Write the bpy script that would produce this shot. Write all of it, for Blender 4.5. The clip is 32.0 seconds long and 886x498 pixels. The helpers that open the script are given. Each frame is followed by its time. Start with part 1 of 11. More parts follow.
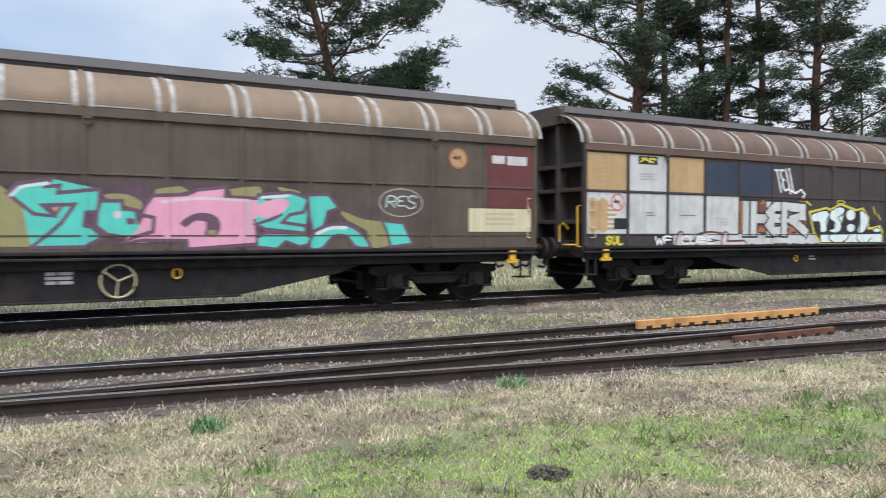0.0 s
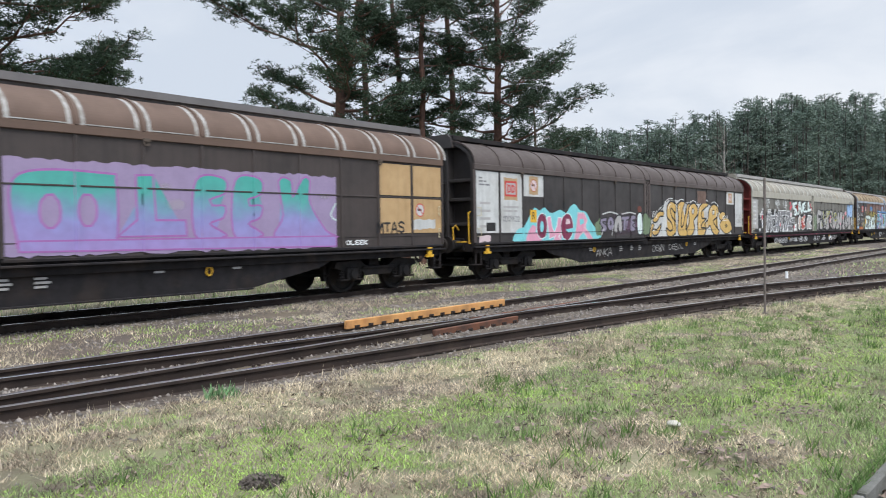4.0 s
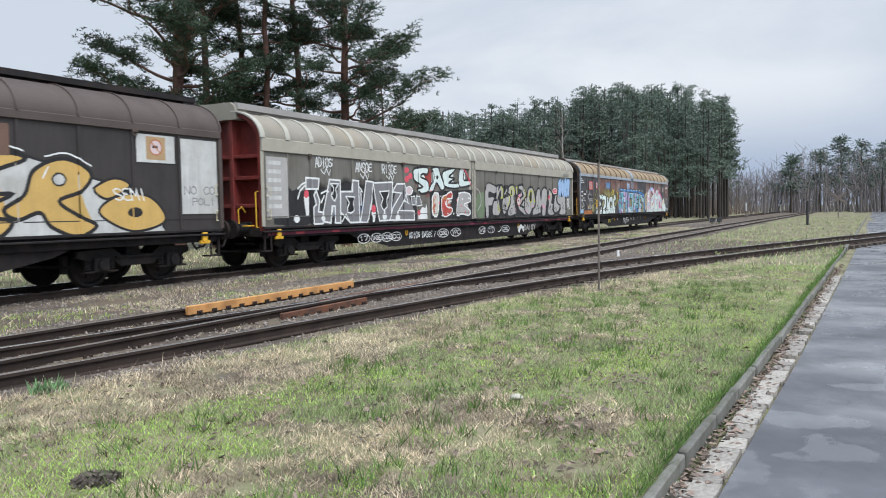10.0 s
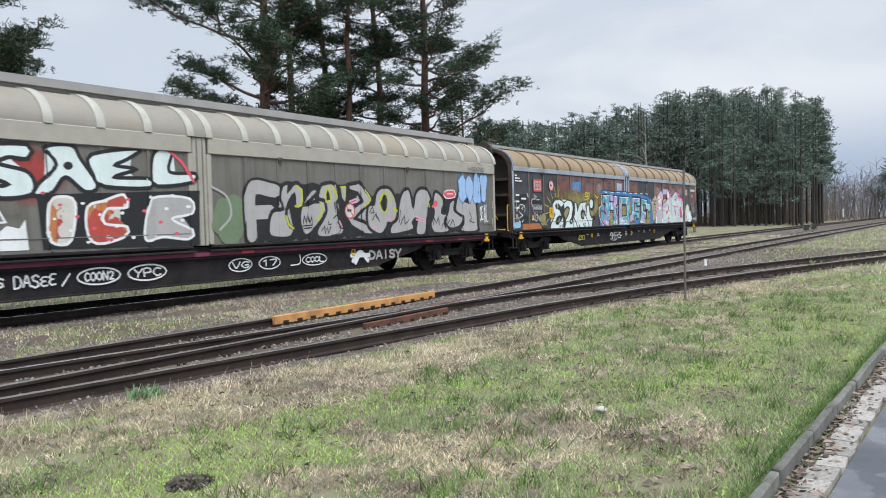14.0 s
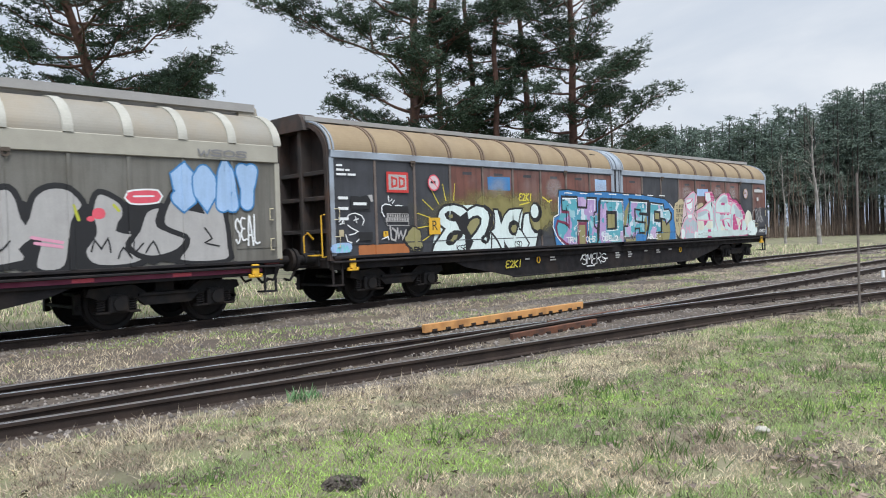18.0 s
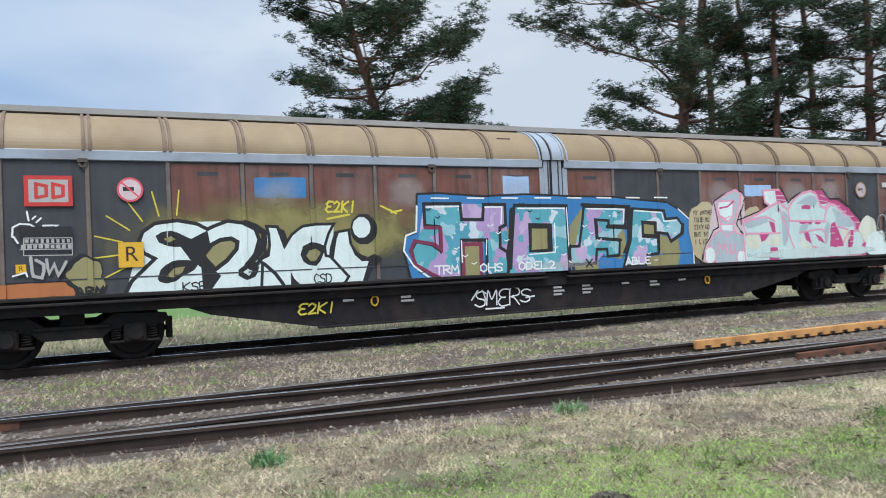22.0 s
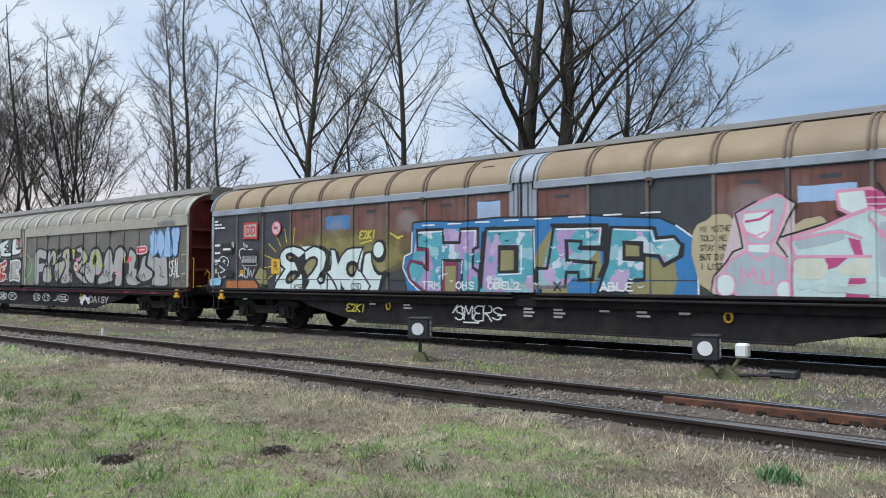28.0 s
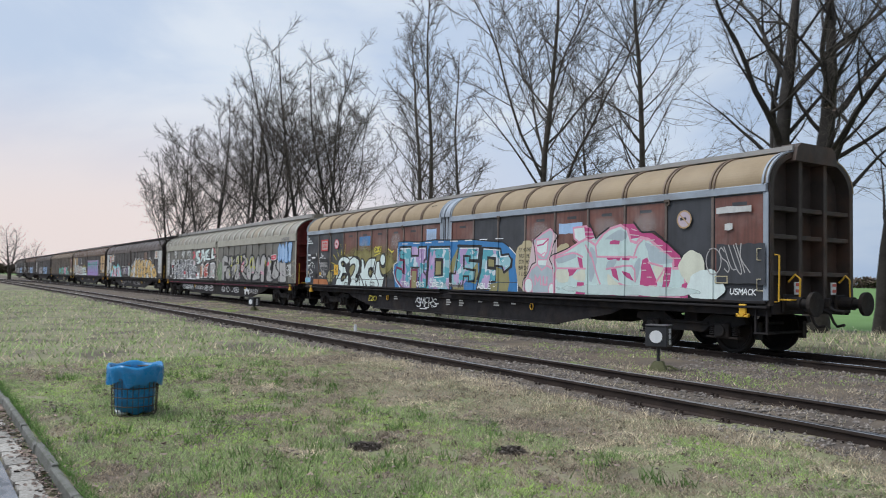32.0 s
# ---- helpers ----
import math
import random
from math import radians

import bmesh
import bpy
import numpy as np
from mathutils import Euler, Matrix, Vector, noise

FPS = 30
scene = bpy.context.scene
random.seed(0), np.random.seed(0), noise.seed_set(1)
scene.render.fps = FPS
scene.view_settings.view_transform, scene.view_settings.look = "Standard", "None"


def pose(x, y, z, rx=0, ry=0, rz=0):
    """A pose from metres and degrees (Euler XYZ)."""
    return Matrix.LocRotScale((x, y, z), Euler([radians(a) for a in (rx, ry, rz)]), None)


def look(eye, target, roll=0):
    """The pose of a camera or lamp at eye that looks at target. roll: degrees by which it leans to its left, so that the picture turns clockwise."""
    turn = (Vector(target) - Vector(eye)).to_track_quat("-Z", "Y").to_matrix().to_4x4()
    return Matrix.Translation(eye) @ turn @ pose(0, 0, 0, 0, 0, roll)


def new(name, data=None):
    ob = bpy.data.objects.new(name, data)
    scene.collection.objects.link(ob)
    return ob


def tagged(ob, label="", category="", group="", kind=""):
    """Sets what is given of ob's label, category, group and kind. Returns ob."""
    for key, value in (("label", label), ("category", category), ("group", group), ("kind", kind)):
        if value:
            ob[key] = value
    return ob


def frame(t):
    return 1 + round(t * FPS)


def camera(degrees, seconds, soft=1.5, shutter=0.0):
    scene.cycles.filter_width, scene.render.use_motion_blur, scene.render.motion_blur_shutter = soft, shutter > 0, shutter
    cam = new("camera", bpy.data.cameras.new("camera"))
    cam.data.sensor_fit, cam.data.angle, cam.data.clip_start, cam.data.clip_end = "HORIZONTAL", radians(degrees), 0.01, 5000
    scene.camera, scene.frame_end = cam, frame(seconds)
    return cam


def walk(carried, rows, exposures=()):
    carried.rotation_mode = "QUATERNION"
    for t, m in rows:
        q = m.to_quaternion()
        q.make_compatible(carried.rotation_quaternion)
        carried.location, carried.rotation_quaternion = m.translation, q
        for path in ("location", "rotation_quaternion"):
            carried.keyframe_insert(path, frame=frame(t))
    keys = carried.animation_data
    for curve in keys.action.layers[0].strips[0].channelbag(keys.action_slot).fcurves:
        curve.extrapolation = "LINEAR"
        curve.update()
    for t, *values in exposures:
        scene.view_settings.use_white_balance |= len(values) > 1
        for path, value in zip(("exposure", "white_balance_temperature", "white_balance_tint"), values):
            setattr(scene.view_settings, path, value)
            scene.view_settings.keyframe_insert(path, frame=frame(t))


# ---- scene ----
EYE = (0.0, 0.0, 1.41)          # zero height is the top of the rails
cam = camera(60.01, 32.0, soft=1.0, shutter=0.35)


def aim(yaw, pitch, roll):
    a, b = radians(yaw), radians(pitch)
    way = Vector((math.sin(a) * math.cos(b), math.cos(a) * math.cos(b), math.sin(b)))
    return look(EYE, Vector(EYE) + way, roll)


# seconds, turn to the right of square-on to the train, tilt, roll
PATH = (
    (0, 28.95, -1.33, 0.07), (0.5, 32.29, -1.24, 0.15), (1, 35.50, -1.09, -0.04), (1.5, 38.65, -1.02, 0.18), (2, 41.43, -0.91, -0.18),
    (2.5, 43.98, -0.92, -0.44), (3, 46.34, -0.99, -0.55), (3.5, 48.52, -1.12, -0.77), (5.5, 55.62, -1.90, -1.14), (6, 57.06, -2.23, -1.21),
    (6.5, 58.55, -2.58, -1.28), (7, 59.99, -3.07, -1.46), (7.5, 61.02, -3.08, -1.23), (8, 61.71, -3.04, -0.81), (8.5, 62.08, -3.06, -0.62),
    (9, 62.17, -3.00, -0.69), (9.5, 62.07, -2.95, -0.83), (10, 61.79, -2.84, -0.99), (10.5, 61.46, -2.69, -1.15), (11, 61.03, -2.53, -1.30),
    (11.5, 60.48, -2.37, -1.40), (12, 59.72, -2.24, -1.50), (12.5, 58.74, -2.10, -1.63), (13, 57.71, -1.97, -1.65), (13.5, 56.67, -1.87, -1.66),
    (15.5, 52.88, -2.17, -1.37), (16, 51.31, -1.85, -1.40), (16.5, 49.50, -1.51, -1.41), (17, 47.68, -1.22, -1.55), (17.5, 46.09, -1.02, -1.75),
    (18, 44.86, -0.86, -1.91), (18.5, 43.87, -0.68, -1.99), (19, 42.78, -0.53, -2.06), (19.5, 41.42, -0.38, -2.26), (20, 39.59, -0.20, -2.44),
    (20.5, 37.19, -0.00, -2.56), (21, 34.18, 0.22, -2.53), (21.5, 30.23, 0.52, -2.50), (22, 25.29, 0.79, -2.34), (22.5, 19.41, 0.95, -2.11),
    (23, 12.82, 1.03, -1.83), (23.5, 5.85, 0.94, -1.23), (24, -1.77, 0.95, -0.90), (24.5, -8.94, 1.37, -0.88), (25, -16.16, 1.72, -0.83),
    (25.5, -24.84, 1.85, -0.99), (26, -33.26, 1.81, -1.17), (26.5, -38.04, 1.55, -1.61), (28.5, -39.78, 2.29, 0.06), (29, -40.02, 2.48, 0.10),
    (29.5, -41.07, 2.57, 0.10), (30, -43.20, 2.67, 0.19), (30.5, -46.42, 2.61, 0.37), (31, -50.20, 2.43, 0.62), (31.5, -53.99, 2.28, 0.67),
    (32, -57.16, 2.21, 0.98),
)
walk(cam, [(t, aim(a, b, c)) for t, a, b, c in PATH],
     exposures=((0, 0.14, 6200, 10), (8, 0.02, 6200, 9), (20, 0.02, 6200, 9), (24, -0.08, 5900, 7), (29, -0.33, 6020, 8), (32, -0.42, 6100, 9)))
# seconds and metres run by the train towards -x
RUN = ((0, 0.00), (1, 4.26), (2, 8.55), (3, 12.80), (3.5, 14.92), (5.5, 23.51), (6, 25.67), (7, 30.04), (8, 34.45), (9, 38.88), (10, 43.29), (11, 47.62), (12, 51.80), (13, 55.78), (13.5, 57.69), (15.5, 65.07), (16, 66.83), (17, 70.16), (18, 73.32), (19, 76.37), (20, 79.35), (21, 82.25), (22, 85.18), (23, 88.09), (24, 90.98), (25, 93.83), (26, 96.69), (26.5, 98.13), (28.5, 103.81), (29, 105.22), (30, 108.03), (31, 110.87), (32, 113.62))

# ---- world and sun ----
world = bpy.data.worlds.new("overcast_sky")
scene.world = world
world.use_nodes = True


def build_sky():
    nt = world.node_tree
    nt.nodes.clear()
    n, link = nt.nodes.new, nt.links.new
    out, back = n("ShaderNodeOutputWorld"), n("ShaderNodeBackground")
    link(back.outputs[0], out.inputs[0])
    back.inputs[1].default_value = 1.0
    sky = n("ShaderNodeTexSky")
    sky.sky_type, sky.sun_disc = "NISHITA", False
    sky.sun_elevation, sky.sun_rotation = radians(60), radians(200)
    sky.air_density, sky.dust_density = 1.0, 3.0
    co, sep = n("ShaderNodeTexCoord"), n("ShaderNodeSeparateXYZ")
    link(co.outputs["Generated"], sep.inputs[0])

    def ramp(src, lo, hi, steep=True):
        m = n("ShaderNodeMapRange")
        m.interpolation_type = "SMOOTHSTEP" if steep else "LINEAR"
        m.inputs[1].default_value, m.inputs[2].default_value = lo, hi
        link(src, m.inputs[0])
        return m.outputs[0]

    def mixc(f, a, b):
        m = n("ShaderNodeMix")
        m.data_type = "RGBA"
        if isinstance(f, float):
            m.inputs[0].default_value = f
        else:
            link(f, m.inputs[0])
        for k, c in ((6, a), (7, b)):
            if isinstance(c, tuple):
                m.inputs[k].default_value = (*c, 1)
            else:
                link(c, m.inputs[k])
        return m.outputs[2]

    stretch = n("ShaderNodeMapping")
    stretch.inputs["Scale"].default_value = (1.0, 1.0, 2.6)
    link(co.outputs["Generated"], stretch.inputs[0])
    cloud = n("ShaderNodeTexNoise")
    cloud.inputs["Scale"].default_value, cloud.inputs["Detail"].default_value = 2.3, 7
    cloud.inputs["Roughness"].default_value, cloud.inputs["Distortion"].default_value = 0.52, 0.5
    link(stretch.outputs[0], cloud.inputs["Vector"])
    puff = ramp(cloud.outputs["Fac"], 0.36, 0.66)
    left = ramp(sep.outputs["X"], 0.55, -0.25)
    grey = mixc(puff, (0.62, 0.66, 0.72), (0.80, 0.81, 0.83))
    blue = mixc(ramp(sep.outputs["X"], -0.25, -0.75), mixc(puff, (0.32, 0.46, 0.69), (0.50, 0.61, 0.76)), mixc(puff, (0.72, 0.82, 0.98), (1.0, 1.04, 1.09)))
    base = mixc(left, grey, blue)
    low_left = n("ShaderNodeMath")
    low_left.operation = "MULTIPLY"
    link(ramp(sep.outputs["X"], -0.70, -0.99), low_left.inputs[0])
    link(ramp(sep.outputs["Z"], 0.26, 0.05), low_left.inputs[1])
    warm = mixc(low_left.outputs[0], base, (1.12, 0.95, 0.88))
    haze = n("ShaderNodeMath")
    haze.operation = "MULTIPLY"
    link(ramp(sep.outputs["X"], 0.80, 1.0), haze.inputs[0])
    link(ramp(sep.outputs["Z"], 0.16, 0.03), haze.inputs[1])
    low = mixc(haze.outputs[0], warm, (0.40, 0.47, 0.60))
    add = n("ShaderNodeMix")
    add.data_type, add.blend_type = "RGBA", "ADD"
    add.inputs[0].default_value = 0.008
    link(low, add.inputs[6])
    link(sky.outputs[0], add.inputs[7])
    link(add.outputs[2], back.inputs[0])


build_sky()
sun = new("sun", bpy.data.lights.new("sun", "SUN"))
sun.data.energy, sun.data.angle, sun.data.color = 4.3, radians(35), (1.0, 0.97, 0.93)
sun.matrix_world = look((0, 0, 0), (0.25, 0.52, -1.0))
scene.view_settings.exposure = 0.0


# ---- materials ----
def mat(name, c, rough=0.7, metal=0.0, c2=None, scale=6.0, amount=0.5, bump=0.15, fine=60.0, dirt=None, dirt_amount=0.0,
        streak=0.0, island=0.0, per_object=0.0, spec=0.5, coord="Object"):
    """A worn surface: colour c varied towards c2, dirt or painted reflections in patches, streaks that run down, fine
    relief.
    """
    m = bpy.data.materials.new(name)
    m.use_nodes = True
    nt = m.node_tree
    n, link = nt.nodes.new, nt.links.new
    p = nt.nodes["Principled BSDF"]
    p.inputs["Metallic"].default_value = metal
    p.inputs["Specular IOR Level"].default_value = spec
    co = n("ShaderNodeTexCoord")
    vec = co.outputs[coord]

    def tex(sc, detail=4.0, stretch=None, rough_=0.6):
        t = n("ShaderNodeTexNoise")
        t.inputs["Scale"].default_value, t.inputs["Detail"].default_value, t.inputs["Roughness"].default_value = sc, detail, rough_
        if stretch:
            mp = n("ShaderNodeMapping")
            mp.inputs["Scale"].default_value = stretch
            link(vec, mp.inputs[0])
            link(mp.outputs[0], t.inputs["Vector"])
        else:
            link(vec, t.inputs["Vector"])
        return t.outputs["Fac"]

    def rng(src, lo, hi, a=0.0, b=1.0):
        r = n("ShaderNodeMapRange")
        for k, v in enumerate((lo, hi, a, b)):
            r.inputs[k + 1].default_value = v
        link(src, r.inputs[0])
        return r.outputs[0]

    def mix(f, a, b, mode="MIX"):
        x = n("ShaderNodeMix")
        x.data_type, x.blend_type = "RGBA", mode
        link(f, x.inputs[0])
        for k, v in ((6, a), (7, b)):
            if isinstance(v, tuple):
                x.inputs[k].default_value = (*v, 1)
            else:
                link(v, x.inputs[k])
        return x.outputs[2]

    c2 = c2 or tuple(v * 0.62 for v in c)
    big, small = tex(scale), tex(fine, 2.0)
    col = mix(rng(big, 0.35, 0.68, 0.0, amount), c, c2)
    col = mix(rng(small, 0.3, 0.75, 0.0, amount * 0.45), col, tuple(v * 0.7 for v in c2))
    if dirt:
        col = mix(rng(tex(scale * 0.45, 6.0), 0.48, 0.64, 0.0, dirt_amount), col, dirt)
    if streak:
        col = mix(rng(tex(5.0, 3.0, (1.6, 1.6, 0.12)), 0.45, 0.72, 0.0, streak), col, tuple(v * 0.35 for v in c2))
    if island or per_object:
        src = n("ShaderNodeNewGeometry").outputs["Random Per Island"] if island else n("ShaderNodeObjectInfo").outputs["Random"]
        h = n("ShaderNodeHueSaturation")
        link(rng(src, 0, 1, 1 - (island or per_object), 1 + (island or per_object)), h.inputs["Value"])
        link(col, h.inputs["Color"])
        col = h.outputs[0]
    link(col, p.inputs["Base Color"])
    link(rng(big, 0.3, 0.7, max(rough - 0.12, 0.05), min(rough + 0.12, 1)), p.inputs["Roughness"])
    if bump:
        b = n("ShaderNodeBump")
        b.inputs["Strength"].default_value, b.inputs["Distance"].default_value = bump, 0.01
        link(small, b.inputs["Height"])
        link(b.outputs[0], p.inputs["Normal"])
    return m


def plain(name, c, rough=0.6, wear=0.35):
    """Sprayed or brushed paint, slightly uneven."""
    return mat(name, c, rough, c2=tuple(v * 0.72 for v in c), scale=3.0, amount=wear, bump=0.05, fine=25.0, streak=0.12)


M = {}
# ---- mesh helpers ----
def link_mesh(name, me, material, parent=None, label=""):
    ob = new(name, me)
    if material and not me.materials:
        me.materials.append(material)
    if parent:
        ob.parent = parent
    if label:
        ob["label"] = label
    return ob


def part(name, bm, material, parent=None, label="", smooth=False):
    me = bpy.data.meshes.new(name)
    bm.to_mesh(me)
    bm.free()
    if smooth:
        for f in me.polygons:
            f.use_smooth = True
    return link_mesh(name, me, material, parent, label)


def tri_soup(name, pts, material, size=3):
    """Many loose faces of the given size from an (n * size, 3) array."""
    n = len(pts) // size
    me = bpy.data.meshes.new(name)
    me.vertices.add(len(pts))
    me.vertices.foreach_set("co", np.asarray(pts, dtype=np.float32).ravel())
    me.loops.add(n * size)
    me.loops.foreach_set("vertex_index", np.arange(n * size, dtype=np.int32))
    me.polygons.add(n)
    me.polygons.foreach_set("loop_start", np.arange(0, n * size, size, dtype=np.int32))
    me.polygons.foreach_set("loop_total", np.full(n, size, dtype=np.int32))
    me.update(calc_edges=True)
    return link_mesh(name, me, material)


def indexed(name, verts, faces, material, parent=None):
    """A mesh from arrays of vertices and equal-sized faces, quick for large counts."""
    size = faces.shape[1]
    me = bpy.data.meshes.new(name)
    me.vertices.add(len(verts))
    me.vertices.foreach_set("co", np.asarray(verts, dtype=np.float32).ravel())
    me.loops.add(faces.size)
    me.loops.foreach_set("vertex_index", np.asarray(faces, dtype=np.int32).ravel())
    me.polygons.add(len(faces))
    me.polygons.foreach_set("loop_start", np.arange(0, faces.size, size, dtype=np.int32))
    me.polygons.foreach_set("loop_total", np.full(len(faces), size, dtype=np.int32))
    me.update(calc_edges=True)
    return link_mesh(name, me, material, parent)


def box(bm, x0, x1, y0, y1, z0, z1, bevel=0.0):
    made = bmesh.ops.create_cube(bm, size=1.0, matrix=Matrix.LocRotScale(((x0 + x1) / 2, (y0 + y1) / 2, (z0 + z1) / 2), None, (x1 - x0, y1 - y0, z1 - z0)))
    if bevel:
        edges = {e for v in made["verts"] for e in v.link_edges}
        bmesh.ops.bevel(bm, geom=list(edges), offset=bevel, segments=1, affect="EDGES")
    return bm


def boxes(*specs, bevel=0.0):
    bm = bmesh.new()
    for s in specs:
        box(bm, *s, bevel=bevel)
    return bm


def prism(bm, outline, x0, x1, axis="x"):
    """A closed outline of (a, b) carried from x0 to x1; axis x: (y, z), axis y: (x, z), axis z: (x, y)."""
    def at(a, b, t):
        return {"x": (t, a, b), "y": (a, t, b), "z": (a, b, t)}[axis]
    lo = [bm.verts.new(at(a, b, x0)) for a, b in outline]
    hi = [bm.verts.new(at(a, b, x1)) for a, b in outline]
    k = len(outline)
    bm.faces.new(lo)
    bm.faces.new(hi[::-1])
    for i in range(k):
        bm.faces.new((lo[i], hi[i], hi[(i + 1) % k], lo[(i + 1) % k]))
    bmesh.ops.recalc_face_normals(bm, faces=bm.faces[:])
    return bm


def disc(bm, at, r, length, axis="y", seg=20, r2=None):
    turn = {"x": pose(0, 0, 0, 0, 90, 0), "y": pose(0, 0, 0, 90, 0, 0), "z": Matrix()}[axis]
    bmesh.ops.create_cone(bm, cap_ends=True, segments=seg, radius1=r, radius2=r if r2 is None else r2, depth=length, matrix=Matrix.Translation(at) @ turn)
    return bm


def tube(bm, pts, r, sides=6, taper=1.0):
    """A rod of round section along the points."""
    rings, n = [], len(pts)
    pts = [Vector(q) for q in pts]
    for i, q in enumerate(pts):
        d = (pts[min(i + 1, n - 1)] - pts[max(i - 1, 0)]).normalized()
        u = d.cross(Vector((0, 0, 1)) if abs(d.z) < 0.9 else Vector((1, 0, 0))).normalized()
        v = d.cross(u)
        rr = r * (1 + (taper - 1) * i / (n - 1))
        rings.append([bm.verts.new(q + (u * math.cos(2 * math.pi * k / sides) + v * math.sin(2 * math.pi * k / sides)) * rr) for k in range(sides)])
    for a, b in zip(rings, rings[1:]):
        for k in range(sides):
            bm.faces.new((a[k], a[(k + 1) % sides], b[(k + 1) % sides], b[k]))
    bm.faces.new(rings[0][::-1])
    bm.faces.new(rings[-1])
    return bm


def thing(name, label, category, at=(0, 0, 0), turn=0.0, group="", kind=""):
    ob = new(name)
    ob.empty_display_size = 0.3
    ob.matrix_basis = pose(*at, 0, 0, turn)
    return tagged(ob, label, category, group, kind)


def spline(points, x):
    xs, ys = [q[0] for q in points], [q[1] for q in points]
    return float(np.interp(x, xs, ys))


def smooth_curve(points, step):
    """Points of a plane curve resampled through a Catmull-Rom spline at about the given step."""
    q = [Vector((*v, 0)) for v in points]
    q = [q[0] * 2 - q[1]] + q + [q[-1] * 2 - q[-2]]
    out = []
    for i in range(1, len(q) - 2):
        k = max(1, int((q[i + 1] - q[i]).length / step))
        for j in range(k):
            t = j / k
            out.append(0.5 * ((2 * q[i]) + (q[i + 1] - q[i - 1]) * t + (2 * q[i - 1] - 5 * q[i] + 4 * q[i + 1] - q[i + 2]) * t * t
                              + (3 * q[i] - q[i - 1] - 3 * q[i + 1] + q[i + 2]) * t ** 3))
    out.append(q[-2])
    return [(v.x, v.y) for v in out]


def closed_curve(points, step):
    """A closed outline rounded through its points."""
    q, n, out = [Vector(v) for v in points], len(points), []
    for i in range(n):
        a, b, c, d = q[i - 1], q[i], q[(i + 1) % n], q[(i + 2) % n]
        k = max(1, int((c - b).length / step))
        for j in range(k):
            t = j / k
            v = 0.5 * (2 * b + (c - a) * t + (2 * a - 5 * b + 4 * c - d) * t * t + (3 * b - a - 3 * c + d) * t ** 3)
            out.append((v.x, v.y))
    return out


# ---- ground, road, tracks ----
M["earth"] = mat("turf_and_soil", (0.25, 0.205, 0.15), 0.95, c2=(0.16, 0.19, 0.075), scale=1.4, amount=0.9, bump=0.8, fine=30, dirt=(0.075, 0.058, 0.045), dirt_amount=0.9)
M["ballast"] = mat("ballast_bed", (0.118, 0.092, 0.073), 0.95, c2=(0.064, 0.052, 0.042), scale=1.3, amount=0.8, bump=0.8, fine=45, dirt=(0.16, 0.13, 0.085), dirt_amount=0.6)
M["field"] = mat("winter_wheat_field", (0.12, 0.22, 0.055), 0.95, c2=(0.09, 0.17, 0.04), scale=0.3, amount=0.6, bump=0.4, fine=12)
M["asphalt"] = mat("worn_asphalt", (0.115, 0.122, 0.14), 0.46, c2=(0.065, 0.07, 0.082), scale=0.9, amount=0.8, bump=0.12, fine=120, dirt=(0.27, 0.275, 0.285), dirt_amount=0.6)
M["kerb"] = mat("concrete_kerb", (0.19, 0.188, 0.178), 0.9, c2=(0.085, 0.088, 0.065), scale=5, amount=0.8, bump=0.4, fine=80, per_object=0.15)
M["cobble"] = mat("gutter_stone", (0.42, 0.40, 0.37), 0.85, c2=(0.20, 0.185, 0.16), scale=6, amount=0.8, bump=0.4, fine=70, per_object=0.25)
M["rail"] = mat("rusty_rail", (0.062, 0.045, 0.037), 0.75, 0.3, c2=(0.034, 0.027, 0.025), scale=3, amount=0.8, bump=0.2, fine=60, spec=0.25)
M["rail_bright"] = mat("polished_rail_head", (0.72, 0.72, 0.72), 0.22, 0.95, c2=(0.55, 0.54, 0.53), scale=2, amount=0.4, bump=0.02)
M["rail_top"] = mat("worn_rail_head", (0.46, 0.44, 0.43), 0.32, 0.85, c2=(0.24, 0.20, 0.175), scale=2, amount=0.6, bump=0.05)
M["sleeper"] = mat("oiled_timber_sleeper", (0.10, 0.08, 0.062), 0.92, c2=(0.05, 0.042, 0.035), scale=3, amount=0.8, bump=0.5, fine=40, per_object=0.25)



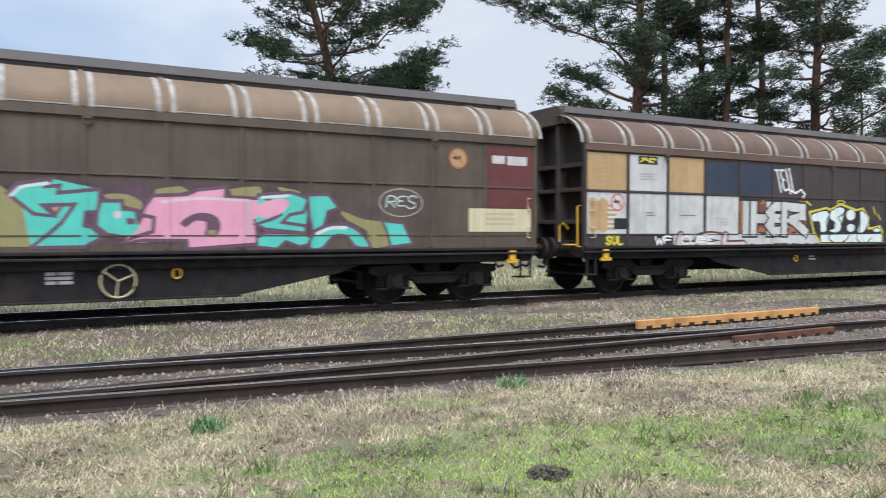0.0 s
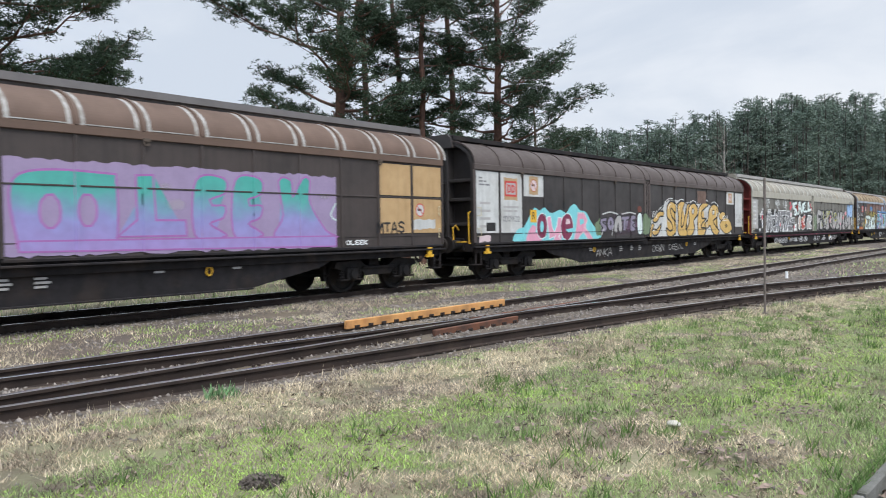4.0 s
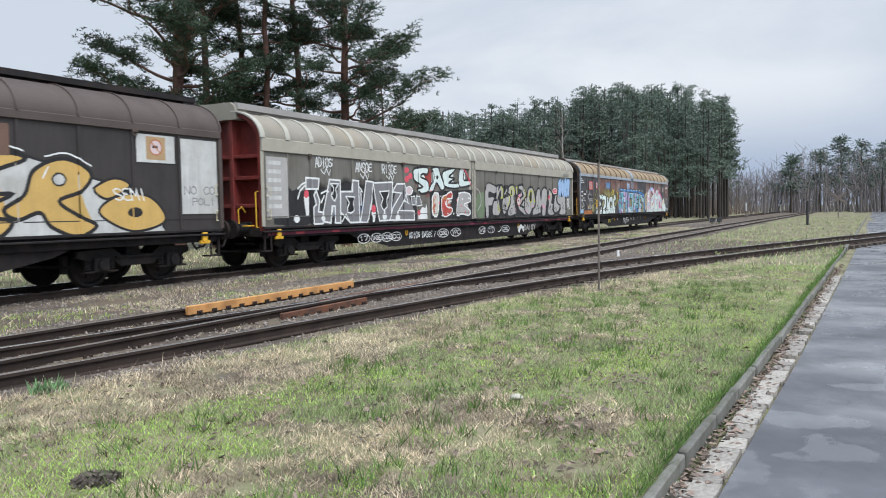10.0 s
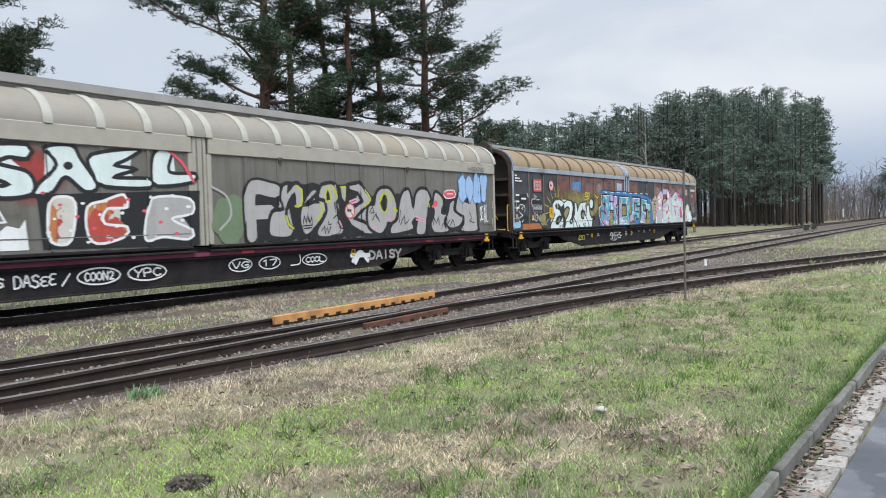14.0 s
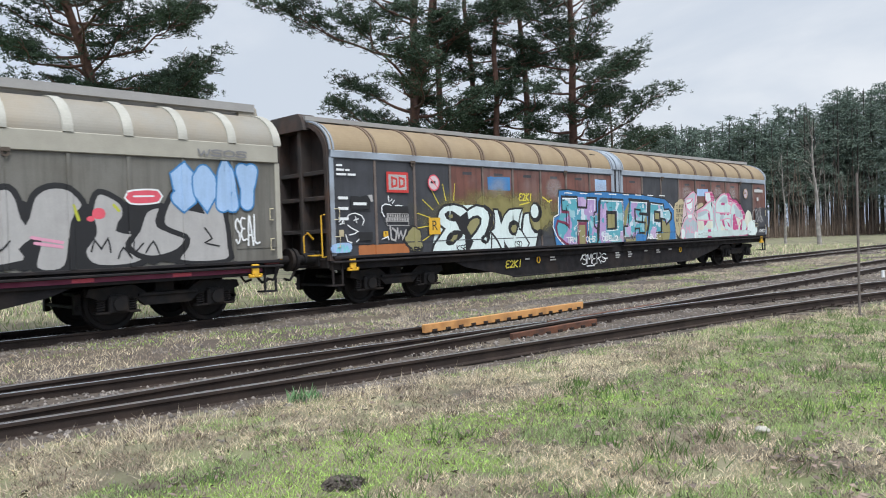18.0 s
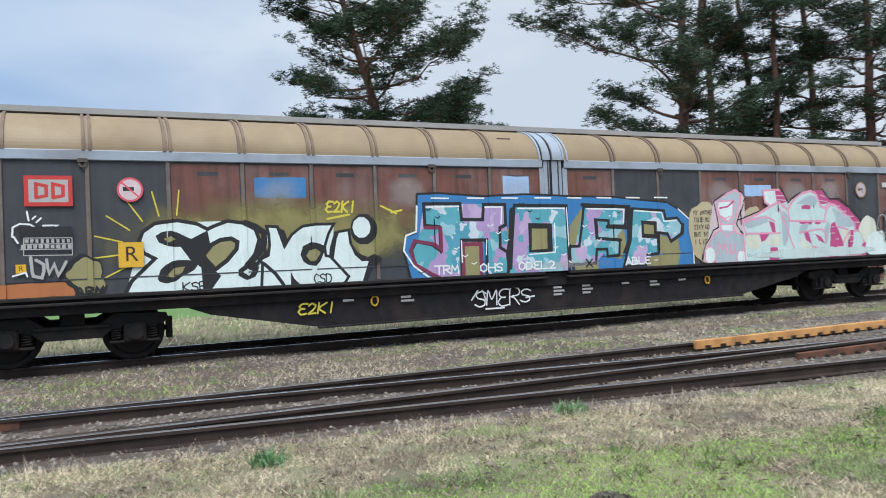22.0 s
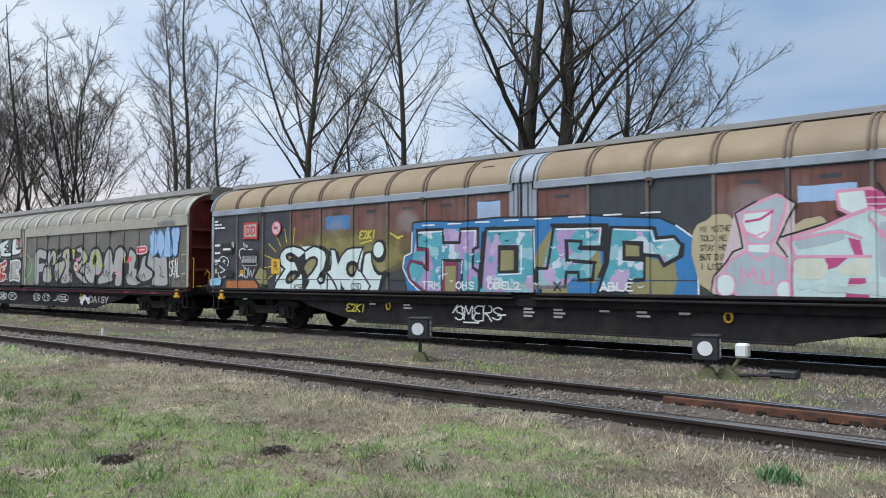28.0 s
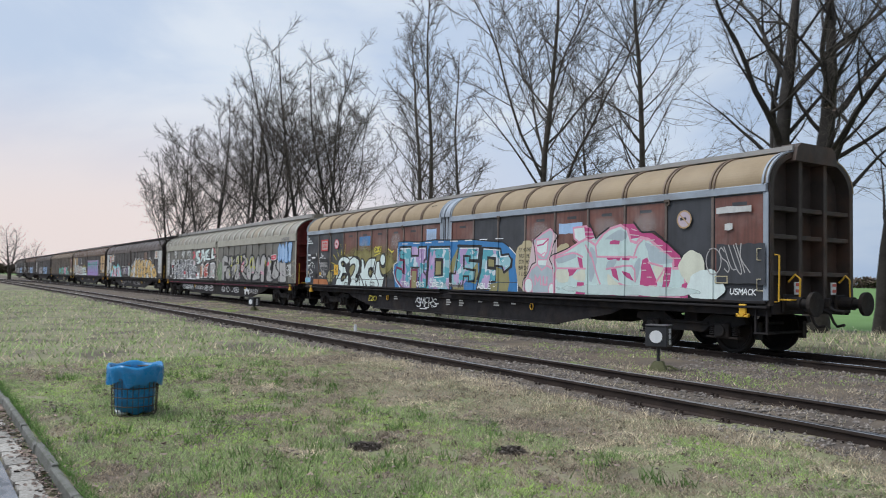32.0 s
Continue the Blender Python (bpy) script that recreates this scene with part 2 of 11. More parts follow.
def wet_asphalt():
    """Cracks and damp, smooth patches on the lane."""
    nt = M["asphalt"].node_tree
    n, link = nt.nodes.new, nt.links.new
    p = nt.nodes["Principled BSDF"]
    co, wet, cr = n("ShaderNodeTexCoord"), n("ShaderNodeTexNoise"), n("ShaderNodeTexVoronoi")
    wet.inputs["Scale"].default_value, wet.inputs["Detail"].default_value = 1.25, 4
    link(co.outputs["Object"], wet.inputs["Vector"])
    mr, mx = n("ShaderNodeMapRange"), n("ShaderNodeMix")
    for k, v in enumerate((0.575, 0.60, 0.0, 1.0)):
        mr.inputs[k + 1].default_value = v
    link(wet.outputs["Fac"], mr.inputs[0])
    old = p.inputs["Roughness"].links[0].from_socket
    link(mr.outputs[0], mx.inputs[0])
    link(old, mx.inputs[2])
    mx.inputs[3].default_value = 0.03
    link(mx.outputs[0], p.inputs["Roughness"])
    cr.feature, cr.inputs["Scale"].default_value = "DISTANCE_TO_EDGE", 6.5
    link(co.outputs["Object"], cr.inputs["Vector"])
    gap, zone, both = n("ShaderNodeMapRange"), n("ShaderNodeMapRange"), n("ShaderNodeMath")
    for m, q in ((gap, (0.0, 0.035, 0.7, 0.0)), (zone, (0.49, 0.43, 0.0, 1.0))):
        for k, v in enumerate(q):
            m.inputs[k + 1].default_value = v
    link(cr.outputs["Distance"], gap.inputs[0])
    link(wet.outputs["Fac"], zone.inputs[0])
    both.operation = "MULTIPLY"
    link(gap.outputs[0], both.inputs[0])
    link(zone.outputs[0], both.inputs[1])
    col = n("ShaderNodeMix")
    col.data_type = "RGBA"
    link(both.outputs[0], col.inputs[0])
    link(p.inputs["Base Color"].links[0].from_socket, col.inputs[6])
    col.inputs[7].default_value = (0.05, 0.05, 0.052, 1)
    link(col.outputs[2], p.inputs["Base Color"])


wet_asphalt()
KERB = ((-200, -14), (-60, -2.2), (-30, -0.1), (-12, 0.68), (-6, 0.88), (0, 1.02), (4.2, 1.05), (9.6, 0.86), (18, 0.63), (44, 0.0), (120, -1.6), (400, -8))
MAIN = 8.25                      # centre line of the siding
FAR = 14.34                      # centre line of the train's track
DIVERGE = ((-5, 0.0), (-2, 0.08), (0, 0.2), (4, 0.65), (8, 1.12), (12, 1.62), (16, 2.3), (20, 3.2), (25, 4.6), (34, 7.3), (42, 9.8), (52, 13.0))
GROUND = -0.17


def main_y(x):
    return MAIN - (0.00011 * (x + 12) ** 2 if x < -12 else 0.00004 * max(x - 15, 0) ** 2)


def far_y(x):
    return FAR - 0.0003 * max(-x - 20, 0) ** 2 if x < 0 else FAR + 0.0


def ground_z(x, y):
    z = GROUND + 0.05 * (noise.noise((x * 0.35, y * 0.35, 0)) * 0.8 + noise.noise((x * 1.3, y * 1.3, 4)) * 0.4)
    bed = min(abs(y - main_y(x)), abs(y - FAR))
    z += 0.05 * max(0.0, 1 - bed / 2.2)
    if y < spline(KERB, x) - 0.02:
        z = min(z, -0.30)
    if y > 17.2:
        z += 0.10 * min(1, (y - 17.2) / 1.5)
    return z


def build_ground():
    xs = np.concatenate([[-3000, -1500, -700, -400, -260, -180, -130, -100, -80], np.arange(-64, -24, 4.0), np.arange(-24, 34, 0.4), np.arange(34, 70, 3.0), [80, 100, 130, 180, 260, 400, 700, 1500, 3000]])
    ys = np.concatenate([[-3000, -1000, -400, -150, -60, -25, -12], np.arange(-7, 0, 1.0), np.arange(0, 0.5, 0.25), np.arange(0.5, 1.2, 0.07), np.arange(1.2, 7, 0.25), np.arange(7, 19, 0.5), [20, 22, 25, 30, 40, 60, 100, 180, 400, 1000, 3000]])
    verts = [(x, y, ground_z(x, y) if -70 < x < 120 and -12 < y < 60 else (GROUND if y > 0 else -0.32)) for y in ys for x in xs]
    nx = len(xs)
    faces = np.array([(j * nx + i, j * nx + i + 1, (j + 1) * nx + i + 1, (j + 1) * nx + i) for j in range(len(ys) - 1) for i in range(nx - 1)])
    ground = indexed("ground", verts, faces, M["earth"])
    mid = np.array([np.mean([verts[k] for k in f], axis=0) for f in faces])
    ground.data.materials.append(M["ballast"])
    ground.data.materials.append(M["field"])
    pick = []
    for x, y, _ in mid:
        edge = 0.5 * noise.noise((x * 0.8, y * 0.8, 9))
        lo = main_y(x) - 1.15 - (spline(DIVERGE, x) if -5 < x < 36 else 0)
        pick.append(1 if lo + edge < y < 17.0 + edge else 2 if (y > 24 and x < 12) else 0)
    ground.data.polygons.foreach_set("material_index", pick)
    for f in ground.data.polygons:
        f.use_smooth = True
    tagged(ground, "trackside ground of turf, dry grass and gravel", "ground", kind="structure")


build_ground()


def ribbon(name, xs, lo, hi, z0, z1, material, label, category):
    bm = bmesh.new()
    prev = None
    for x in xs:
        ring = [bm.verts.new(q) for q in ((x, lo(x), z0), (x, lo(x), z1), (x, hi(x), z1), (x, hi(x), z0))]
        if prev:
            for k in range(4):
                bm.faces.new((prev[k], ring[k], ring[(k + 1) % 4], prev[(k + 1) % 4]))
        prev = ring
    bmesh.ops.recalc_face_normals(bm, faces=bm.faces[:])
    return tagged(part(name, bm, material, label=label), category=category, kind="structure")


ROAD_X = [-200, -120, -60, -45, -30, -20, -12, -6, 0, 4.2, 9.6, 18, 30, 44, 80, 120, 250, 400]
ribbon("road", ROAD_X, lambda x: spline(KERB, x) - 6.2, lambda x: spline(KERB, x) - 0.36, -0.5, -0.265, M["asphalt"], "wet patched grey asphalt lane beside the railway", "road")

RAIL = ((-0.070, -0.155), (0.070, -0.155), (0.070, -0.14), (0.012, -0.125), (0.012, -0.045), (0.036, -0.035), (0.036, -0.004), (0.028, 0.0), (-0.028, 0.0),
        (-0.036, -0.004), (-0.036, -0.035), (-0.012, -0.045), (-0.012, -0.125), (-0.070, -0.14))


def rail(parent, path, material=None, head="rail_top"):
    """A flat-bottomed rail swept along a plane path, its head shining."""
    bm = bmesh.new()
    rings = []
    for i, (x, y) in enumerate(path):
        a, b = path[max(i - 1, 0)], path[min(i + 1, len(path) - 1)]
        d = Vector((b[0] - a[0], b[1] - a[1])).normalized()
        rings.append([bm.verts.new((x - d.y * o, y + d.x * o, z)) for o, z in RAIL])
    k = len(RAIL)
    for r, s in zip(rings, rings[1:]):
        for j in range(k):
            f = bm.faces.new((r[j], s[j], s[(j + 1) % k], r[(j + 1) % k]))
            f.material_index = 1 if j in (6, 7, 8) else 0
    bm.faces.new(rings[0])
    bm.faces.new(rings[-1][::-1])
    bmesh.ops.recalc_face_normals(bm, faces=bm.faces[:])
    ob = part("rail", bm, material or M["rail"], parent)
    ob.data.materials.append(M["rail_bright" if head == "one_bright" else head])
    return ob


def offset_path(xs, centre, o):
    out = []
    for x in xs:
        d = (centre(x + 0.5) - centre(x - 0.5))
        out.append((x - d * o, centre(x) + o))
    return out


def track(name, label, xs, centre, sleepers, offs=(-0.753, 0.753), head="rail_top"):
    root = thing(name, label, "railway track", kind="structure")
    for o in offs:
        rail(root, offset_path(xs, centre, o), head=head if o > 0 or head != "one_bright" else "rail_top")
    bm = boxes((-0.13, 0.13, -1.28, 1.28, -0.31, -0.157), bevel=0.012)
    for v in bm.verts:
        v.co.z += 0.006 * noise.noise(v.co * 3)
    first = part("sleeper", bm, M["sleeper"], root)
    plate = None
    rng = random.Random(5)
    for i, x in enumerate(sleepers):
        ob = first if i == 0 else new("sleeper", first.data)
        ob.parent = root
        ob.matrix_basis = pose(x + rng.uniform(-0.03, 0.03), centre(x) + rng.uniform(-0.03, 0.03), rng.uniform(-0.012, 0.0), 0, 0, rng.uniform(-1.2, 1.2) + math.degrees(math.atan(centre(x + 0.5) - centre(x - 0.5))))
        for o in offs:
            if plate is None:
                b = boxes((-0.09, 0.09, -0.16, 0.16, -0.162, -0.142), bevel=0.006)
                for s in (-0.11, 0.11):
                    disc(b, (0.04, s, -0.125), 0.02, 0.05, "z", 6)
                    disc(b, (-0.04, s, -0.125), 0.02, 0.05, "z", 6)
                plate = part("rail_plate", b, M["rail"], root)
                q = plate
            elif -30 < x < 40:
                q = new("rail_plate", plate.data)
                q.parent = root
            else:
                continue
            q.matrix_basis = pose(x, centre(x) + o, 0.0)
    return root


LONG = [-260, -180, -130, -100, -80, -60, -50, -40, -30, -20, -10, 0, 10, 20, 40, 60, 80, 100, 130, 170, 220]
far_track = track("railway_track_main", "straight running line on dark timber sleepers under the train", LONG, far_y, np.arange(-40, 75, 0.65), head="rail_bright")
side_track = track("railway_track_siding", "rusty siding track beside the running line", [-150, -120, -95, -80, -60, -50, -40, -30, -20, -12, 0, 10, 20, 30, 40, 60, 80, 100, 130, 160],
                   main_y, np.arange(-40, 66, 0.65))


def diverge_y(x):
    return main_y(x) - spline(DIVERGE, x)


branch = track("railway_track_branch", "rusty branch track curving away across the lane", [-4.5 + 0.9 * i for i in range(60)], diverge_y, np.arange(13.0, 47, 0.65), head="one_bright")
# ---- the train ----
SIDE = -1.42                     # the near wall's face, from the track's centre
M["under"] = mat("sooty_underframe_paint", (0.024, 0.022, 0.024), 0.72, c2=(0.013, 0.012, 0.013), scale=4, amount=0.7, bump=0.25, dirt=(0.05, 0.037, 0.03), dirt_amount=0.4, spec=0.2)
M["bogie"] = mat("black_bogie_steel", (0.021, 0.020, 0.021), 0.68, 0.2, c2=(0.016, 0.015, 0.015), scale=5, amount=0.7, bump=0.3, dirt=(0.06, 0.045, 0.035), dirt_amount=0.4, spec=0.2)
M["yellow"] = plain("yellow_safety_paint", (0.72, 0.42, 0.03), 0.5)
M["white"] = mat("dirty_white_paint", (0.62, 0.63, 0.62), 0.6, c2=(0.42, 0.43, 0.42), scale=2.5, amount=0.6, bump=0.05, streak=0.25, dirt=(0.30, 0.27, 0.23), dirt_amount=0.3)
M["offwhite"] = mat("pale_cream_paint", (0.62, 0.56, 0.38), 0.6, scale=2.5, amount=0.3, bump=0.05, streak=0.2)
M["tan"] = mat("bare_ochre_primer", (0.50, 0.34, 0.17), 0.7, c2=(0.38, 0.24, 0.11), scale=2.5, amount=0.6, bump=0.08, streak=0.2)
M["black"] = plain("black_spray_paint", (0.016, 0.016, 0.018), 0.55)
M["red"] = plain("red_sign_paint", (0.55, 0.045, 0.04), 0.5)
M["white_line"] = plain("white_spray_paint", (0.78, 0.80, 0.80), 0.55, 0.25)
M["glass_red"] = plain("red_lamp_board", (0.60, 0.12, 0.10), 0.4)

ARC = [(-0.45 - 0.97 * math.cos(radians(a)), 3.31 + 0.655 * math.sin(radians(a))) for a in [4.5 * k for k in range(21)]]


def arc_strip(bm, x0, x1, lift=0.0, thick=0.03, lo=0, hi=len(ARC), z_shift=0.0):
    """A curved roof sheet from x0 to x1, of the given thickness, lifted off the roof's line."""
    def at(i, o):
        a = radians(i * 4.5)
        y, z = ARC[i]
        return y - math.cos(a) * o, z + math.sin(a) * o + z_shift
    outer = [at(i, lift + thick) for i in range(lo, hi)]
    inner = [at(i, lift) for i in range(lo, hi)]
    prism(bm, outer + inner[::-1], x0, x1)
    return bm


SHARED = {}


def shared(key, make):
    """Build a mesh once and hand it out again."""
    if key not in SHARED:
        bm = make()
        me = bpy.data.meshes.new(key)
        bm.to_mesh(me)
        bm.free()
        SHARED[key] = me
    return SHARED[key]


def put(name, key, make, material, parent, at=None, label="", smooth=False):
    me = shared(key, make)
    if smooth:
        for f in me.polygons:
            f.use_smooth = True
    ob = link_mesh(name, me, material, parent, label)
    if at is not None:
        ob.matrix_basis = at
    return ob


def wheel_mesh():
    bm = bmesh.new()
    prof = ((0.0, 0.07), (0.10, 0.07), (0.13, 0.03), (0.36, 0.015), (0.39, 0.055), (0.455, 0.06), (0.462, -0.035), (0.485, -0.04), (0.485, -0.065), (0.39, -0.065),
            (0.36, -0.02), (0.13, -0.03), (0.10, -0.07), (0.0, -0.07))
    seg = 28
    rings = [[bm.verts.new((r * math.cos(2 * math.pi * k / seg), -y, r * math.sin(2 * math.pi * k / seg))) for k in range(seg)] for r, y in prof[1:-1]]
    for a, b in zip(rings, rings[1:]):
        for k in range(seg):
            bm.faces.new((a[k], a[(k + 1) % seg], b[(k + 1) % seg], b[k]))
    bm.faces.new(rings[0])
    bm.faces.new(rings[-1])
    for k in range(4):
        a = k * math.pi / 2
        disc(bm, (0.24 * math.cos(a), -0.035, 0.24 * math.sin(a)), 0.035, 0.02, "y", 8)
    bmesh.ops.recalc_face_normals(bm, faces=bm.faces[:])
    return bm


def side_frame():
    bm = bmesh.new()
    top = [(-1.42, 0.62), (-1.38, 0.74), (-0.62, 0.78), (-0.35, 0.60), (0.35, 0.60), (0.62, 0.78), (1.38, 0.74), (1.42, 0.62), (1.18, 0.54), (0.60, 0.56), (0.42, 0.40), (-0.42, 0.40), (-0.60, 0.56), (-1.18, 0.54)]
    prism(bm, top, -1.12, -0.98, "y")
    box(bm, -0.55, 0.55, -1.16, -0.94, 0.56, 0.62, 0.01)
    return bm


def axle_box():
    bm = bmesh.new()
    box(bm, -0.17, 0.17, -1.20, -0.92, 0.30, 0.62, 0.03)
    disc(bm, (0, -1.22, 0.46), 0.115, 0.06, "y", 16)
    for s in (-1, 1):
        box(bm, s * 0.27 - 0.11, s * 0.27 + 0.11, -1.17, -0.97, 0.30, 0.34, 0.008)
    return bm


def spring():
    bm = bmesh.new()
    return tube(bm, [(0.07 * math.cos(k * 0.9), -1.07 + 0.07 * math.sin(k * 0.9), 0.345 + 0.0058 * k) for k in range(38)], 0.016, 5)


def bogie(wagon, x):
    b = put("bogie", "bogie_beam", lambda: boxes((-0.18, 0.18, -1.0, 1.0, 0.52, 0.82), (-1.3, 1.3, -0.35, 0.35, 0.58, 0.66), (-0.5, 0.5, -0.7, 0.7, 0.82, 0.92), bevel=0.02), M["bogie"], wagon,
            pose(x, 0, 0), "black steel two-axle bogie")
    for turn in (0, 180):
        m = pose(0, 0, 0, 0, 0, turn)
        put("side_frame", "bogie_side", side_frame, M["bogie"], b, m)
        for s in (-0.9, 0.9):
            put("axle_box", "bogie_axle_box", axle_box, M["bogie"], b, m @ pose(s, 0, 0))
            for o in (-0.27, 0.27):
                put("coil_spring", "bogie_spring", spring, M["bogie"], b, m @ pose(s + o, 0, 0))
    for s in (-1.45, 1.45):
        put("brake_shoe", "brake_shoe", lambda: boxes((-0.05, 0.05, -0.82, -0.68, 0.30, 0.66), (-0.05, 0.05, 0.68, 0.82, 0.30, 0.66), (-0.03, 0.03, -0.9, 0.9, 0.40, 0.46), bevel=0.01), M["bogie"], b, pose(s, 0, 0))
    sets = []
    for s in (-0.9, 0.9):
        axle = put("wheelset", "axle", lambda: disc(bmesh.new(), (0, 0, 0), 0.085, 2.1, "y", 12), M["bogie"], wagon, pose(x + s, 0, 0.46))
        for y, turn in ((-0.76, 0), (0.76, 180)):
            w = put("wheel", "wheel_disc", wheel_mesh, M["bogie"], axle, pose(0, y, 0, 0, 0, turn))
        sets.append((axle, x + s))
    return sets


def end_frame(body, colour, x, sign, cap=None, lift=0.0, crest=0.0):
    """The recessed end wall with its posts and beams; sign -1: the end at low x."""
    i = x - sign * 0.30
    lo, hi = min(x, i), max(x, i)
    outline = [(-1.36, 1.02)] + [(y * 0.97, z - 0.02 + lift) for y, z in ARC] + [(-y * 0.97, z - 0.02 + lift) for y, z in ARC[::-1]] + [(1.36, 1.02)]
    plate = part("end_wall", prism(bmesh.new(), outline, i - 0.02, i + 0.02), colour, body)
    for s in (-1, 1):
        bm = bmesh.new()
        ring = [(s * 1.40, 1.0)] + [(s * -y * 0.985, z - 0.004 + lift) for y, z in ARC]
        inner = [(s * 1.30, 1.0)] + [(s * -y * 0.91, z - 0.07 + lift) for y, z in ARC]
        prism(bm, ring + inner[::-1], lo, hi)
        part("corner_post", bm, colour, body)
        part("end_post", boxes((lo, hi, s * 0.42 - 0.06, s * 0.42 + 0.06, 1.02, 3.90 + lift), bevel=0.012), colour, body)
    for z in (1.62, 2.32, 2.86):
        for a, b in ((-1.32, -0.49), (-0.35, 0.35), (0.49, 1.32)):
            part("end_beam", boxes((lo + 0.03, hi - 0.03, a, b, z - 0.045, z + 0.045), bevel=0.01), colour, body)
    part("roof_end_cap", prism(bmesh.new(), [(-0.72, 3.80 + lift), (-0.64, 4.03 + lift + crest), (-0.52, 4.12 + lift + crest), (0.52, 4.12 + lift + crest), (0.64, 4.03 + lift + crest), (0.72, 3.80 + lift)], x - sign * 0.34, x + sign * 0.08), cap or colour, body)
    part("headstock", boxes((min(x, x - sign * 0.22), max(x, x - sign * 0.22), -1.33, 1.33, 0.84, 1.04), bevel=0.015), M["under"], body)
    for s in (-0.875, 0.875):
        def buffer():
            bm = bmesh.new()
            disc(bm, (0.16, 0, 0), 0.13, 0.34, "x", 16)
            disc(bm, (0.40, 0, 0), 0.095, 0.26, "x", 16)
            box(bm, 0.0, 0.05, -0.19, 0.19, -0.17, 0.17, 0.015)
            bmesh.ops.create_cone(bm, cap_ends=True, segments=20, radius1=0.235, radius2=0.235, depth=0.07, matrix=pose(0.56, 0, 0, 0, 90, 0))
            return bm
        put("buffer", "buffer", buffer, M["bogie"], body, pose(x, s, 1.05, 0, 0, 0 if sign > 0 else 180))

    def hook():
        bm = boxes((0, 0.28, -0.05, 0.05, -0.06, 0.06), (0.24, 0.34, -0.05, 0.05, -0.05, 0.14), bevel=0.015)
        tube(bm, [(0.26, 0, 0.0), (0.42, 0, -0.10), (0.62, 0, -0.12)], 0.035, 8)
        return bm
    put("coupling_hook", "coupling", hook, M["bogie"], body, pose(x, 0, 1.02, 0, 0, 0 if sign > 0 else 180))
    for s in (-0.3, 0.36):
        put("brake_hose", "brake_hose", lambda: tube(bmesh.new(), [(0, 0, 0), (0.12, 0, -0.05), (0.20, 0, -0.22), (0.27, 0, -0.30), (0.42, 0, -0.26)], 0.028, 8), M["bogie"], body, pose(x, s, 0.9, 0, 0, 0 if sign > 0 else 180))
    d = sign
    part("handrail", tube(bmesh.new(), [(x + d * 0.01, -1.28, 1.08), (x + d * 0.11, -1.30, 1.08), (x + d * 0.12, -1.30, 1.95), (x + d * 0.01, -1.28, 1.97)], 0.017, 6), M["yellow"], body, "yellow tubular handrail")
    for s in (-1, 1):
        part("shunter_rail", tube(bmesh.new(), [(x + d * 0.02, s * 1.14, 1.12), (x + d * 0.24, s * 1.14, 1.12), (x + d * 0.25, s * 0.86, 1.12), (x + d * 0.25, s * 0.84, 1.52), (x + d * 0.16, s * 0.86, 1.60), (x + d * 0.02, s * 0.86, 1.46)], 0.020, 6),
             M["yellow"], body, "bent yellow shunter's handrail")
    part("foot_step", boxes((min(x - d * 0.05, x - d * 0.35), max(x - d * 0.05, x - d * 0.35), -1.40, -1.12, 0.46, 0.49), (x - d * 0.08 - 0.02, x - d * 0.08 + 0.02, -1.40, -1.36, 0.46, 0.95),
                            (x - d * 0.32 - 0.02, x - d * 0.32 + 0.02, -1.40, -1.36, 0.46, 0.95), bevel=0.004), M["under"], body)


def lug():
    bm = boxes((-0.07, 0.07, -0.01, 0.01, 0.0, 0.06))
    seg = 12
    a = [bm.verts.new((0.065 * math.cos(2 * math.pi * k / seg), 0, -0.02 + 0.065 * math.sin(2 * math.pi * k / seg))) for k in range(seg)]
    b = [bm.verts.new((0.028 * math.cos(2 * math.pi * k / seg), 0, -0.02 + 0.028 * math.sin(2 * math.pi * k / seg))) for k in range(seg)]
    c = [bm.verts.new((v.co.x, 0.02, v.co.z)) for v in a]
    for k in range(seg):
        j = (k + 1) % seg
        bm.faces.new((a[k], a[j], b[j], b[k]))
        bm.faces.new((a[k], c[k], c[j], a[j]))
    return bm


def ring_mesh():
    bm = bmesh.new()
    pts = [(0.065 * math.cos(k * math.pi / 8), 0, 0.085 * math.sin(k * math.pi / 8)) for k in range(17)]
    return tube(bm, pts, 0.018, 6)


def jack_point():
    bm = boxes((-0.075, 0.075, -0.03, 0.03, 0.0, 0.20), (-0.13, 0.13, -0.035, 0.035, -0.055, -0.01), (-0.14, -0.10, -0.035, 0.035, -0.05, 0.02), (0.10, 0.14, -0.035, 0.035, -0.05, 0.02), bevel=0.01)
    disc(bm, (0, -0.03, 0.0), 0.045, 0.03, "y", 12)
    return bm


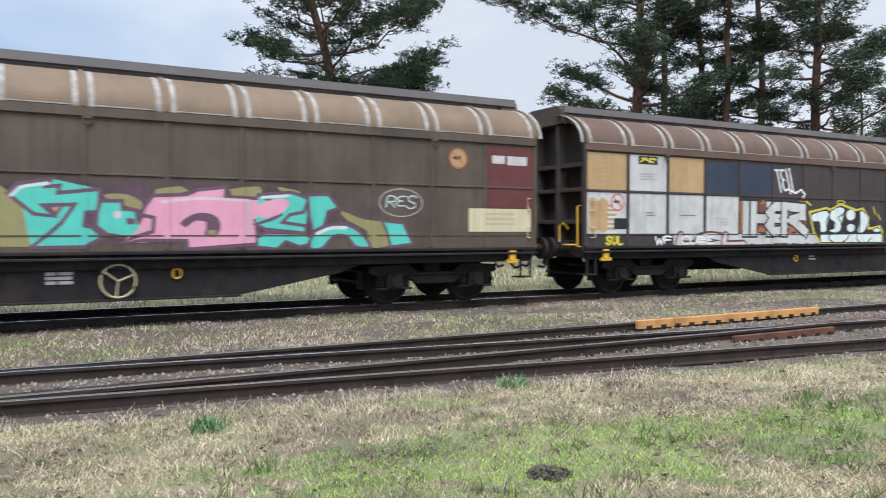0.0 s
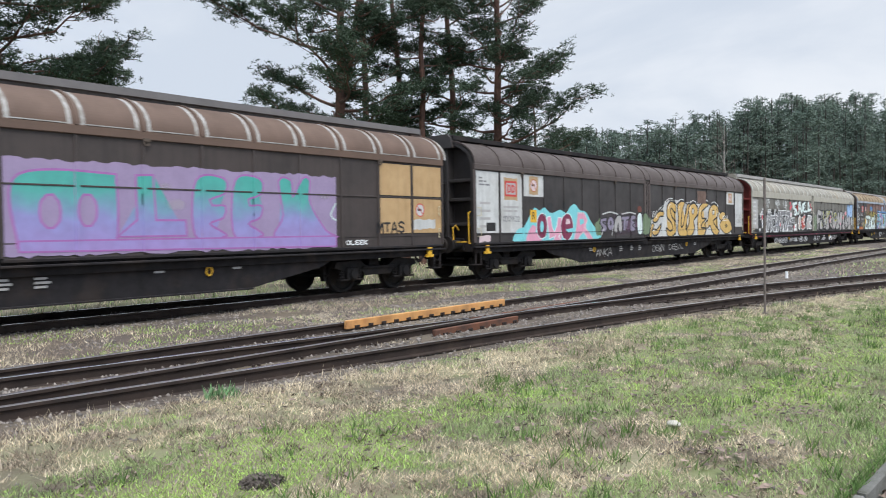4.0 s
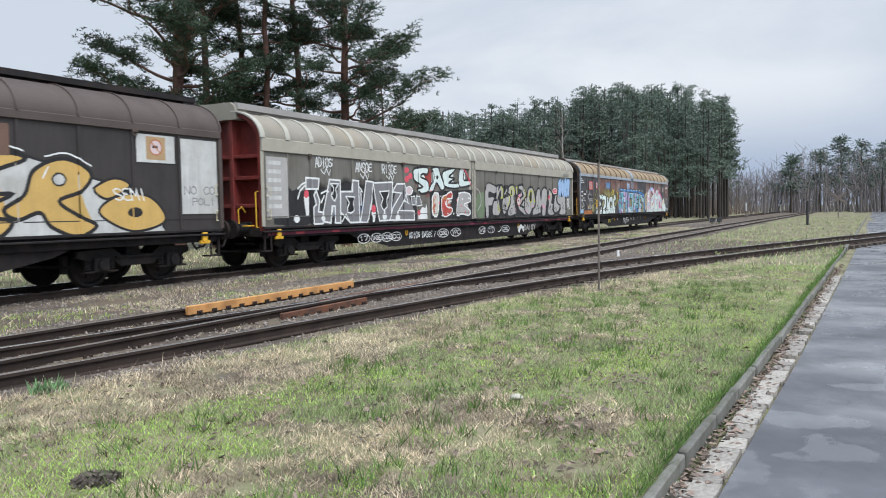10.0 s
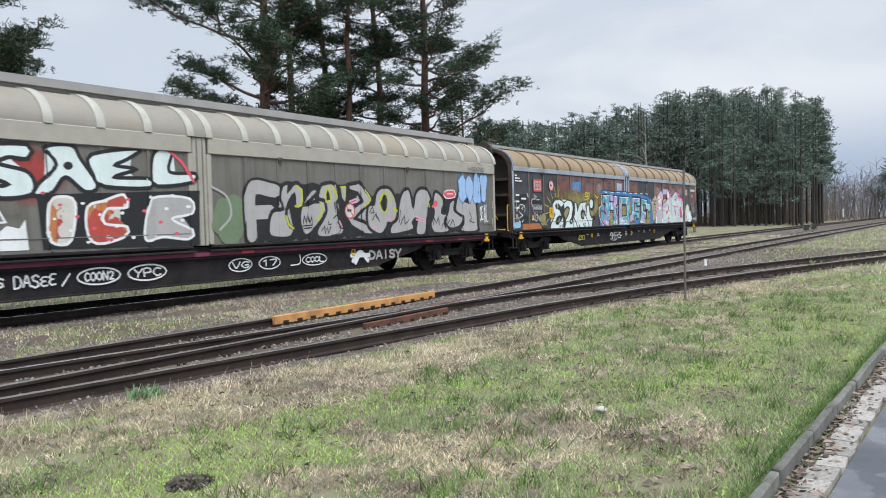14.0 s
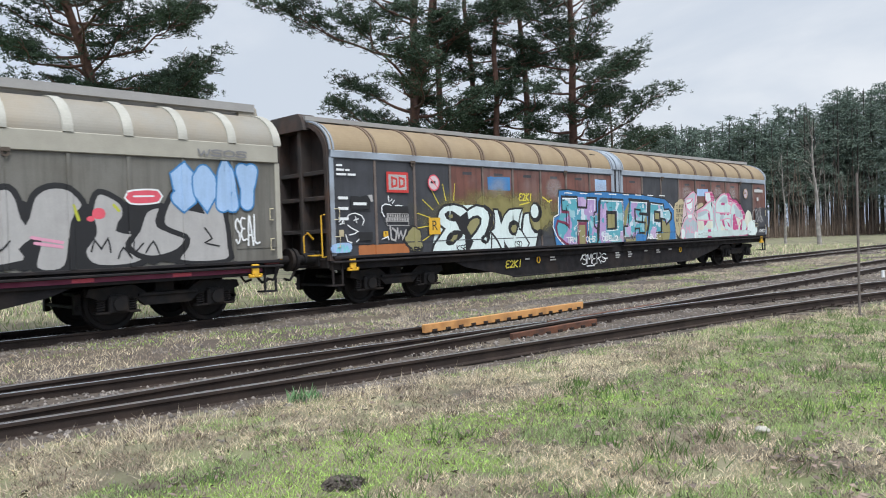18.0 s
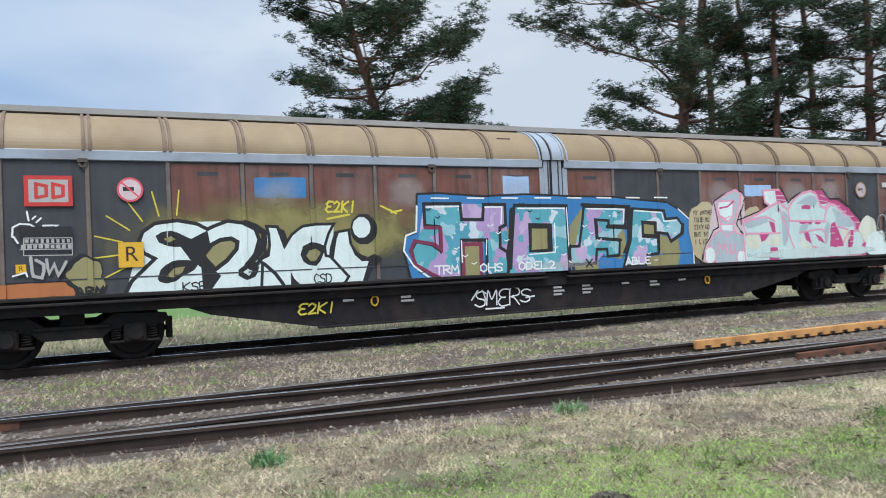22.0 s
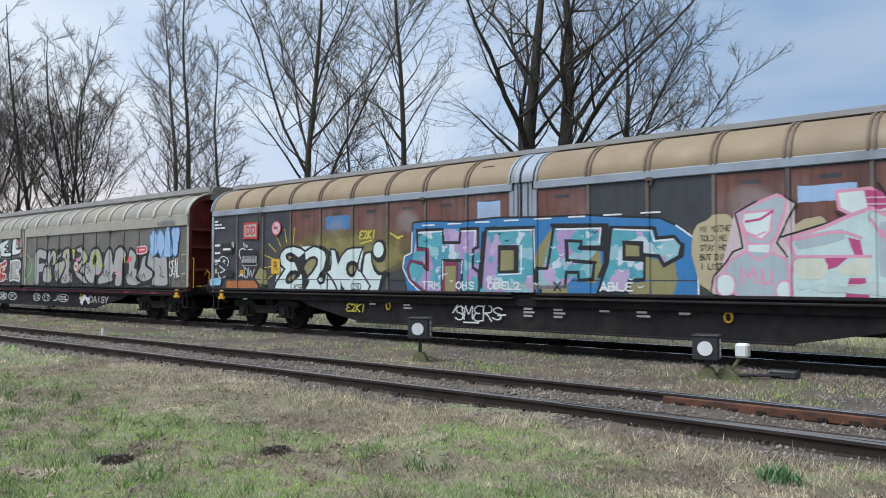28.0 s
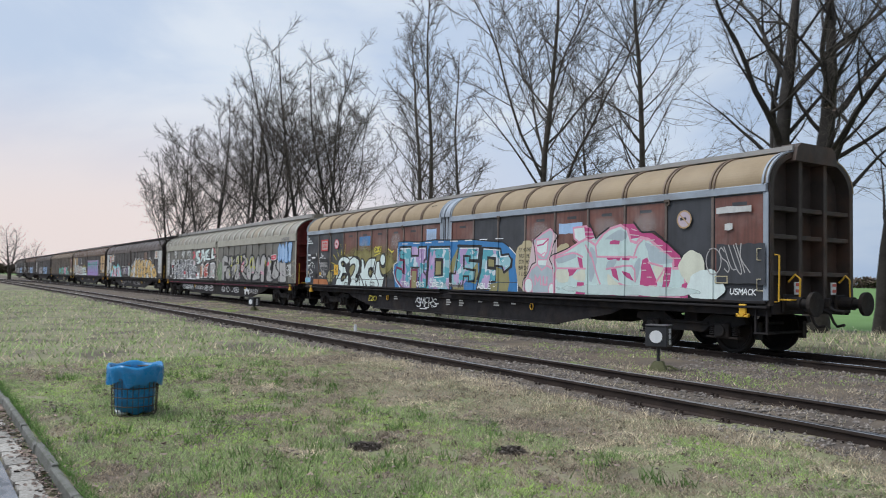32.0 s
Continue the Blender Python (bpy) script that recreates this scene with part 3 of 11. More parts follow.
class Wagon:
    """A sliding-wall wagon. Local x runs along the wall from its low end, y from the track's centre, z from the rails."""

    def __init__(self, label, x0, length, paint, roof, band, end=None, hoop="thin", mid_rail=False, grid=9, band_z=(3.15, 3.31), gap=0.46, sill=None, top=None, detail=True, cap=None, crest=0.12, split=None, rib=None, hoop_paint=None):
        self.x0, self.length, self.rib_proud = x0, length, 0.026
        self.body = root = thing("freight_wagon", label, "freight wagon", (x0, FAR, 0), group="wagons of the train")
        half = (length - gap) / 2
        self.edges = [half * k / grid for k in range(grid + 1)] + [half + gap + half * k / grid for k in range(grid + 1)]
        if split:
            a, b, c, d = split
            half, gap = b, c - b
            self.edges = [a + (b - a) * k / grid for k in range(grid + 1)] + [c + (d - c) * k / grid for k in range(grid + 1)]
        end = end or paint
        z0, z1 = 1.08, band_z[0]
        self.ribs = []
        lift = band_z[1] - 3.31
        for h in (0, 1):
            e = self.edges[h * (grid + 1):(h + 1) * (grid + 1)]
            for a, b in zip(e, e[1:]):
                part("wall_panel", boxes((a + 0.004, b - 0.004, SIDE, SIDE + 0.04, z0, z1)), paint, root)
                part("roof_panel", arc_strip(bmesh.new(), a, b - 0.002, z_shift=lift), roof, root, smooth=False)
                for s in (0.30, 0.70):
                    part("roof_seam", arc_strip(bmesh.new(), a + (b - a) * s - 0.004, a + (b - a) * s + 0.004, 0.028, 0.008, 2, 20, lift), roof, root) if hoop == "seamed" else None
            for x in e:
                if x in (e[0], e[-1]) and hoop != "white":
                    w = 0.055
                else:
                    w = 0.032
                self.ribs.append((x, w))
                part("rib", boxes((x - w, x + w, SIDE - self.rib_proud, SIDE + 0.002, z0 + 0.02, z1 - 0.002), bevel=0.006), (band if (x in (e[0], e[-1]) and not mid_rail) else rib or paint), root)
                if hoop == "double":
                    for s in (-0.045, 0.045):
                        part("roof_hoop", arc_strip(bmesh.new(), x + s - 0.022, x + s + 0.022, 0.026, 0.03, z_shift=lift), (band if x in (e[0], e[-1]) else hoop_paint or roof), root)
                elif hoop == "broad":
                    part("roof_hoop", arc_strip(bmesh.new(), x - 0.085, x + 0.085, 0.026, 0.035, 0, 20, lift), M["hoop_pale"], root)
                elif hoop == "white":
                    part("roof_hoop", arc_strip(bmesh.new(), x - 0.03, x + 0.03, 0.026, 0.03, z_shift=lift), roof, root)
                    for s in (-1, 1):
                        part("white_stripe", arc_strip(bmesh.new(), x + s * 0.115 - 0.04, x + s * 0.115 + 0.04, 0.029, 0.004, 0, 20, lift), M["stripe"], root)
                else:
                    part("roof_hoop", arc_strip(bmesh.new(), x - 0.022, x + 0.022, 0.026, 0.03, z_shift=lift), roof, root)
            part("band_rail", boxes((e[0] - 0.02, e[-1] + 0.02, SIDE - 0.045, SIDE + 0.03, band_z[0], band_z[1]), bevel=0.012), band, root)
            if hoop == "white":
                for a, b in zip(e, e[1:]):
                    part("white_stripe", boxes((a + 0.16, b - 0.16, SIDE - 0.049, SIDE, band_z[1] + 0.002, band_z[1] + 0.022)), M["stripe"], root)
            part("wall_foot", boxes((e[0], e[-1], SIDE - 0.035, SIDE + 0.03, 1.03, 1.09), bevel=0.01), M["under"], root)
            part("skirt_line", boxes((e[0] + 0.02, e[-1] - 0.02, SIDE - 0.012, SIDE, 1.325, 1.345)), paint, root)
            if mid_rail:
                for a, b in zip(e, e[1:]):
                    part("mid_rail", boxes((a + 0.04, b - 0.04, SIDE - 0.022, SIDE, 2.27, 2.30), bevel=0.004), paint, root)
            part("sliding_wall_rail", boxes((e[0] - 0.05, e[-1] + 0.05, SIDE - 0.07, SIDE + 0.05, 0.945, 0.99), bevel=0.01), M["under"], root)
        # between the two sliding walls
        a, b = half, half + gap
        self.ribs.append((half + gap / 2, gap / 2 - 0.05))
        if hoop == "double":
            part("centre_pillar", boxes((a + 0.06, b - 0.06, SIDE + 0.0, SIDE + 0.04, 1.08, band_z[1]), bevel=0.01), M["under"], root)
            part("centre_hoop", arc_strip(bmesh.new(), a, b, 0.0, 0.02, z_shift=lift), M["under"], root)
            for c, d in ((a + 0.06, a + 0.20), (a + 0.26, b - 0.07)):
                part("centre_band", boxes((c, d, SIDE - 0.014, SIDE + 0.03, 1.08, band_z[1]), bevel=0.008), band, root)
                part("centre_band", arc_strip(bmesh.new(), c, d, 0.015, 0.03, z_shift=lift), band, root)
        else:
            part("centre_pillar", boxes((a + 0.06, b - 0.06, SIDE - 0.012, SIDE + 0.04, 1.08, band_z[1]), bevel=0.01), band, root)
            part("centre_hoop", arc_strip(bmesh.new(), a, b, 0.0, 0.045, z_shift=lift), roof, root)
        for s in (a + 0.16, b - 0.16):
            part("centre_seam", boxes((s - 0.012, s + 0.012, SIDE - 0.03, SIDE, 1.08, band_z[1]), bevel=0.004), paint, root)
        # far wall and far roof, ridge, floor
        part("far_wall", boxes((0, length, 1.38, 1.42, 1.0, band_z[1])), paint, root)
        bm = arc_strip(bmesh.new(), 0, length, z_shift=lift)
        for v in bm.verts:
            v.co.y = -v.co.y
        bmesh.ops.reverse_faces(bm, faces=bm.faces[:])
        part("far_roof", bm, roof, root)
        part("ridge", prism(bmesh.new(), [(y * s, z + lift) for s, seq in ((-1, 1), (1, -1)) for y, z in ((0.56, 3.92), (0.60, 3.96 + crest * 0.5), (0.70, 3.975 + crest * 0.5), (0.70, 4.035 + crest), (0.2, 4.06 + crest))[::seq]], 0.0, length), top or M["under"], root)
        part("floor_frame", boxes((0.05, length - 0.05, -1.36, 1.36, 0.98, 1.06), (0.05, length - 0.05, -1.36, -1.28, 0.80, 0.98), (0.05, length - 0.05, 1.28, 1.36, 0.80, 0.98), bevel=0.008), M["under"], root)
        g = length
        belly = [(3.7, 0.85), (4.2, 0.66), (6.0, 0.33), (g - 6.0, 0.33), (g - 4.2, 0.66), (g - 3.7, 0.85)]
        bm = prism(bmesh.new(), belly, -1.30, -1.26, "y")
        prism(bm, belly, 1.26, 1.30, "y")
        part("side_sill", bm, sill or M["under"], root)
        part("sill_flange", boxes((6.0, g - 6.0, -1.36, -1.26, 0.30, 0.335), bevel=0.006), M["under"], root)
        for x in np.arange(5.2, g - 5, 2.3):
            part("brake_gear", boxes((x, x + 0.5, -0.8, 0.8, 0.45, 0.80), bevel=0.04), M["bogie"], root)
        self.sets = bogie(root, 2.15) + bogie(root, g - 2.15)
        end_frame(root, end, 0.0, -1, cap, lift, crest * 0.6)
        end_frame(root, end, g, 1, cap, lift, crest * 0.6)
        if detail:
            for x in (self.edges[2] - 0.06, self.edges[7] - 0.06, self.edges[grid + 3] + 0.05, self.edges[grid + 8] + 0.05):
                put("lifting_lug", "lug", lug, band, root, pose(x, SIDE - 0.05, band_z[0] - 0.03))
            for x in (7.05, g - 7.05):
                put("rope_ring", "rope_ring", ring_mesh, M["yellow"], root, pose(x, -1.33, 0.72), "small yellow rope ring")
            for x in (0.56, g - 0.56):
                put("jacking_bracket", "jack_point", jack_point, M["yellow"], root, pose(x, SIDE - 0.02, 0.82), "yellow jacking bracket")
            for x, s in ((0.10, 1), (g - 0.10, -1)):
                for z in (1.28, 1.86):
                    part("wall_handle", tube(bmesh.new(), [(x + s * 0.02, SIDE - 0.02, z), (x + s * 0.12, SIDE - 0.07, z), (x + s * 0.12, SIDE - 0.07, z + 0.22), (x + s * 0.02, SIDE - 0.02, z + 0.22)], 0.012, 5), M["offwhite"], root)
        self.layer, self.eave = 0, band_z[0]

    # --- paint and boards on the near wall ---
    def depth(self, x):
        return self.rib_proud if any(abs(x - r) <= w + 0.006 for r, w in self.ribs) else 0.0

    def sheet(self, name, bm, material, label="", plane=None):
        """Lay flat faces drawn in (x, z) on the wall, over its ribs, as a thin coat of paint."""
        self.layer += 1
        xs = [v.co.x for v in bm.verts]
        if not xs:
            bm.free()
            return None
        lo, hi = min(xs), max(xs)
        if plane is None:
            for z, up in ((1.092, -1), (self.eave - 0.004, 1)):
                bmesh.ops.bisect_plane(bm, geom=bm.verts[:] + bm.edges[:] + bm.faces[:], plane_co=(0, 0, z), plane_no=(0, 0, up), clear_outer=True)
            for r, w in self.ribs:
                if lo - 0.1 < r < hi + 0.1:
                    for c in (r - w - 0.016, r - w - 0.005, r + w + 0.005, r + w + 0.016):
                        bmesh.ops.bisect_plane(bm, geom=bm.verts[:] + bm.edges[:] + bm.faces[:], plane_co=(c, 0, 0), plane_no=(1, 0, 0))
        for v in bm.verts:
            base = plane if plane is not None else SIDE - self.depth(v.co.x)
            v.co.y = base - 0.002 - 0.0001 * self.layer + v.co.y
        return part(name, bm, material, self.body, label)

    def patch(self, x0, x1, z0, z1, material, name="painted_panel", label="", plane=None, rough=0.0):
        bm = bmesh.new()
        rng = random.Random(int(x0 * 100 + z0 * 10))
        k = 1 if not rough else max(2, int((x1 - x0) / 0.12))
        top = [bm.verts.new((x0 + (x1 - x0) * i / k, 0, z1 + rng.uniform(-rough, rough))) for i in range(k + 1)]
        bot = [bm.verts.new((x0 + (x1 - x0) * i / k, 0, z0 + rng.uniform(-rough, rough))) for i in range(k + 1)]
        for i in range(k):
            bm.faces.new((bot[i], bot[i + 1], top[i + 1], top[i]))
        return self.sheet(name, bm, material, label, plane)

    def blob(self, cx, cz, rx, rz, material, name="paint_patch", wob=0.15, seed=1, square=2.0):
        """A rounded patch of paint with an uneven edge."""
        rng = random.Random(seed)
        ph = [rng.uniform(0, 6.28) for _ in range(4)]
        bm = bmesh.new()
        vs = []
        for k in range(36):
            a = 2 * math.pi * k / 36
            q = (abs(math.cos(a)) ** square + abs(math.sin(a)) ** square) ** (-1 / square)
            r = q * (1 + wob * (0.5 * math.sin(2 * a + ph[0]) + 0.4 * math.sin(3 * a + ph[1]) + 0.3 * math.sin(5 * a + ph[2]) + 0.2 * math.sin(9 * a + ph[3])))
            vs.append(bm.verts.new((cx + rx * r * math.cos(a), 0, cz + rz * r * math.sin(a))))
        bm.faces.new(vs)
        bmesh.ops.triangulate(bm, faces=bm.faces[:])
        return self.sheet(name, bm, material)

    def shape(self, name, pts, material, rim=None, rim_width=0.05, curved=False):
        """A filled field of paint inside a closed outline, with a sprayed contour round it."""
        pts = closed_curve(pts, 0.08) if curved else list(pts)
        bm = bmesh.new()
        bm.faces.new([bm.verts.new((x, 0, z)) for x, z in pts])
        bmesh.ops.triangulate(bm, faces=bm.faces[:], ngon_method="EAR_CLIP")
        bmesh.ops.recalc_face_normals(bm, faces=bm.faces[:])
        ob = self.sheet(name, bm, material)
        if rim:
            self.strokes(name + "_rim", [pts + [pts[0]]], rim_width, rim, False, False)
        return ob

    def strokes(self, name, lines, width, material, round_ends=True, curved=True, plane=None, step=0.09, label=""):
        """Broad brush strokes along lines of (x, z)."""
        bm = bmesh.new()
        for n, line in enumerate(lines):
            pts = smooth_curve(line, step) if curved and len(line) > 2 else line
            stroke(bm, pts, width, round_ends, -0.000094 * n)
        ob = self.sheet(name, bm, material, label, plane)
        self.layer += 0.94 * (len(lines) - 1)
        return ob

    def word(self, text, x0, x1, z0, z1, fill, width=0.16, outline=None, border=0.05, light=None, slant=0.0, wobble=0.0, curved=True, squash=1.0, plane=None, seed=3, glyph_fill=None, overlap=1.0):
        """A painted word in fat drawn letters, each with a border and a highlight."""
        rng = random.Random(seed)
        cell = (x1 - x0) / len(text)
        for i, c in enumerate(text):
            if c == " ":
                continue
            a = x0 + cell * i + width * 0.55 / overlap
            b = x0 + cell * (i + 1) - width * 0.35 / overlap
            lo, hi = z0 + width / 2 + rng.uniform(-wobble, wobble), z1 - width / 2 + rng.uniform(-wobble, wobble)
            tilt = slant + rng.uniform(-wobble, wobble)
            lines = [[(a + (b - a) * u + (hi - lo) * v * tilt, lo + (hi - lo) * v) for u, v in line] for line in GLYPH.get(c, GLYPH["I"])]
            kw = dict(curved=curved, round_ends=curved, plane=plane, step=max(0.035, width * 0.35))
            if outline:
                self.strokes("graffiti_outline", lines, width + 2 * border, outline, **kw)
            self.strokes("graffiti_letter", lines, width, glyph_fill[i] if glyph_fill else fill, **kw)
            if light:
                self.strokes("graffiti_highlight", [[(x - width * 0.22, z + width * 0.24) for x, z in line[: max(2, len(line) // 2)]] for line in lines[:2]], width * 0.12, light, **kw)

    def bars(self, x0, z0, rows, material, widths, h=0.05, gap=0.05, plane=None):
        """Lettering too small to read, as plain bars."""
        for r in range(rows):
            x = x0
            for w in widths[r % len(widths)]:
                self.patch(x, x + w, z0 - r * (h + gap) - h, z0 - r * (h + gap), material, "lettering", plane=plane)
                x += w + 0.03

    def ring_sign(self, cx, cz, r, face, rim):
        """A round sign that forbids hump shunting."""
        bm = bmesh.new()
        bm.faces.new([bm.verts.new((cx + r * math.cos(k * math.pi / 12), 0, cz + r * math.sin(k * math.pi / 12))) for k in range(24)])
        self.sheet("shunting_sign", bm, face, "round pale shunting sign with a struck-through symbol")
        pts = [(cx + r * 0.93 * math.cos(k * math.pi / 12), cz + r * 0.93 * math.sin(k * math.pi / 12)) for k in range(25)]
        self.strokes("sign_rim", [pts], r * 0.16, rim, False, False)
        self.patch(cx - r * 0.55, cx + r * 0.3, cz - r * 0.10, cz + r * 0.22, M["black"], "sign_symbol")
        self.strokes("sign_stroke", [[(cx - r * 0.65, cz + r * 0.6), (cx + r * 0.65, cz - r * 0.6)]], r * 0.14, rim, False, False)


def stroke(bm, pts, width, round_ends=True, y=0.0):
    n, h = len(pts), width / 2
    left, right = [], []
    pts = [Vector((a, b)) for a, b in pts]
    if not round_ends:
        pts[0] = pts[0] + (pts[0] - pts[1]).normalized() * h
        pts[-1] = pts[-1] + (pts[-1] - pts[-2]).normalized() * h
    for i, q in enumerate(pts):
        d0 = (q - pts[i - 1]).normalized() if i else (pts[1] - q).normalized()
        d1 = (pts[i + 1] - q).normalized() if i < n - 1 else d0
        m = d0 + d1
        m = m.normalized() if m.length > 1e-4 else d0
        k = h / max(0.45, m.dot(d0))
        nrm = Vector((-m.y, m.x)) * k
        up = y - 0.00007 * i / n
        left.append(bm.verts.new((q.x + nrm.x, up, q.y + nrm.y)))
        right.append(bm.verts.new((q.x - nrm.x, up, q.y - nrm.y)))
    for i in range(n - 1):
        bm.faces.new((right[i], right[i + 1], left[i + 1], left[i]))
    if round_ends:
        for e, q, d in ((0, pts[0], (pts[0] - pts[1]).normalized()), (n - 1, pts[-1], (pts[-1] - pts[-2]).normalized())):
            a0 = math.atan2(d.y, d.x)
            fan = [bm.verts.new((q.x + h * math.cos(a0 + t), y - 0.00008 if e else y + 0.000015, q.y + h * math.sin(a0 + t))) for t in [-1.571 + 0.449 * k for k in range(8)]]
            bm.faces.new(fan)


GLYPH = {}


def glyph(c, *lines):
    GLYPH[c] = lines


glyph("A", ((0, 0), (0.5, 1), (1, 0)), ((0.2, 0.35), (0.8, 0.35)))
glyph("B", ((0, 0), (0, 1), (0.7, 0.95), (0.75, 0.58), (0.1, 0.52)), ((0.1, 0.52), (0.9, 0.45), (0.9, 0.05), (0, 0)))
glyph("C", ((1, 0.85), (0.5, 1), (0.05, 0.5), (0.5, 0), (1, 0.15)))
glyph("D", ((0, 0), (0, 1), (0.7, 0.9), (0.95, 0.5), (0.7, 0.1), (0, 0)))
glyph("E", ((1, 0.98), (0.4, 1), (0.05, 0.75), (0.3, 0.53), (0.7, 0.52)), ((0.3, 0.53), (0.0, 0.25), (0.35, 0.0), (1, 0.05)))
glyph("F", ((0.05, 0), (0.1, 1), (1, 1)), ((0.1, 0.5), (0.8, 0.52)))
glyph("G", ((1, 0.85), (0.5, 1), (0.05, 0.5), (0.5, 0), (0.95, 0.1), (0.95, 0.45), (0.55, 0.45)))
glyph("H", ((0.05, 0), (0.05, 1)), ((0.95, 0), (0.95, 1)), ((0.05, 0.5), (0.95, 0.5)))
glyph("I", ((0.5, 0), (0.5, 1)))
glyph("J", ((0.95, 1), (0.9, 0.2), (0.5, 0), (0.05, 0.2)))
glyph("K", ((0.05, 0), (0.05, 1)), ((1, 1), (0.15, 0.5), (1, 0)))
glyph("L", ((0.05, 1), (0.05, 0.05), (1, 0.02)))
glyph("M", ((0, 0), (0.1, 1), (0.5, 0.4), (0.9, 1), (1, 0)))
glyph("N", ((0, 0), (0.05, 1), (0.9, 0.05), (0.98, 1)))
glyph("O", ((0.5, 1), (0.05, 0.75), (0.05, 0.25), (0.5, 0), (0.95, 0.25), (0.95, 0.75), (0.5, 1)))
glyph("0", ((0.05, 1), (0.05, 0), (0.95, 0), (0.95, 1), (0.05, 1)))
glyph("P", ((0.05, 0), (0.05, 1), (0.85, 0.95), (0.9, 0.55), (0.1, 0.45)))
glyph("R", ((0.05, 0), (0.05, 1), (0.85, 0.95), (0.9, 0.6), (0.15, 0.5), (0.5, 0.4), (1, 0)))
glyph("S", ((1, 0.85), (0.6, 1), (0.08, 0.85), (0.2, 0.58), (0.85, 0.42), (0.92, 0.12), (0.45, 0), (0, 0.15)))
glyph("T", ((0.5, 0), (0.5, 1)), ((0, 1), (1, 1)))
glyph("U", ((0.05, 1), (0.05, 0.25), (0.5, 0), (0.95, 0.25), (0.95, 1)))
glyph("V", ((0, 1), (0.5, 0), (1, 1)))
glyph("W", ((0, 1), (0.25, 0), (0.5, 0.7), (0.75, 0), (1, 1)))
glyph("X", ((0, 0), (1, 1)), ((0, 1), (1, 0)))
glyph("Y", ((0, 1), (0.5, 0.5), (1, 1)), ((0.5, 0.5), (0.4, 0)))
glyph("Z", ((0, 0.8), (0.4, 1), (0.85, 0.8), (0.7, 0.45), (0.1, 0.02)), ((0.1, 0.02), (1, 0.05)))
glyph("1", ((0.2, 0.8), (0.5, 1), (0.5, 0)))
glyph("7", ((0, 1), (0.9, 1), (0.35, 0)))
glyph("e", ((0.1, 0.45), (0.9, 0.5), (0.8, 0.9), (0.4, 1), (0.05, 0.55), (0.3, 0.05), (0.95, 0.15)))
def ramp_mat(name, stops, mode, scale=3.0, rough=0.6, z0=0.0, z1=1.0):
    """Paint in several colours: mode cells: blotches; mode up: a fade along the height."""
    m = bpy.data.materials.new(name)
    m.use_nodes = True
    nt = m.node_tree
    n, link = nt.nodes.new, nt.links.new
    p = nt.nodes["Principled BSDF"]
    p.inputs["Roughness"].default_value = rough
    co = n("ShaderNodeTexCoord")
    r = n("ShaderNodeValToRGB")
    if mode == "cells":
        warp = n("ShaderNodeTexNoise")
        warp.inputs["Scale"].default_value = 4.0
        link(co.outputs["Object"], warp.inputs["Vector"])
        mx = n("ShaderNodeMix")
        mx.data_type, mx.blend_type = "RGBA", "ADD"
        mx.inputs[0].default_value = 0.35
        link(co.outputs["Object"], mx.inputs[6])
        link(warp.outputs["Color"], mx.inputs[7])
        t = n("ShaderNodeTexVoronoi")
        t.inputs["Scale"].default_value = scale
        link(mx.outputs[2], t.inputs["Vector"])
        sep = n("ShaderNodeSeparateColor")
        link(t.outputs["Color"], sep.inputs[0])
        link(sep.outputs[0], r.inputs[0])
        r.color_ramp.interpolation = "CONSTANT"
    else:
        sep, mr = n("ShaderNodeSeparateXYZ"), n("ShaderNodeMapRange")
        link(co.outputs["Object"], sep.inputs[0])
        link(sep.outputs["Z"], mr.inputs[0])
        mr.inputs[1].default_value, mr.inputs[2].default_value = z0, z1
        wob, add = n("ShaderNodeTexNoise"), n("ShaderNodeMath")
        wob.inputs["Scale"].default_value = 2.5
        link(co.outputs["Object"], wob.inputs["Vector"])
        add.operation = "MULTIPLY_ADD"
        add.inputs[1].default_value = 0.4
        link(wob.outputs["Fac"], add.inputs[0])
        link(mr.outputs[0], add.inputs[2])
        sub = n("ShaderNodeMath")
        sub.operation, sub.inputs[1].default_value = "SUBTRACT", 0.2
        link(add.outputs[0], sub.inputs[0])
        link(sub.outputs[0], r.inputs[0])
    els = r.color_ramp.elements
    for k, (pos, c) in enumerate(stops):
        e = els[k] if k < 2 else els.new(pos)
        e.position, e.color = pos, (*c, 1)
    grime, dark = n("ShaderNodeTexNoise"), n("ShaderNodeMix")
    grime.inputs["Scale"].default_value, grime.inputs["Detail"].default_value = 5.0, 6
    dark.data_type, dark.blend_type = "RGBA", "MULTIPLY"
    link(co.outputs["Object"], grime.inputs["Vector"])
    link(r.outputs[0], dark.inputs[6])
    dark.inputs[0].default_value = 0.35
    link(grime.outputs["Fac"], dark.inputs[7])
    link(dark.outputs[2], p.inputs["Base Color"])
    return m


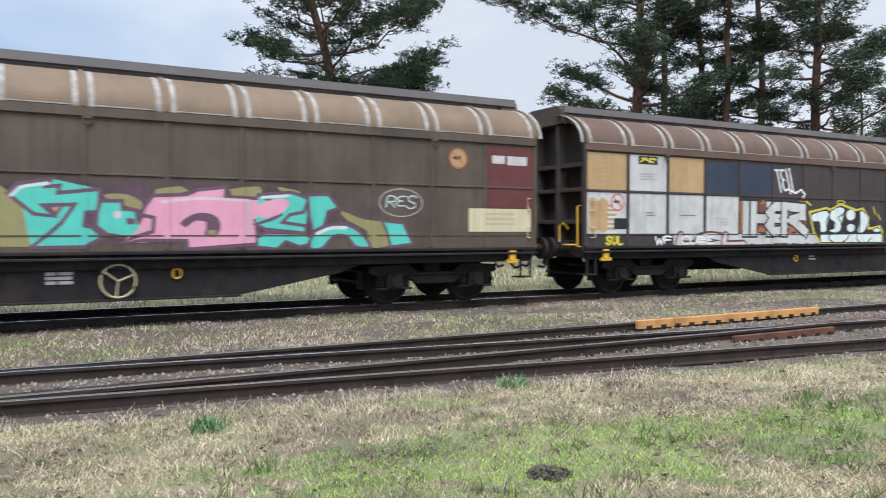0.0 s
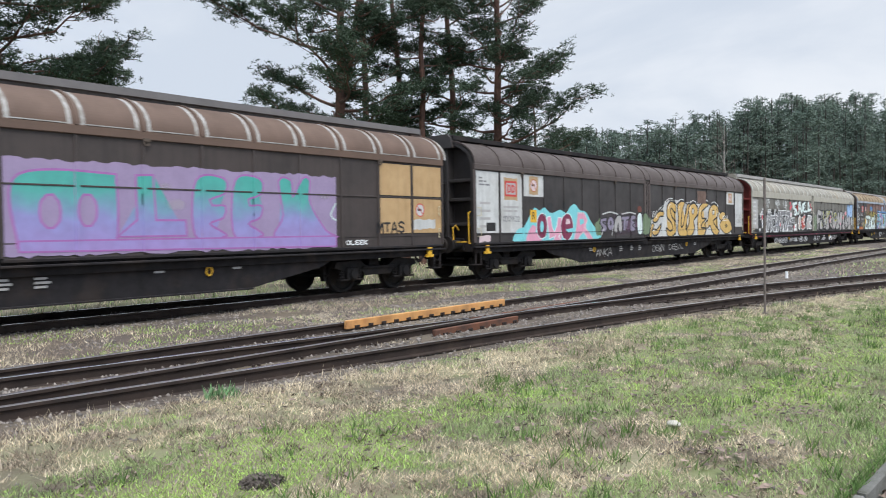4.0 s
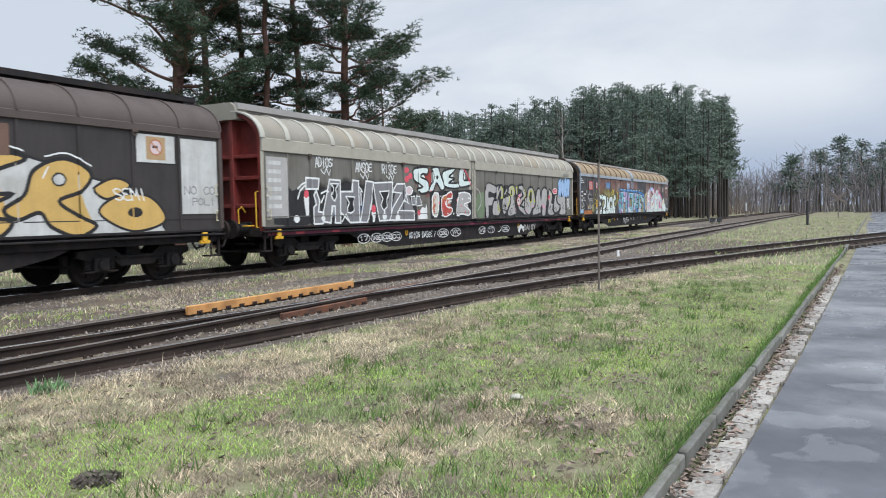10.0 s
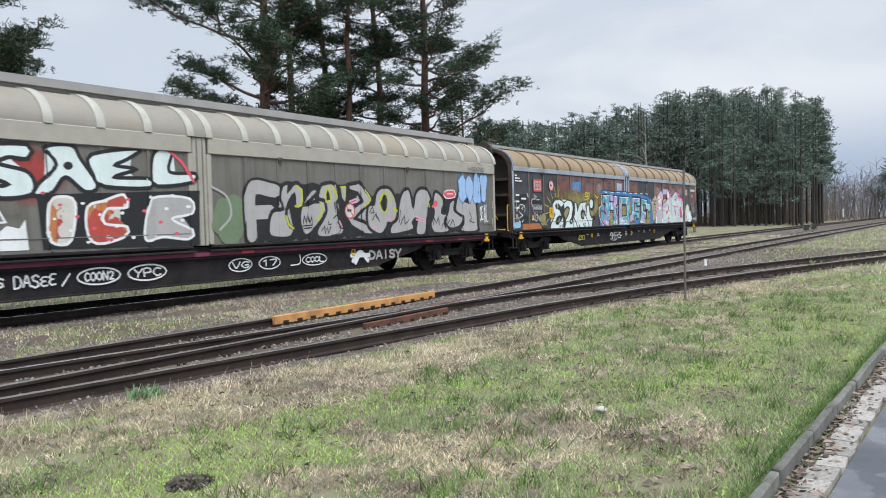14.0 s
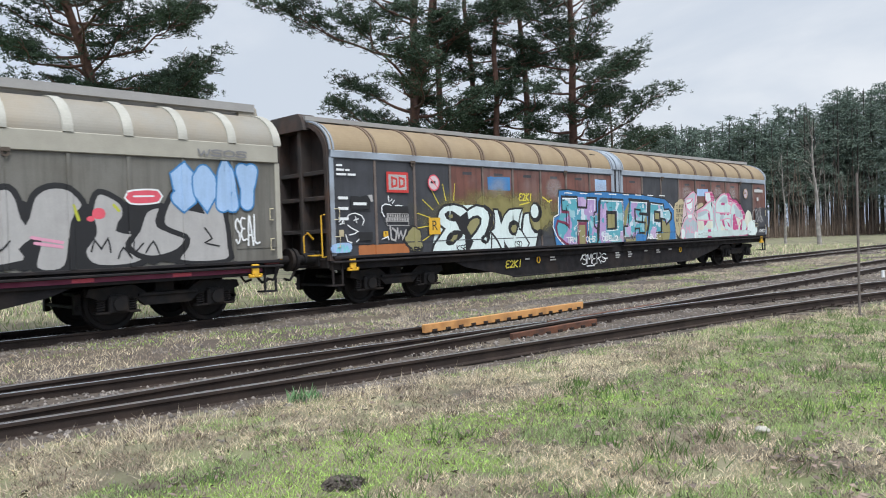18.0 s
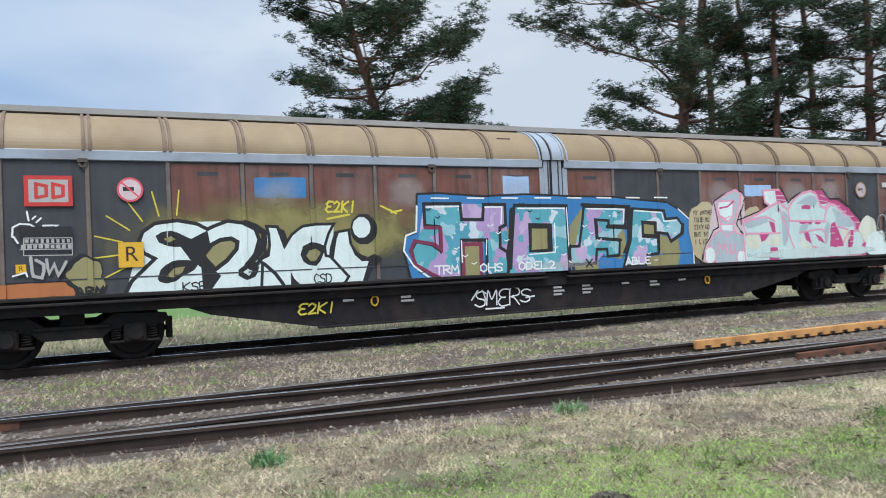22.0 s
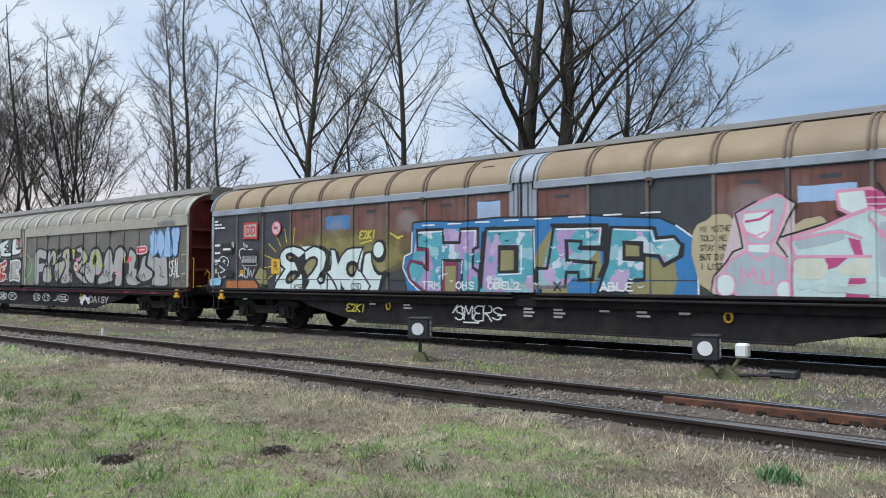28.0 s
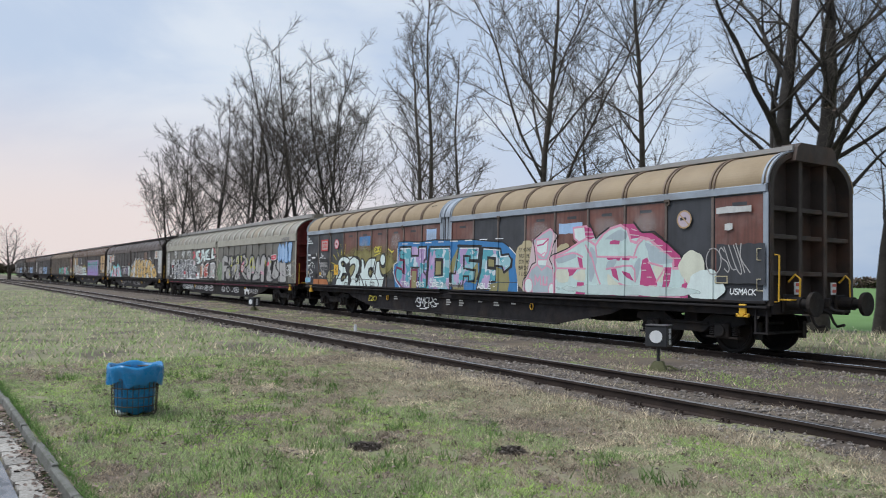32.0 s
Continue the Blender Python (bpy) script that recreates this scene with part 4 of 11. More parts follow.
def spray(name, c, strength=0.9, hard=0.35):
    """A mist of paint, thick in the middle and thinning out to its edge."""
    m = mat(name, c, 0.7, c2=tuple(v * 0.7 for v in c), scale=3, amount=0.5, bump=0.0)
    nt = m.node_tree
    n, link = nt.nodes.new, nt.links.new
    p = nt.nodes["Principled BSDF"]
    co, mp, ln, nz = n("ShaderNodeTexCoord"), n("ShaderNodeMapping"), n("ShaderNodeVectorMath"), n("ShaderNodeTexNoise")
    mp.inputs["Location"].default_value, mp.inputs["Scale"].default_value = (-1, 0, -1), (2, 0, 2)
    ln.operation = "LENGTH"
    link(co.outputs["Generated"], mp.inputs[0])
    link(mp.outputs[0], ln.inputs[0])
    nz.inputs["Scale"].default_value, nz.inputs["Detail"].default_value = 3.0, 5
    link(co.outputs["Object"], nz.inputs["Vector"])
    add, mr = n("ShaderNodeMath"), n("ShaderNodeMapRange")
    add.operation, add.inputs[1].default_value = "MULTIPLY_ADD", 0.7
    link(nz.outputs["Fac"], add.inputs[0])
    link(ln.outputs["Value"], add.inputs[2])
    for k, v in enumerate((1.3, 1.3 - 1.0 + hard, 0.0, strength)):
        mr.inputs[k + 1].default_value = v
    mr.interpolation_type = "SMOOTHSTEP"
    link(add.outputs[0], mr.inputs[0])
    link(mr.outputs[0], p.inputs["Alpha"])
    return m


C = {}
for key, c in dict(mint=(0.56, 0.70, 0.68), pale=(0.70, 0.80, 0.78), teal=(0.10, 0.55, 0.46), pink=(0.72, 0.34, 0.46), palepink=(0.66, 0.53, 0.55), greypink=(0.50, 0.42, 0.48), magenta=(0.50, 0.07, 0.22), olive=(0.29, 0.265, 0.12),
                   blue=(0.045, 0.20, 0.46), skyblue=(0.36, 0.52, 0.76), turq=(0.22, 0.62, 0.66), maroon=(0.20, 0.03, 0.075), gold=(0.62, 0.41, 0.13), grey=(0.21, 0.21, 0.22), lilac=(0.26, 0.23, 0.31),
                   silver=(0.42, 0.41, 0.40), lavender=(0.32, 0.25, 0.40), lime=(0.50, 0.52, 0.05), rosy=(0.70, 0.10, 0.14), violet=(0.36, 0.14, 0.40), orange=(0.42, 0.15, 0.05), beige=(0.50, 0.43, 0.27),
                   plum=(0.13, 0.07, 0.11), sand=(0.44, 0.30, 0.16), green=(0.16, 0.22, 0.13), lemon=(0.66, 0.56, 0.06), oxide=(0.16, 0.045, 0.03)).items():
    C[key] = plain("paint_" + key, c)
C["camo"] = ramp_mat("blotched_teal_and_violet_paint", ((0, (0.12, 0.42, 0.50)), (0.28, (0.46, 0.33, 0.58)), (0.48, (0.64, 0.72, 0.78)), (0.64, (0.10, 0.36, 0.48)), (0.76, (0.34, 0.58, 0.64)), (0.88, (0.56, 0.42, 0.64))), "cells", 3.1)
C["fade"] = ramp_mat("teal_to_violet_fading_paint", ((0, (0.36, 0.27, 0.58)), (0.35, (0.30, 0.30, 0.60)), (0.75, (0.10, 0.42, 0.38)), (1, (0.08, 0.42, 0.36))), "up", z0=1.2, z1=2.6)
C["redwhite"] = ramp_mat("red_and_white_paint", ((0, (0.50, 0.08, 0.06)), (0.35, (0.55, 0.22, 0.08)), (0.6, (0.68, 0.66, 0.60))), "cells", 3.0)
# the pale dirt tone here paints the panels' reflections into the colour
C["rust"] = mat("red_brown_wagon_paint", (0.20, 0.076, 0.055), 0.5, c2=(0.11, 0.05, 0.042), scale=1.5, amount=0.8, bump=0.06, streak=0.5, dirt=(0.26, 0.21, 0.20), dirt_amount=0.4)
C["slate"] = mat("slate_grey_wagon_paint", (0.055, 0.058, 0.068), 0.55, c2=(0.035, 0.036, 0.042), scale=1.5, amount=0.7, bump=0.06, streak=0.3)
C["mist_olive"], C["mist_black"], C["mist_white"] = spray("olive_paint_mist", (0.27, 0.24, 0.09), 0.9), spray("black_paint_mist", (0.02, 0.02, 0.022), 0.97, 0.6), spray("white_paint_mist", (0.6, 0.57, 0.56), 0.28)
C["cream"], C["greyblue"], C["mist_mint"] = plain("paint_cream", (0.66, 0.68, 0.56)), plain("paint_grey_blue", (0.42, 0.50, 0.54)), spray("mint_paint_mist", (0.62, 0.74, 0.72), 0.85, 0.9)
C["mist_red"], C["mist_blue"], C["mist_purple"] = spray("red_paint_mist", (0.42, 0.06, 0.05), 0.8), spray("blue_paint_mist", (0.06, 0.14, 0.35), 0.8), spray("purple_paint_mist", (0.16, 0.09, 0.14), 0.7)
M["stripe"] = mat("chalky_white_sealing_stripe", (0.44, 0.44, 0.43), 0.8, c2=(0.18, 0.155, 0.13), scale=5, amount=0.8, bump=0.2, fine=40)
M["hoop_pale"] = mat("pale_roof_hoop", (0.46, 0.45, 0.40), 0.6, c2=(0.30, 0.29, 0.25), scale=3, amount=0.6)
K, WL = M["black"], M["white_line"]


def letter_sheet(w, text, x, z, size, material, plane=None):
    """A printed letter in the built-in face."""
    cu = bpy.data.curves.new("printed_letter", "FONT")
    cu.body, cu.size, cu.align_x, cu.align_y = text, size, "CENTER", "CENTER"
    ob = new("printed_letter", cu)
    me = ob.to_mesh()
    bm = bmesh.new()
    bm.from_mesh(me)
    ob.to_mesh_clear()
    bpy.data.objects.remove(ob)
    bpy.data.curves.remove(cu)
    for v in bm.verts:
        v.co = Vector((x + v.co.x, 0, z + v.co.y))
    return w.sheet("printed_letter", bm, material, plane=plane)


def placard(w, x0, x1, z0, z1):
    w.patch(x0, x1, z0, z1, M["yellow"], "placard", "yellow placard with a black letter R")
    letter_sheet(w, "R", (x0 + x1) / 2, (z0 + z1) / 2, (z1 - z0) * 0.85, K)


def logo(w, x0, x1, z0, z1):
    """The operator's red emblem as a frame with two plain shapes."""
    w.patch(x0, x1, z0, z1, C["silver"], "emblem_ground")
    w.strokes("emblem_frame", [[(x0, z0), (x1, z0), (x1, z1), (x0, z1), (x0, z0)]], 0.06, M["red"], False, False)
    m, h = (x0 + x1) / 2, (z1 - z0)
    for a, b in ((x0 + 0.10, m - 0.03), (m + 0.03, x1 - 0.10)):
        w.strokes("emblem_shape", [[(a + 0.03, z0 + h * 0.24), (a + 0.03, z1 - h * 0.24), (b, z1 - h * 0.32), (b, z0 + h * 0.32), (a + 0.03, z0 + h * 0.24)]], 0.05, M["red"], True, False)


def boards(w, x, z, material, plane=None):
    """Groups of stencilled data."""
    w.bars(x, z, 3, material, ((0.16,), (0.20, 0.12), (0.26, 0.22)), 0.045, 0.05, plane)


def oval(w, cx, cz, rx, rz, width, material, plane=None):
    w.strokes("tag_ring", [[(cx + rx * math.cos(k * math.pi / 8), cz + rz * math.sin(k * math.pi / 8)) for k in range(17)]], width, material, False, False, plane)


# the large painted pieces, letter by letter, in metres along and up the wall
def art_last_a(w):
    w.shape("graffiti_letter", ((2.91, 1.07), (3, 1.26), (3.36, 1.61), (3.19, 1.71), (3.14, 1.9), (3.19, 2.04), (3.38, 2.17), (3.72, 2.21), (4.02, 2.15), (4.18, 2.06), (4.26, 2.1), (4.5, 2.19), (4.77, 2.15), (4.95, 2.04), (5.01, 1.87), (4.93, 1.63), (4.8, 1.47), (4.98, 1.47), (5.09, 1.47), (5.26, 1.31), (5.39, 1.13), (5.36, 1.03)), C["pale"], K, 0.06, False)
    w.shape("letter_gap", ((3.38, 1.97), (3.48, 2.03), (3.65, 2.04), (3.8, 1.97), (3.92, 1.91), (3.8, 1.79), (3.57, 1.8), (3.43, 1.86)), K, None, 0.05, True)
    w.shape("letter_gap", ((3.5, 1.92), (3.61, 1.96), (3.68, 1.91), (3.58, 1.86)), C["olive"], None, 0.05, False)
    w.shape("letter_shadow", ((3.74, 1.81), (3.96, 1.93), (4.18, 2.04), (4.06, 1.94), (3.99, 1.85), (4.03, 1.67), (4.13, 1.54), (4.28, 1.38), (4.37, 1.29), (4.2, 1.06), (4.08, 1.06), (4.26, 1.28), (4.06, 1.44), (3.89, 1.58), (3.84, 1.72)), K, None, 0.05, False)
    w.shape("letter_gap", ((3.39, 1.29), (3.44, 1.43), (3.62, 1.56), (3.86, 1.57), (4.03, 1.52), (3.96, 1.41), (3.76, 1.31), (3.67, 1.24), (3.52, 1.21), (3.42, 1.24)), K, None, 0.05, True)
    w.shape("letter_gap", ((3.52, 1.32), (3.64, 1.45), (3.81, 1.47), (3.77, 1.38), (3.64, 1.3)), C["olive"], None, 0.05, False)
    w.shape("letter_gap", ((4.03, 1.81), (4.11, 1.65), (4.24, 1.81), (4.38, 1.88), (4.55, 1.9), (4.65, 1.84), (4.63, 1.72), (4.47, 1.54), (4.28, 1.4), (4.13, 1.58)), C["olive"], K, 0.07, False)
    w.strokes("paint_line", (((4.79, 2.15), (4.96, 2.08), (5.1, 1.98), (5.07, 1.77), (4.96, 1.6), (4.8, 1.45)),), 0.11, K, True, True)
    w.shape("letter_gap", ((4.78, 1.47), (4.92, 1.53), (4.99, 1.41), (4.92, 1.25), (4.78, 1.2), (4.65, 1.28), (4.65, 1.38)), K, None, 0.05, True)
    w.shape("letter_gap", ((4.72, 1.34), (4.8, 1.39), (4.88, 1.35), (4.82, 1.27)), C["pale"], None, 0.05, False)
    w.shape("graffiti_letter", ((5.14, 2.09), (5.32, 2.08), (5.41, 1.81), (5.43, 1.74), (5.56, 1.94), (5.75, 2.08), (5.99, 2.11), (6.31, 2.11), (6.21, 1.94), (6.13, 1.71), (6.15, 1.56), (6.27, 1.54), (6.33, 1.85), (6.38, 1.97), (6.58, 2), (6.61, 1.75), (6.71, 1.58), (6.85, 1.5), (7.03, 1.53), (6.94, 1.31), (6.86, 1.17), (6.83, 1.01), (5.55, 1.03), (5.02, 1.04), (5.05, 1.46), (5, 1.53), (5.15, 1.6), (5.18, 1.77), (5.17, 1.96)), C["pale"], K, 0.05, False)
    w.strokes("paint_line", (((5.06, 1.87), (5.11, 1.64), (5, 1.51), (5.09, 1.45), (5.26, 1.29), (5.39, 1.1)),), 0.06, K, True, False)
    w.shape("letter_shadow", ((5.32, 2.08), (5.44, 2.01), (5.49, 1.86), (5.45, 1.73), (5.38, 1.91)), K, None, 0.05, False)
    w.shape("letter_gap", ((5.7, 1.59), (5.75, 1.74), (5.89, 1.8), (6.06, 1.77), (6.17, 1.7), (6.11, 1.6), (6.05, 1.47), (5.97, 1.39), (5.84, 1.41), (5.75, 1.47)), K, None, 0.05, True)
    w.shape("letter_gap", ((5.8, 1.57), (5.86, 1.66), (5.98, 1.69), (6.06, 1.62), (5.98, 1.49), (5.88, 1.47)), C["olive"], None, 0.05, True)
    w.shape("letter_shadow", ((5.52, 1.32), (5.58, 1.19), (5.74, 1.03), (5.52, 1.04)), K, None, 0.05, False)
    w.strokes("paint_line", (((6.34, 1.96), (6.25, 1.7), (6.23, 1.54), (6.4, 1.35), (6.55, 1.18), (6.46, 1.05)),), 0.05, K, True, False)
    w.shape("letter_gap", ((6.67, 1.89), (6.9, 1.79), (7.02, 1.79), (7.05, 1.57), (6.92, 1.51), (6.78, 1.57)), C["olive"], None, 0.05, False)
    w.shape("letter_shadow", ((6.58, 2), (6.63, 1.73), (6.74, 1.55), (6.92, 1.49), (7.07, 1.55), (7.19, 1.49), (7.16, 1.43), (7.03, 1.34), (6.95, 1.23), (6.87, 1.02), (6.78, 1.02), (6.86, 1.22), (6.93, 1.44), (6.8, 1.44), (6.67, 1.56), (6.59, 1.75)), K, None, 0.05, False)
    w.shape("paint_dot", ((7.11, 2.01), (7.06, 1.84), (6.93, 1.74), (6.78, 1.74), (6.65, 1.85), (6.61, 2.01), (6.66, 2.18), (6.78, 2.28), (6.94, 2.28), (7.06, 2.18)), K, None, 0.05, True)
    w.shape("paint_dot", ((6.99, 2.04), (6.96, 1.93), (6.87, 1.86), (6.76, 1.86), (6.68, 1.93), (6.65, 2.04), (6.68, 2.15), (6.77, 2.22), (6.87, 2.22), (6.96, 2.15)), C["pale"], None, 0.05, True)


def art_last_b(w):
    w.shape("blue_ground", ((7.87, 1.92), (7.91, 2.63), (8.35, 2.65), (9.29, 2.59), (10.24, 2.63), (11.18, 2.59), (12.39, 2.57), (13.04, 2.51), (13.8, 2.45), (14.15, 2.28), (14.41, 2.09), (14.48, 1.9), (14.48, 0.9), (7.75, 1), (7.61, 1.59), (7.66, 1.86)), C["blue"], K, 0.04, False)
    w.shape("olive_patch", ((8.04, 2.34), (8.53, 2.38), (8.62, 1.81), (8.14, 1.77)), C["olive"], None, 0.05, False)
    w.shape("olive_patch", ((11.16, 1.58), (11.26, 2), (11.55, 2.33), (11.62, 2.21), (11.46, 1.57)), C["olive"], None, 0.05, False)
    w.shape("olive_patch", ((11.24, 0.96), (11.29, 1.34), (11.9, 1.28), (11.94, 0.95)), C["olive"], None, 0.05, False)
    w.shape("olive_patch", ((13.2, 1.28), (14.13, 1.39), (13.98, 0.92), (13.2, 0.93)), C["olive"], None, 0.05, False)
    w.shape("olive_patch", ((13.54, 1.77), (13.86, 1.67), (14.05, 1.81), (14.11, 1.34), (13.53, 1.35)), C["olive"], None, 0.05, False)
    w.shape("olive_patch", ((9.85, 1.98), (9.78, 1.51), (9.61, 1.6), (9.61, 1.93)), C["olive"], None, 0.05, False)
    w.shape("olive_patch", ((12.29, 1.94), (12.61, 1.93), (12.65, 1.55), (12.51, 1.27), (12.2, 1.33)), C["olive"], None, 0.05, False)
    w.shape("graffiti_letter", ((8.04, 2.45), (8.79, 2.45), (8.81, 2.15), (9.26, 2.14), (9.29, 2.43), (9.76, 2.43), (9.76, 2.03), (9.63, 1.98), (9.62, 1.6), (9.8, 1.49), (9.85, 1.08), (9.31, 1.07), (9.33, 1.75), (8.79, 1.76), (8.77, 1.05), (8.32, 1.05), (7.82, 1.33), (7.76, 1.61), (7.86, 1.76), (8.19, 1.69), (8.34, 1.57), (8.34, 2.02), (8.05, 2.05)), C["camo"], K, 0.065, False)
    w.strokes("paint_line", (((8.05, 2.01), (8.37, 2), (8.37, 1.59), (8.2, 1.71), (7.83, 1.77), (7.74, 1.59), (7.84, 1.33), (8.32, 1.06)),), 0.065, C["maroon"], True, False)
    w.shape("letter_gap", ((8.82, 1.68), (9.2, 1.68), (9.19, 1.04), (8.81, 1.05)), C["olive"], C["maroon"], 0.08, False)
    w.strokes("paint_line", (((8.79, 1.75), (8.79, 1.35)),), 0.025, WL, True, False)
    w.strokes("paint_line", (((9.33, 1.75), (9.31, 1.47)),), 0.025, WL, True, False)
    w.shape("graffiti_letter", ((9.97, 2.41), (11.17, 2.39), (11.18, 1.04), (9.77, 1.06), (9.82, 1.46), (9.9, 1.79)), C["camo"], K, 0.065, False)
    w.shape("letter_shadow", ((9.86, 2.34), (9.99, 2.41), (9.93, 1.98), (9.86, 1.6), (9.81, 1.41), (9.87, 1.17), (9.77, 1.13), (9.74, 1.46), (9.81, 1.79)), K, None, 0.05, False)
    w.shape("letter_gap", ((10.27, 2.06), (10.81, 2.04), (10.8, 1.47), (10.27, 1.48)), K, None, 0.05, False)
    w.shape("letter_gap", ((10.35, 1.95), (10.69, 1.94), (10.68, 1.54), (10.33, 1.53)), C["olive"], None, 0.05, False)
    w.strokes("paint_line", (((10.87, 2.04), (10.86, 1.47), (10.27, 1.44)),), 0.025, WL, True, False)
    w.strokes("paint_line", (((11.17, 2.35), (11.19, 1.58), (11.27, 1.43)),), 0.025, WL, True, False)
    w.strokes("paint_line", (((11.23, 1.58), (11.3, 1.29), (11.3, 1.04)),), 0.07, K, True, False)
    w.shape("graffiti_letter", ((11.61, 2.38), (12.69, 2.34), (12.64, 1.96), (12.21, 1.97), (12.22, 2.08), (11.88, 2.1), (11.9, 1.72), (12.49, 1.66), (12.46, 1.35), (12.16, 1.34), (12.15, 1.49), (11.89, 1.49), (11.86, 1.21), (11.24, 1.2), (11.22, 1.57), (11.46, 1.57), (11.54, 1.95)), C["camo"], K, 0.06, False)
    w.strokes("paint_line", (((11.57, 2.41), (12.76, 2.36), (12.71, 1.92), (12.18, 1.95)),), 0.075, K, True, False)
    w.strokes("paint_line", (((11.91, 2.09), (11.92, 1.72), (12.52, 1.67)),), 0.06, K, True, False)
    w.strokes("paint_line", (((11.68, 2.33), (12.63, 2.31), (12.6, 2.03)),), 0.03, WL, True, False)
    w.shape("graffiti_letter", ((12.85, 2.32), (13.7, 2.27), (13.74, 2.09), (14.06, 2.11), (14.2, 1.95), (14.15, 1.76), (13.86, 1.61), (13.77, 1.77), (13.51, 1.8), (13.5, 1.35), (13.2, 1.34), (13.16, 1.13), (12.57, 1.12), (12.67, 1.41), (12.77, 1.65)), C["camo"], K, 0.06, False)
    w.shape("letter_shadow", ((12.7, 2.34), (12.86, 2.33), (12.78, 1.65), (12.67, 1.38), (12.55, 1.39), (12.68, 1.65)), K, None, 0.05, False)
    w.shape("letter_gap", ((13.07, 2.07), (13.49, 2.04), (13.48, 1.67), (13.07, 1.7)), K, None, 0.05, False)
    w.shape("letter_gap", ((13.14, 1.99), (13.4, 1.96), (13.4, 1.77), (13.14, 1.78)), C["olive"], None, 0.05, False)
    w.strokes("paint_line", (((13.77, 1.78), (13.87, 1.6), (14.2, 1.77), (14.22, 1.97)),), 0.06, K, True, False)
    w.strokes("paint_line", (((12.91, 2.28), (13.63, 2.23), (13.69, 2.04), (14.04, 2.06)),), 0.03, WL, True, False)
    w.strokes("paint_line", (((8.09, 2.39), (8.76, 2.4)),), 0.03, WL, True, False)
    w.strokes("paint_line", (((9.32, 2.38), (9.69, 2.38), (9.66, 2.06)),), 0.03, WL, True, False)
    w.strokes("paint_line", (((10.05, 2.35), (11.12, 2.34)),), 0.03, WL, True, False)
    w.strokes("paint_line", (((7.9, 2.41), (7.87, 1.94), (7.66, 1.87), (7.61, 1.6), (7.8, 1.31), (8.15, 1.05)),), 0.035, WL, True, False)
    w.strokes("paint_line", (((14.1, 2.3), (14.42, 2.07), (14.48, 1.52), (14.49, 0.96)),), 0.03, WL, True, False)


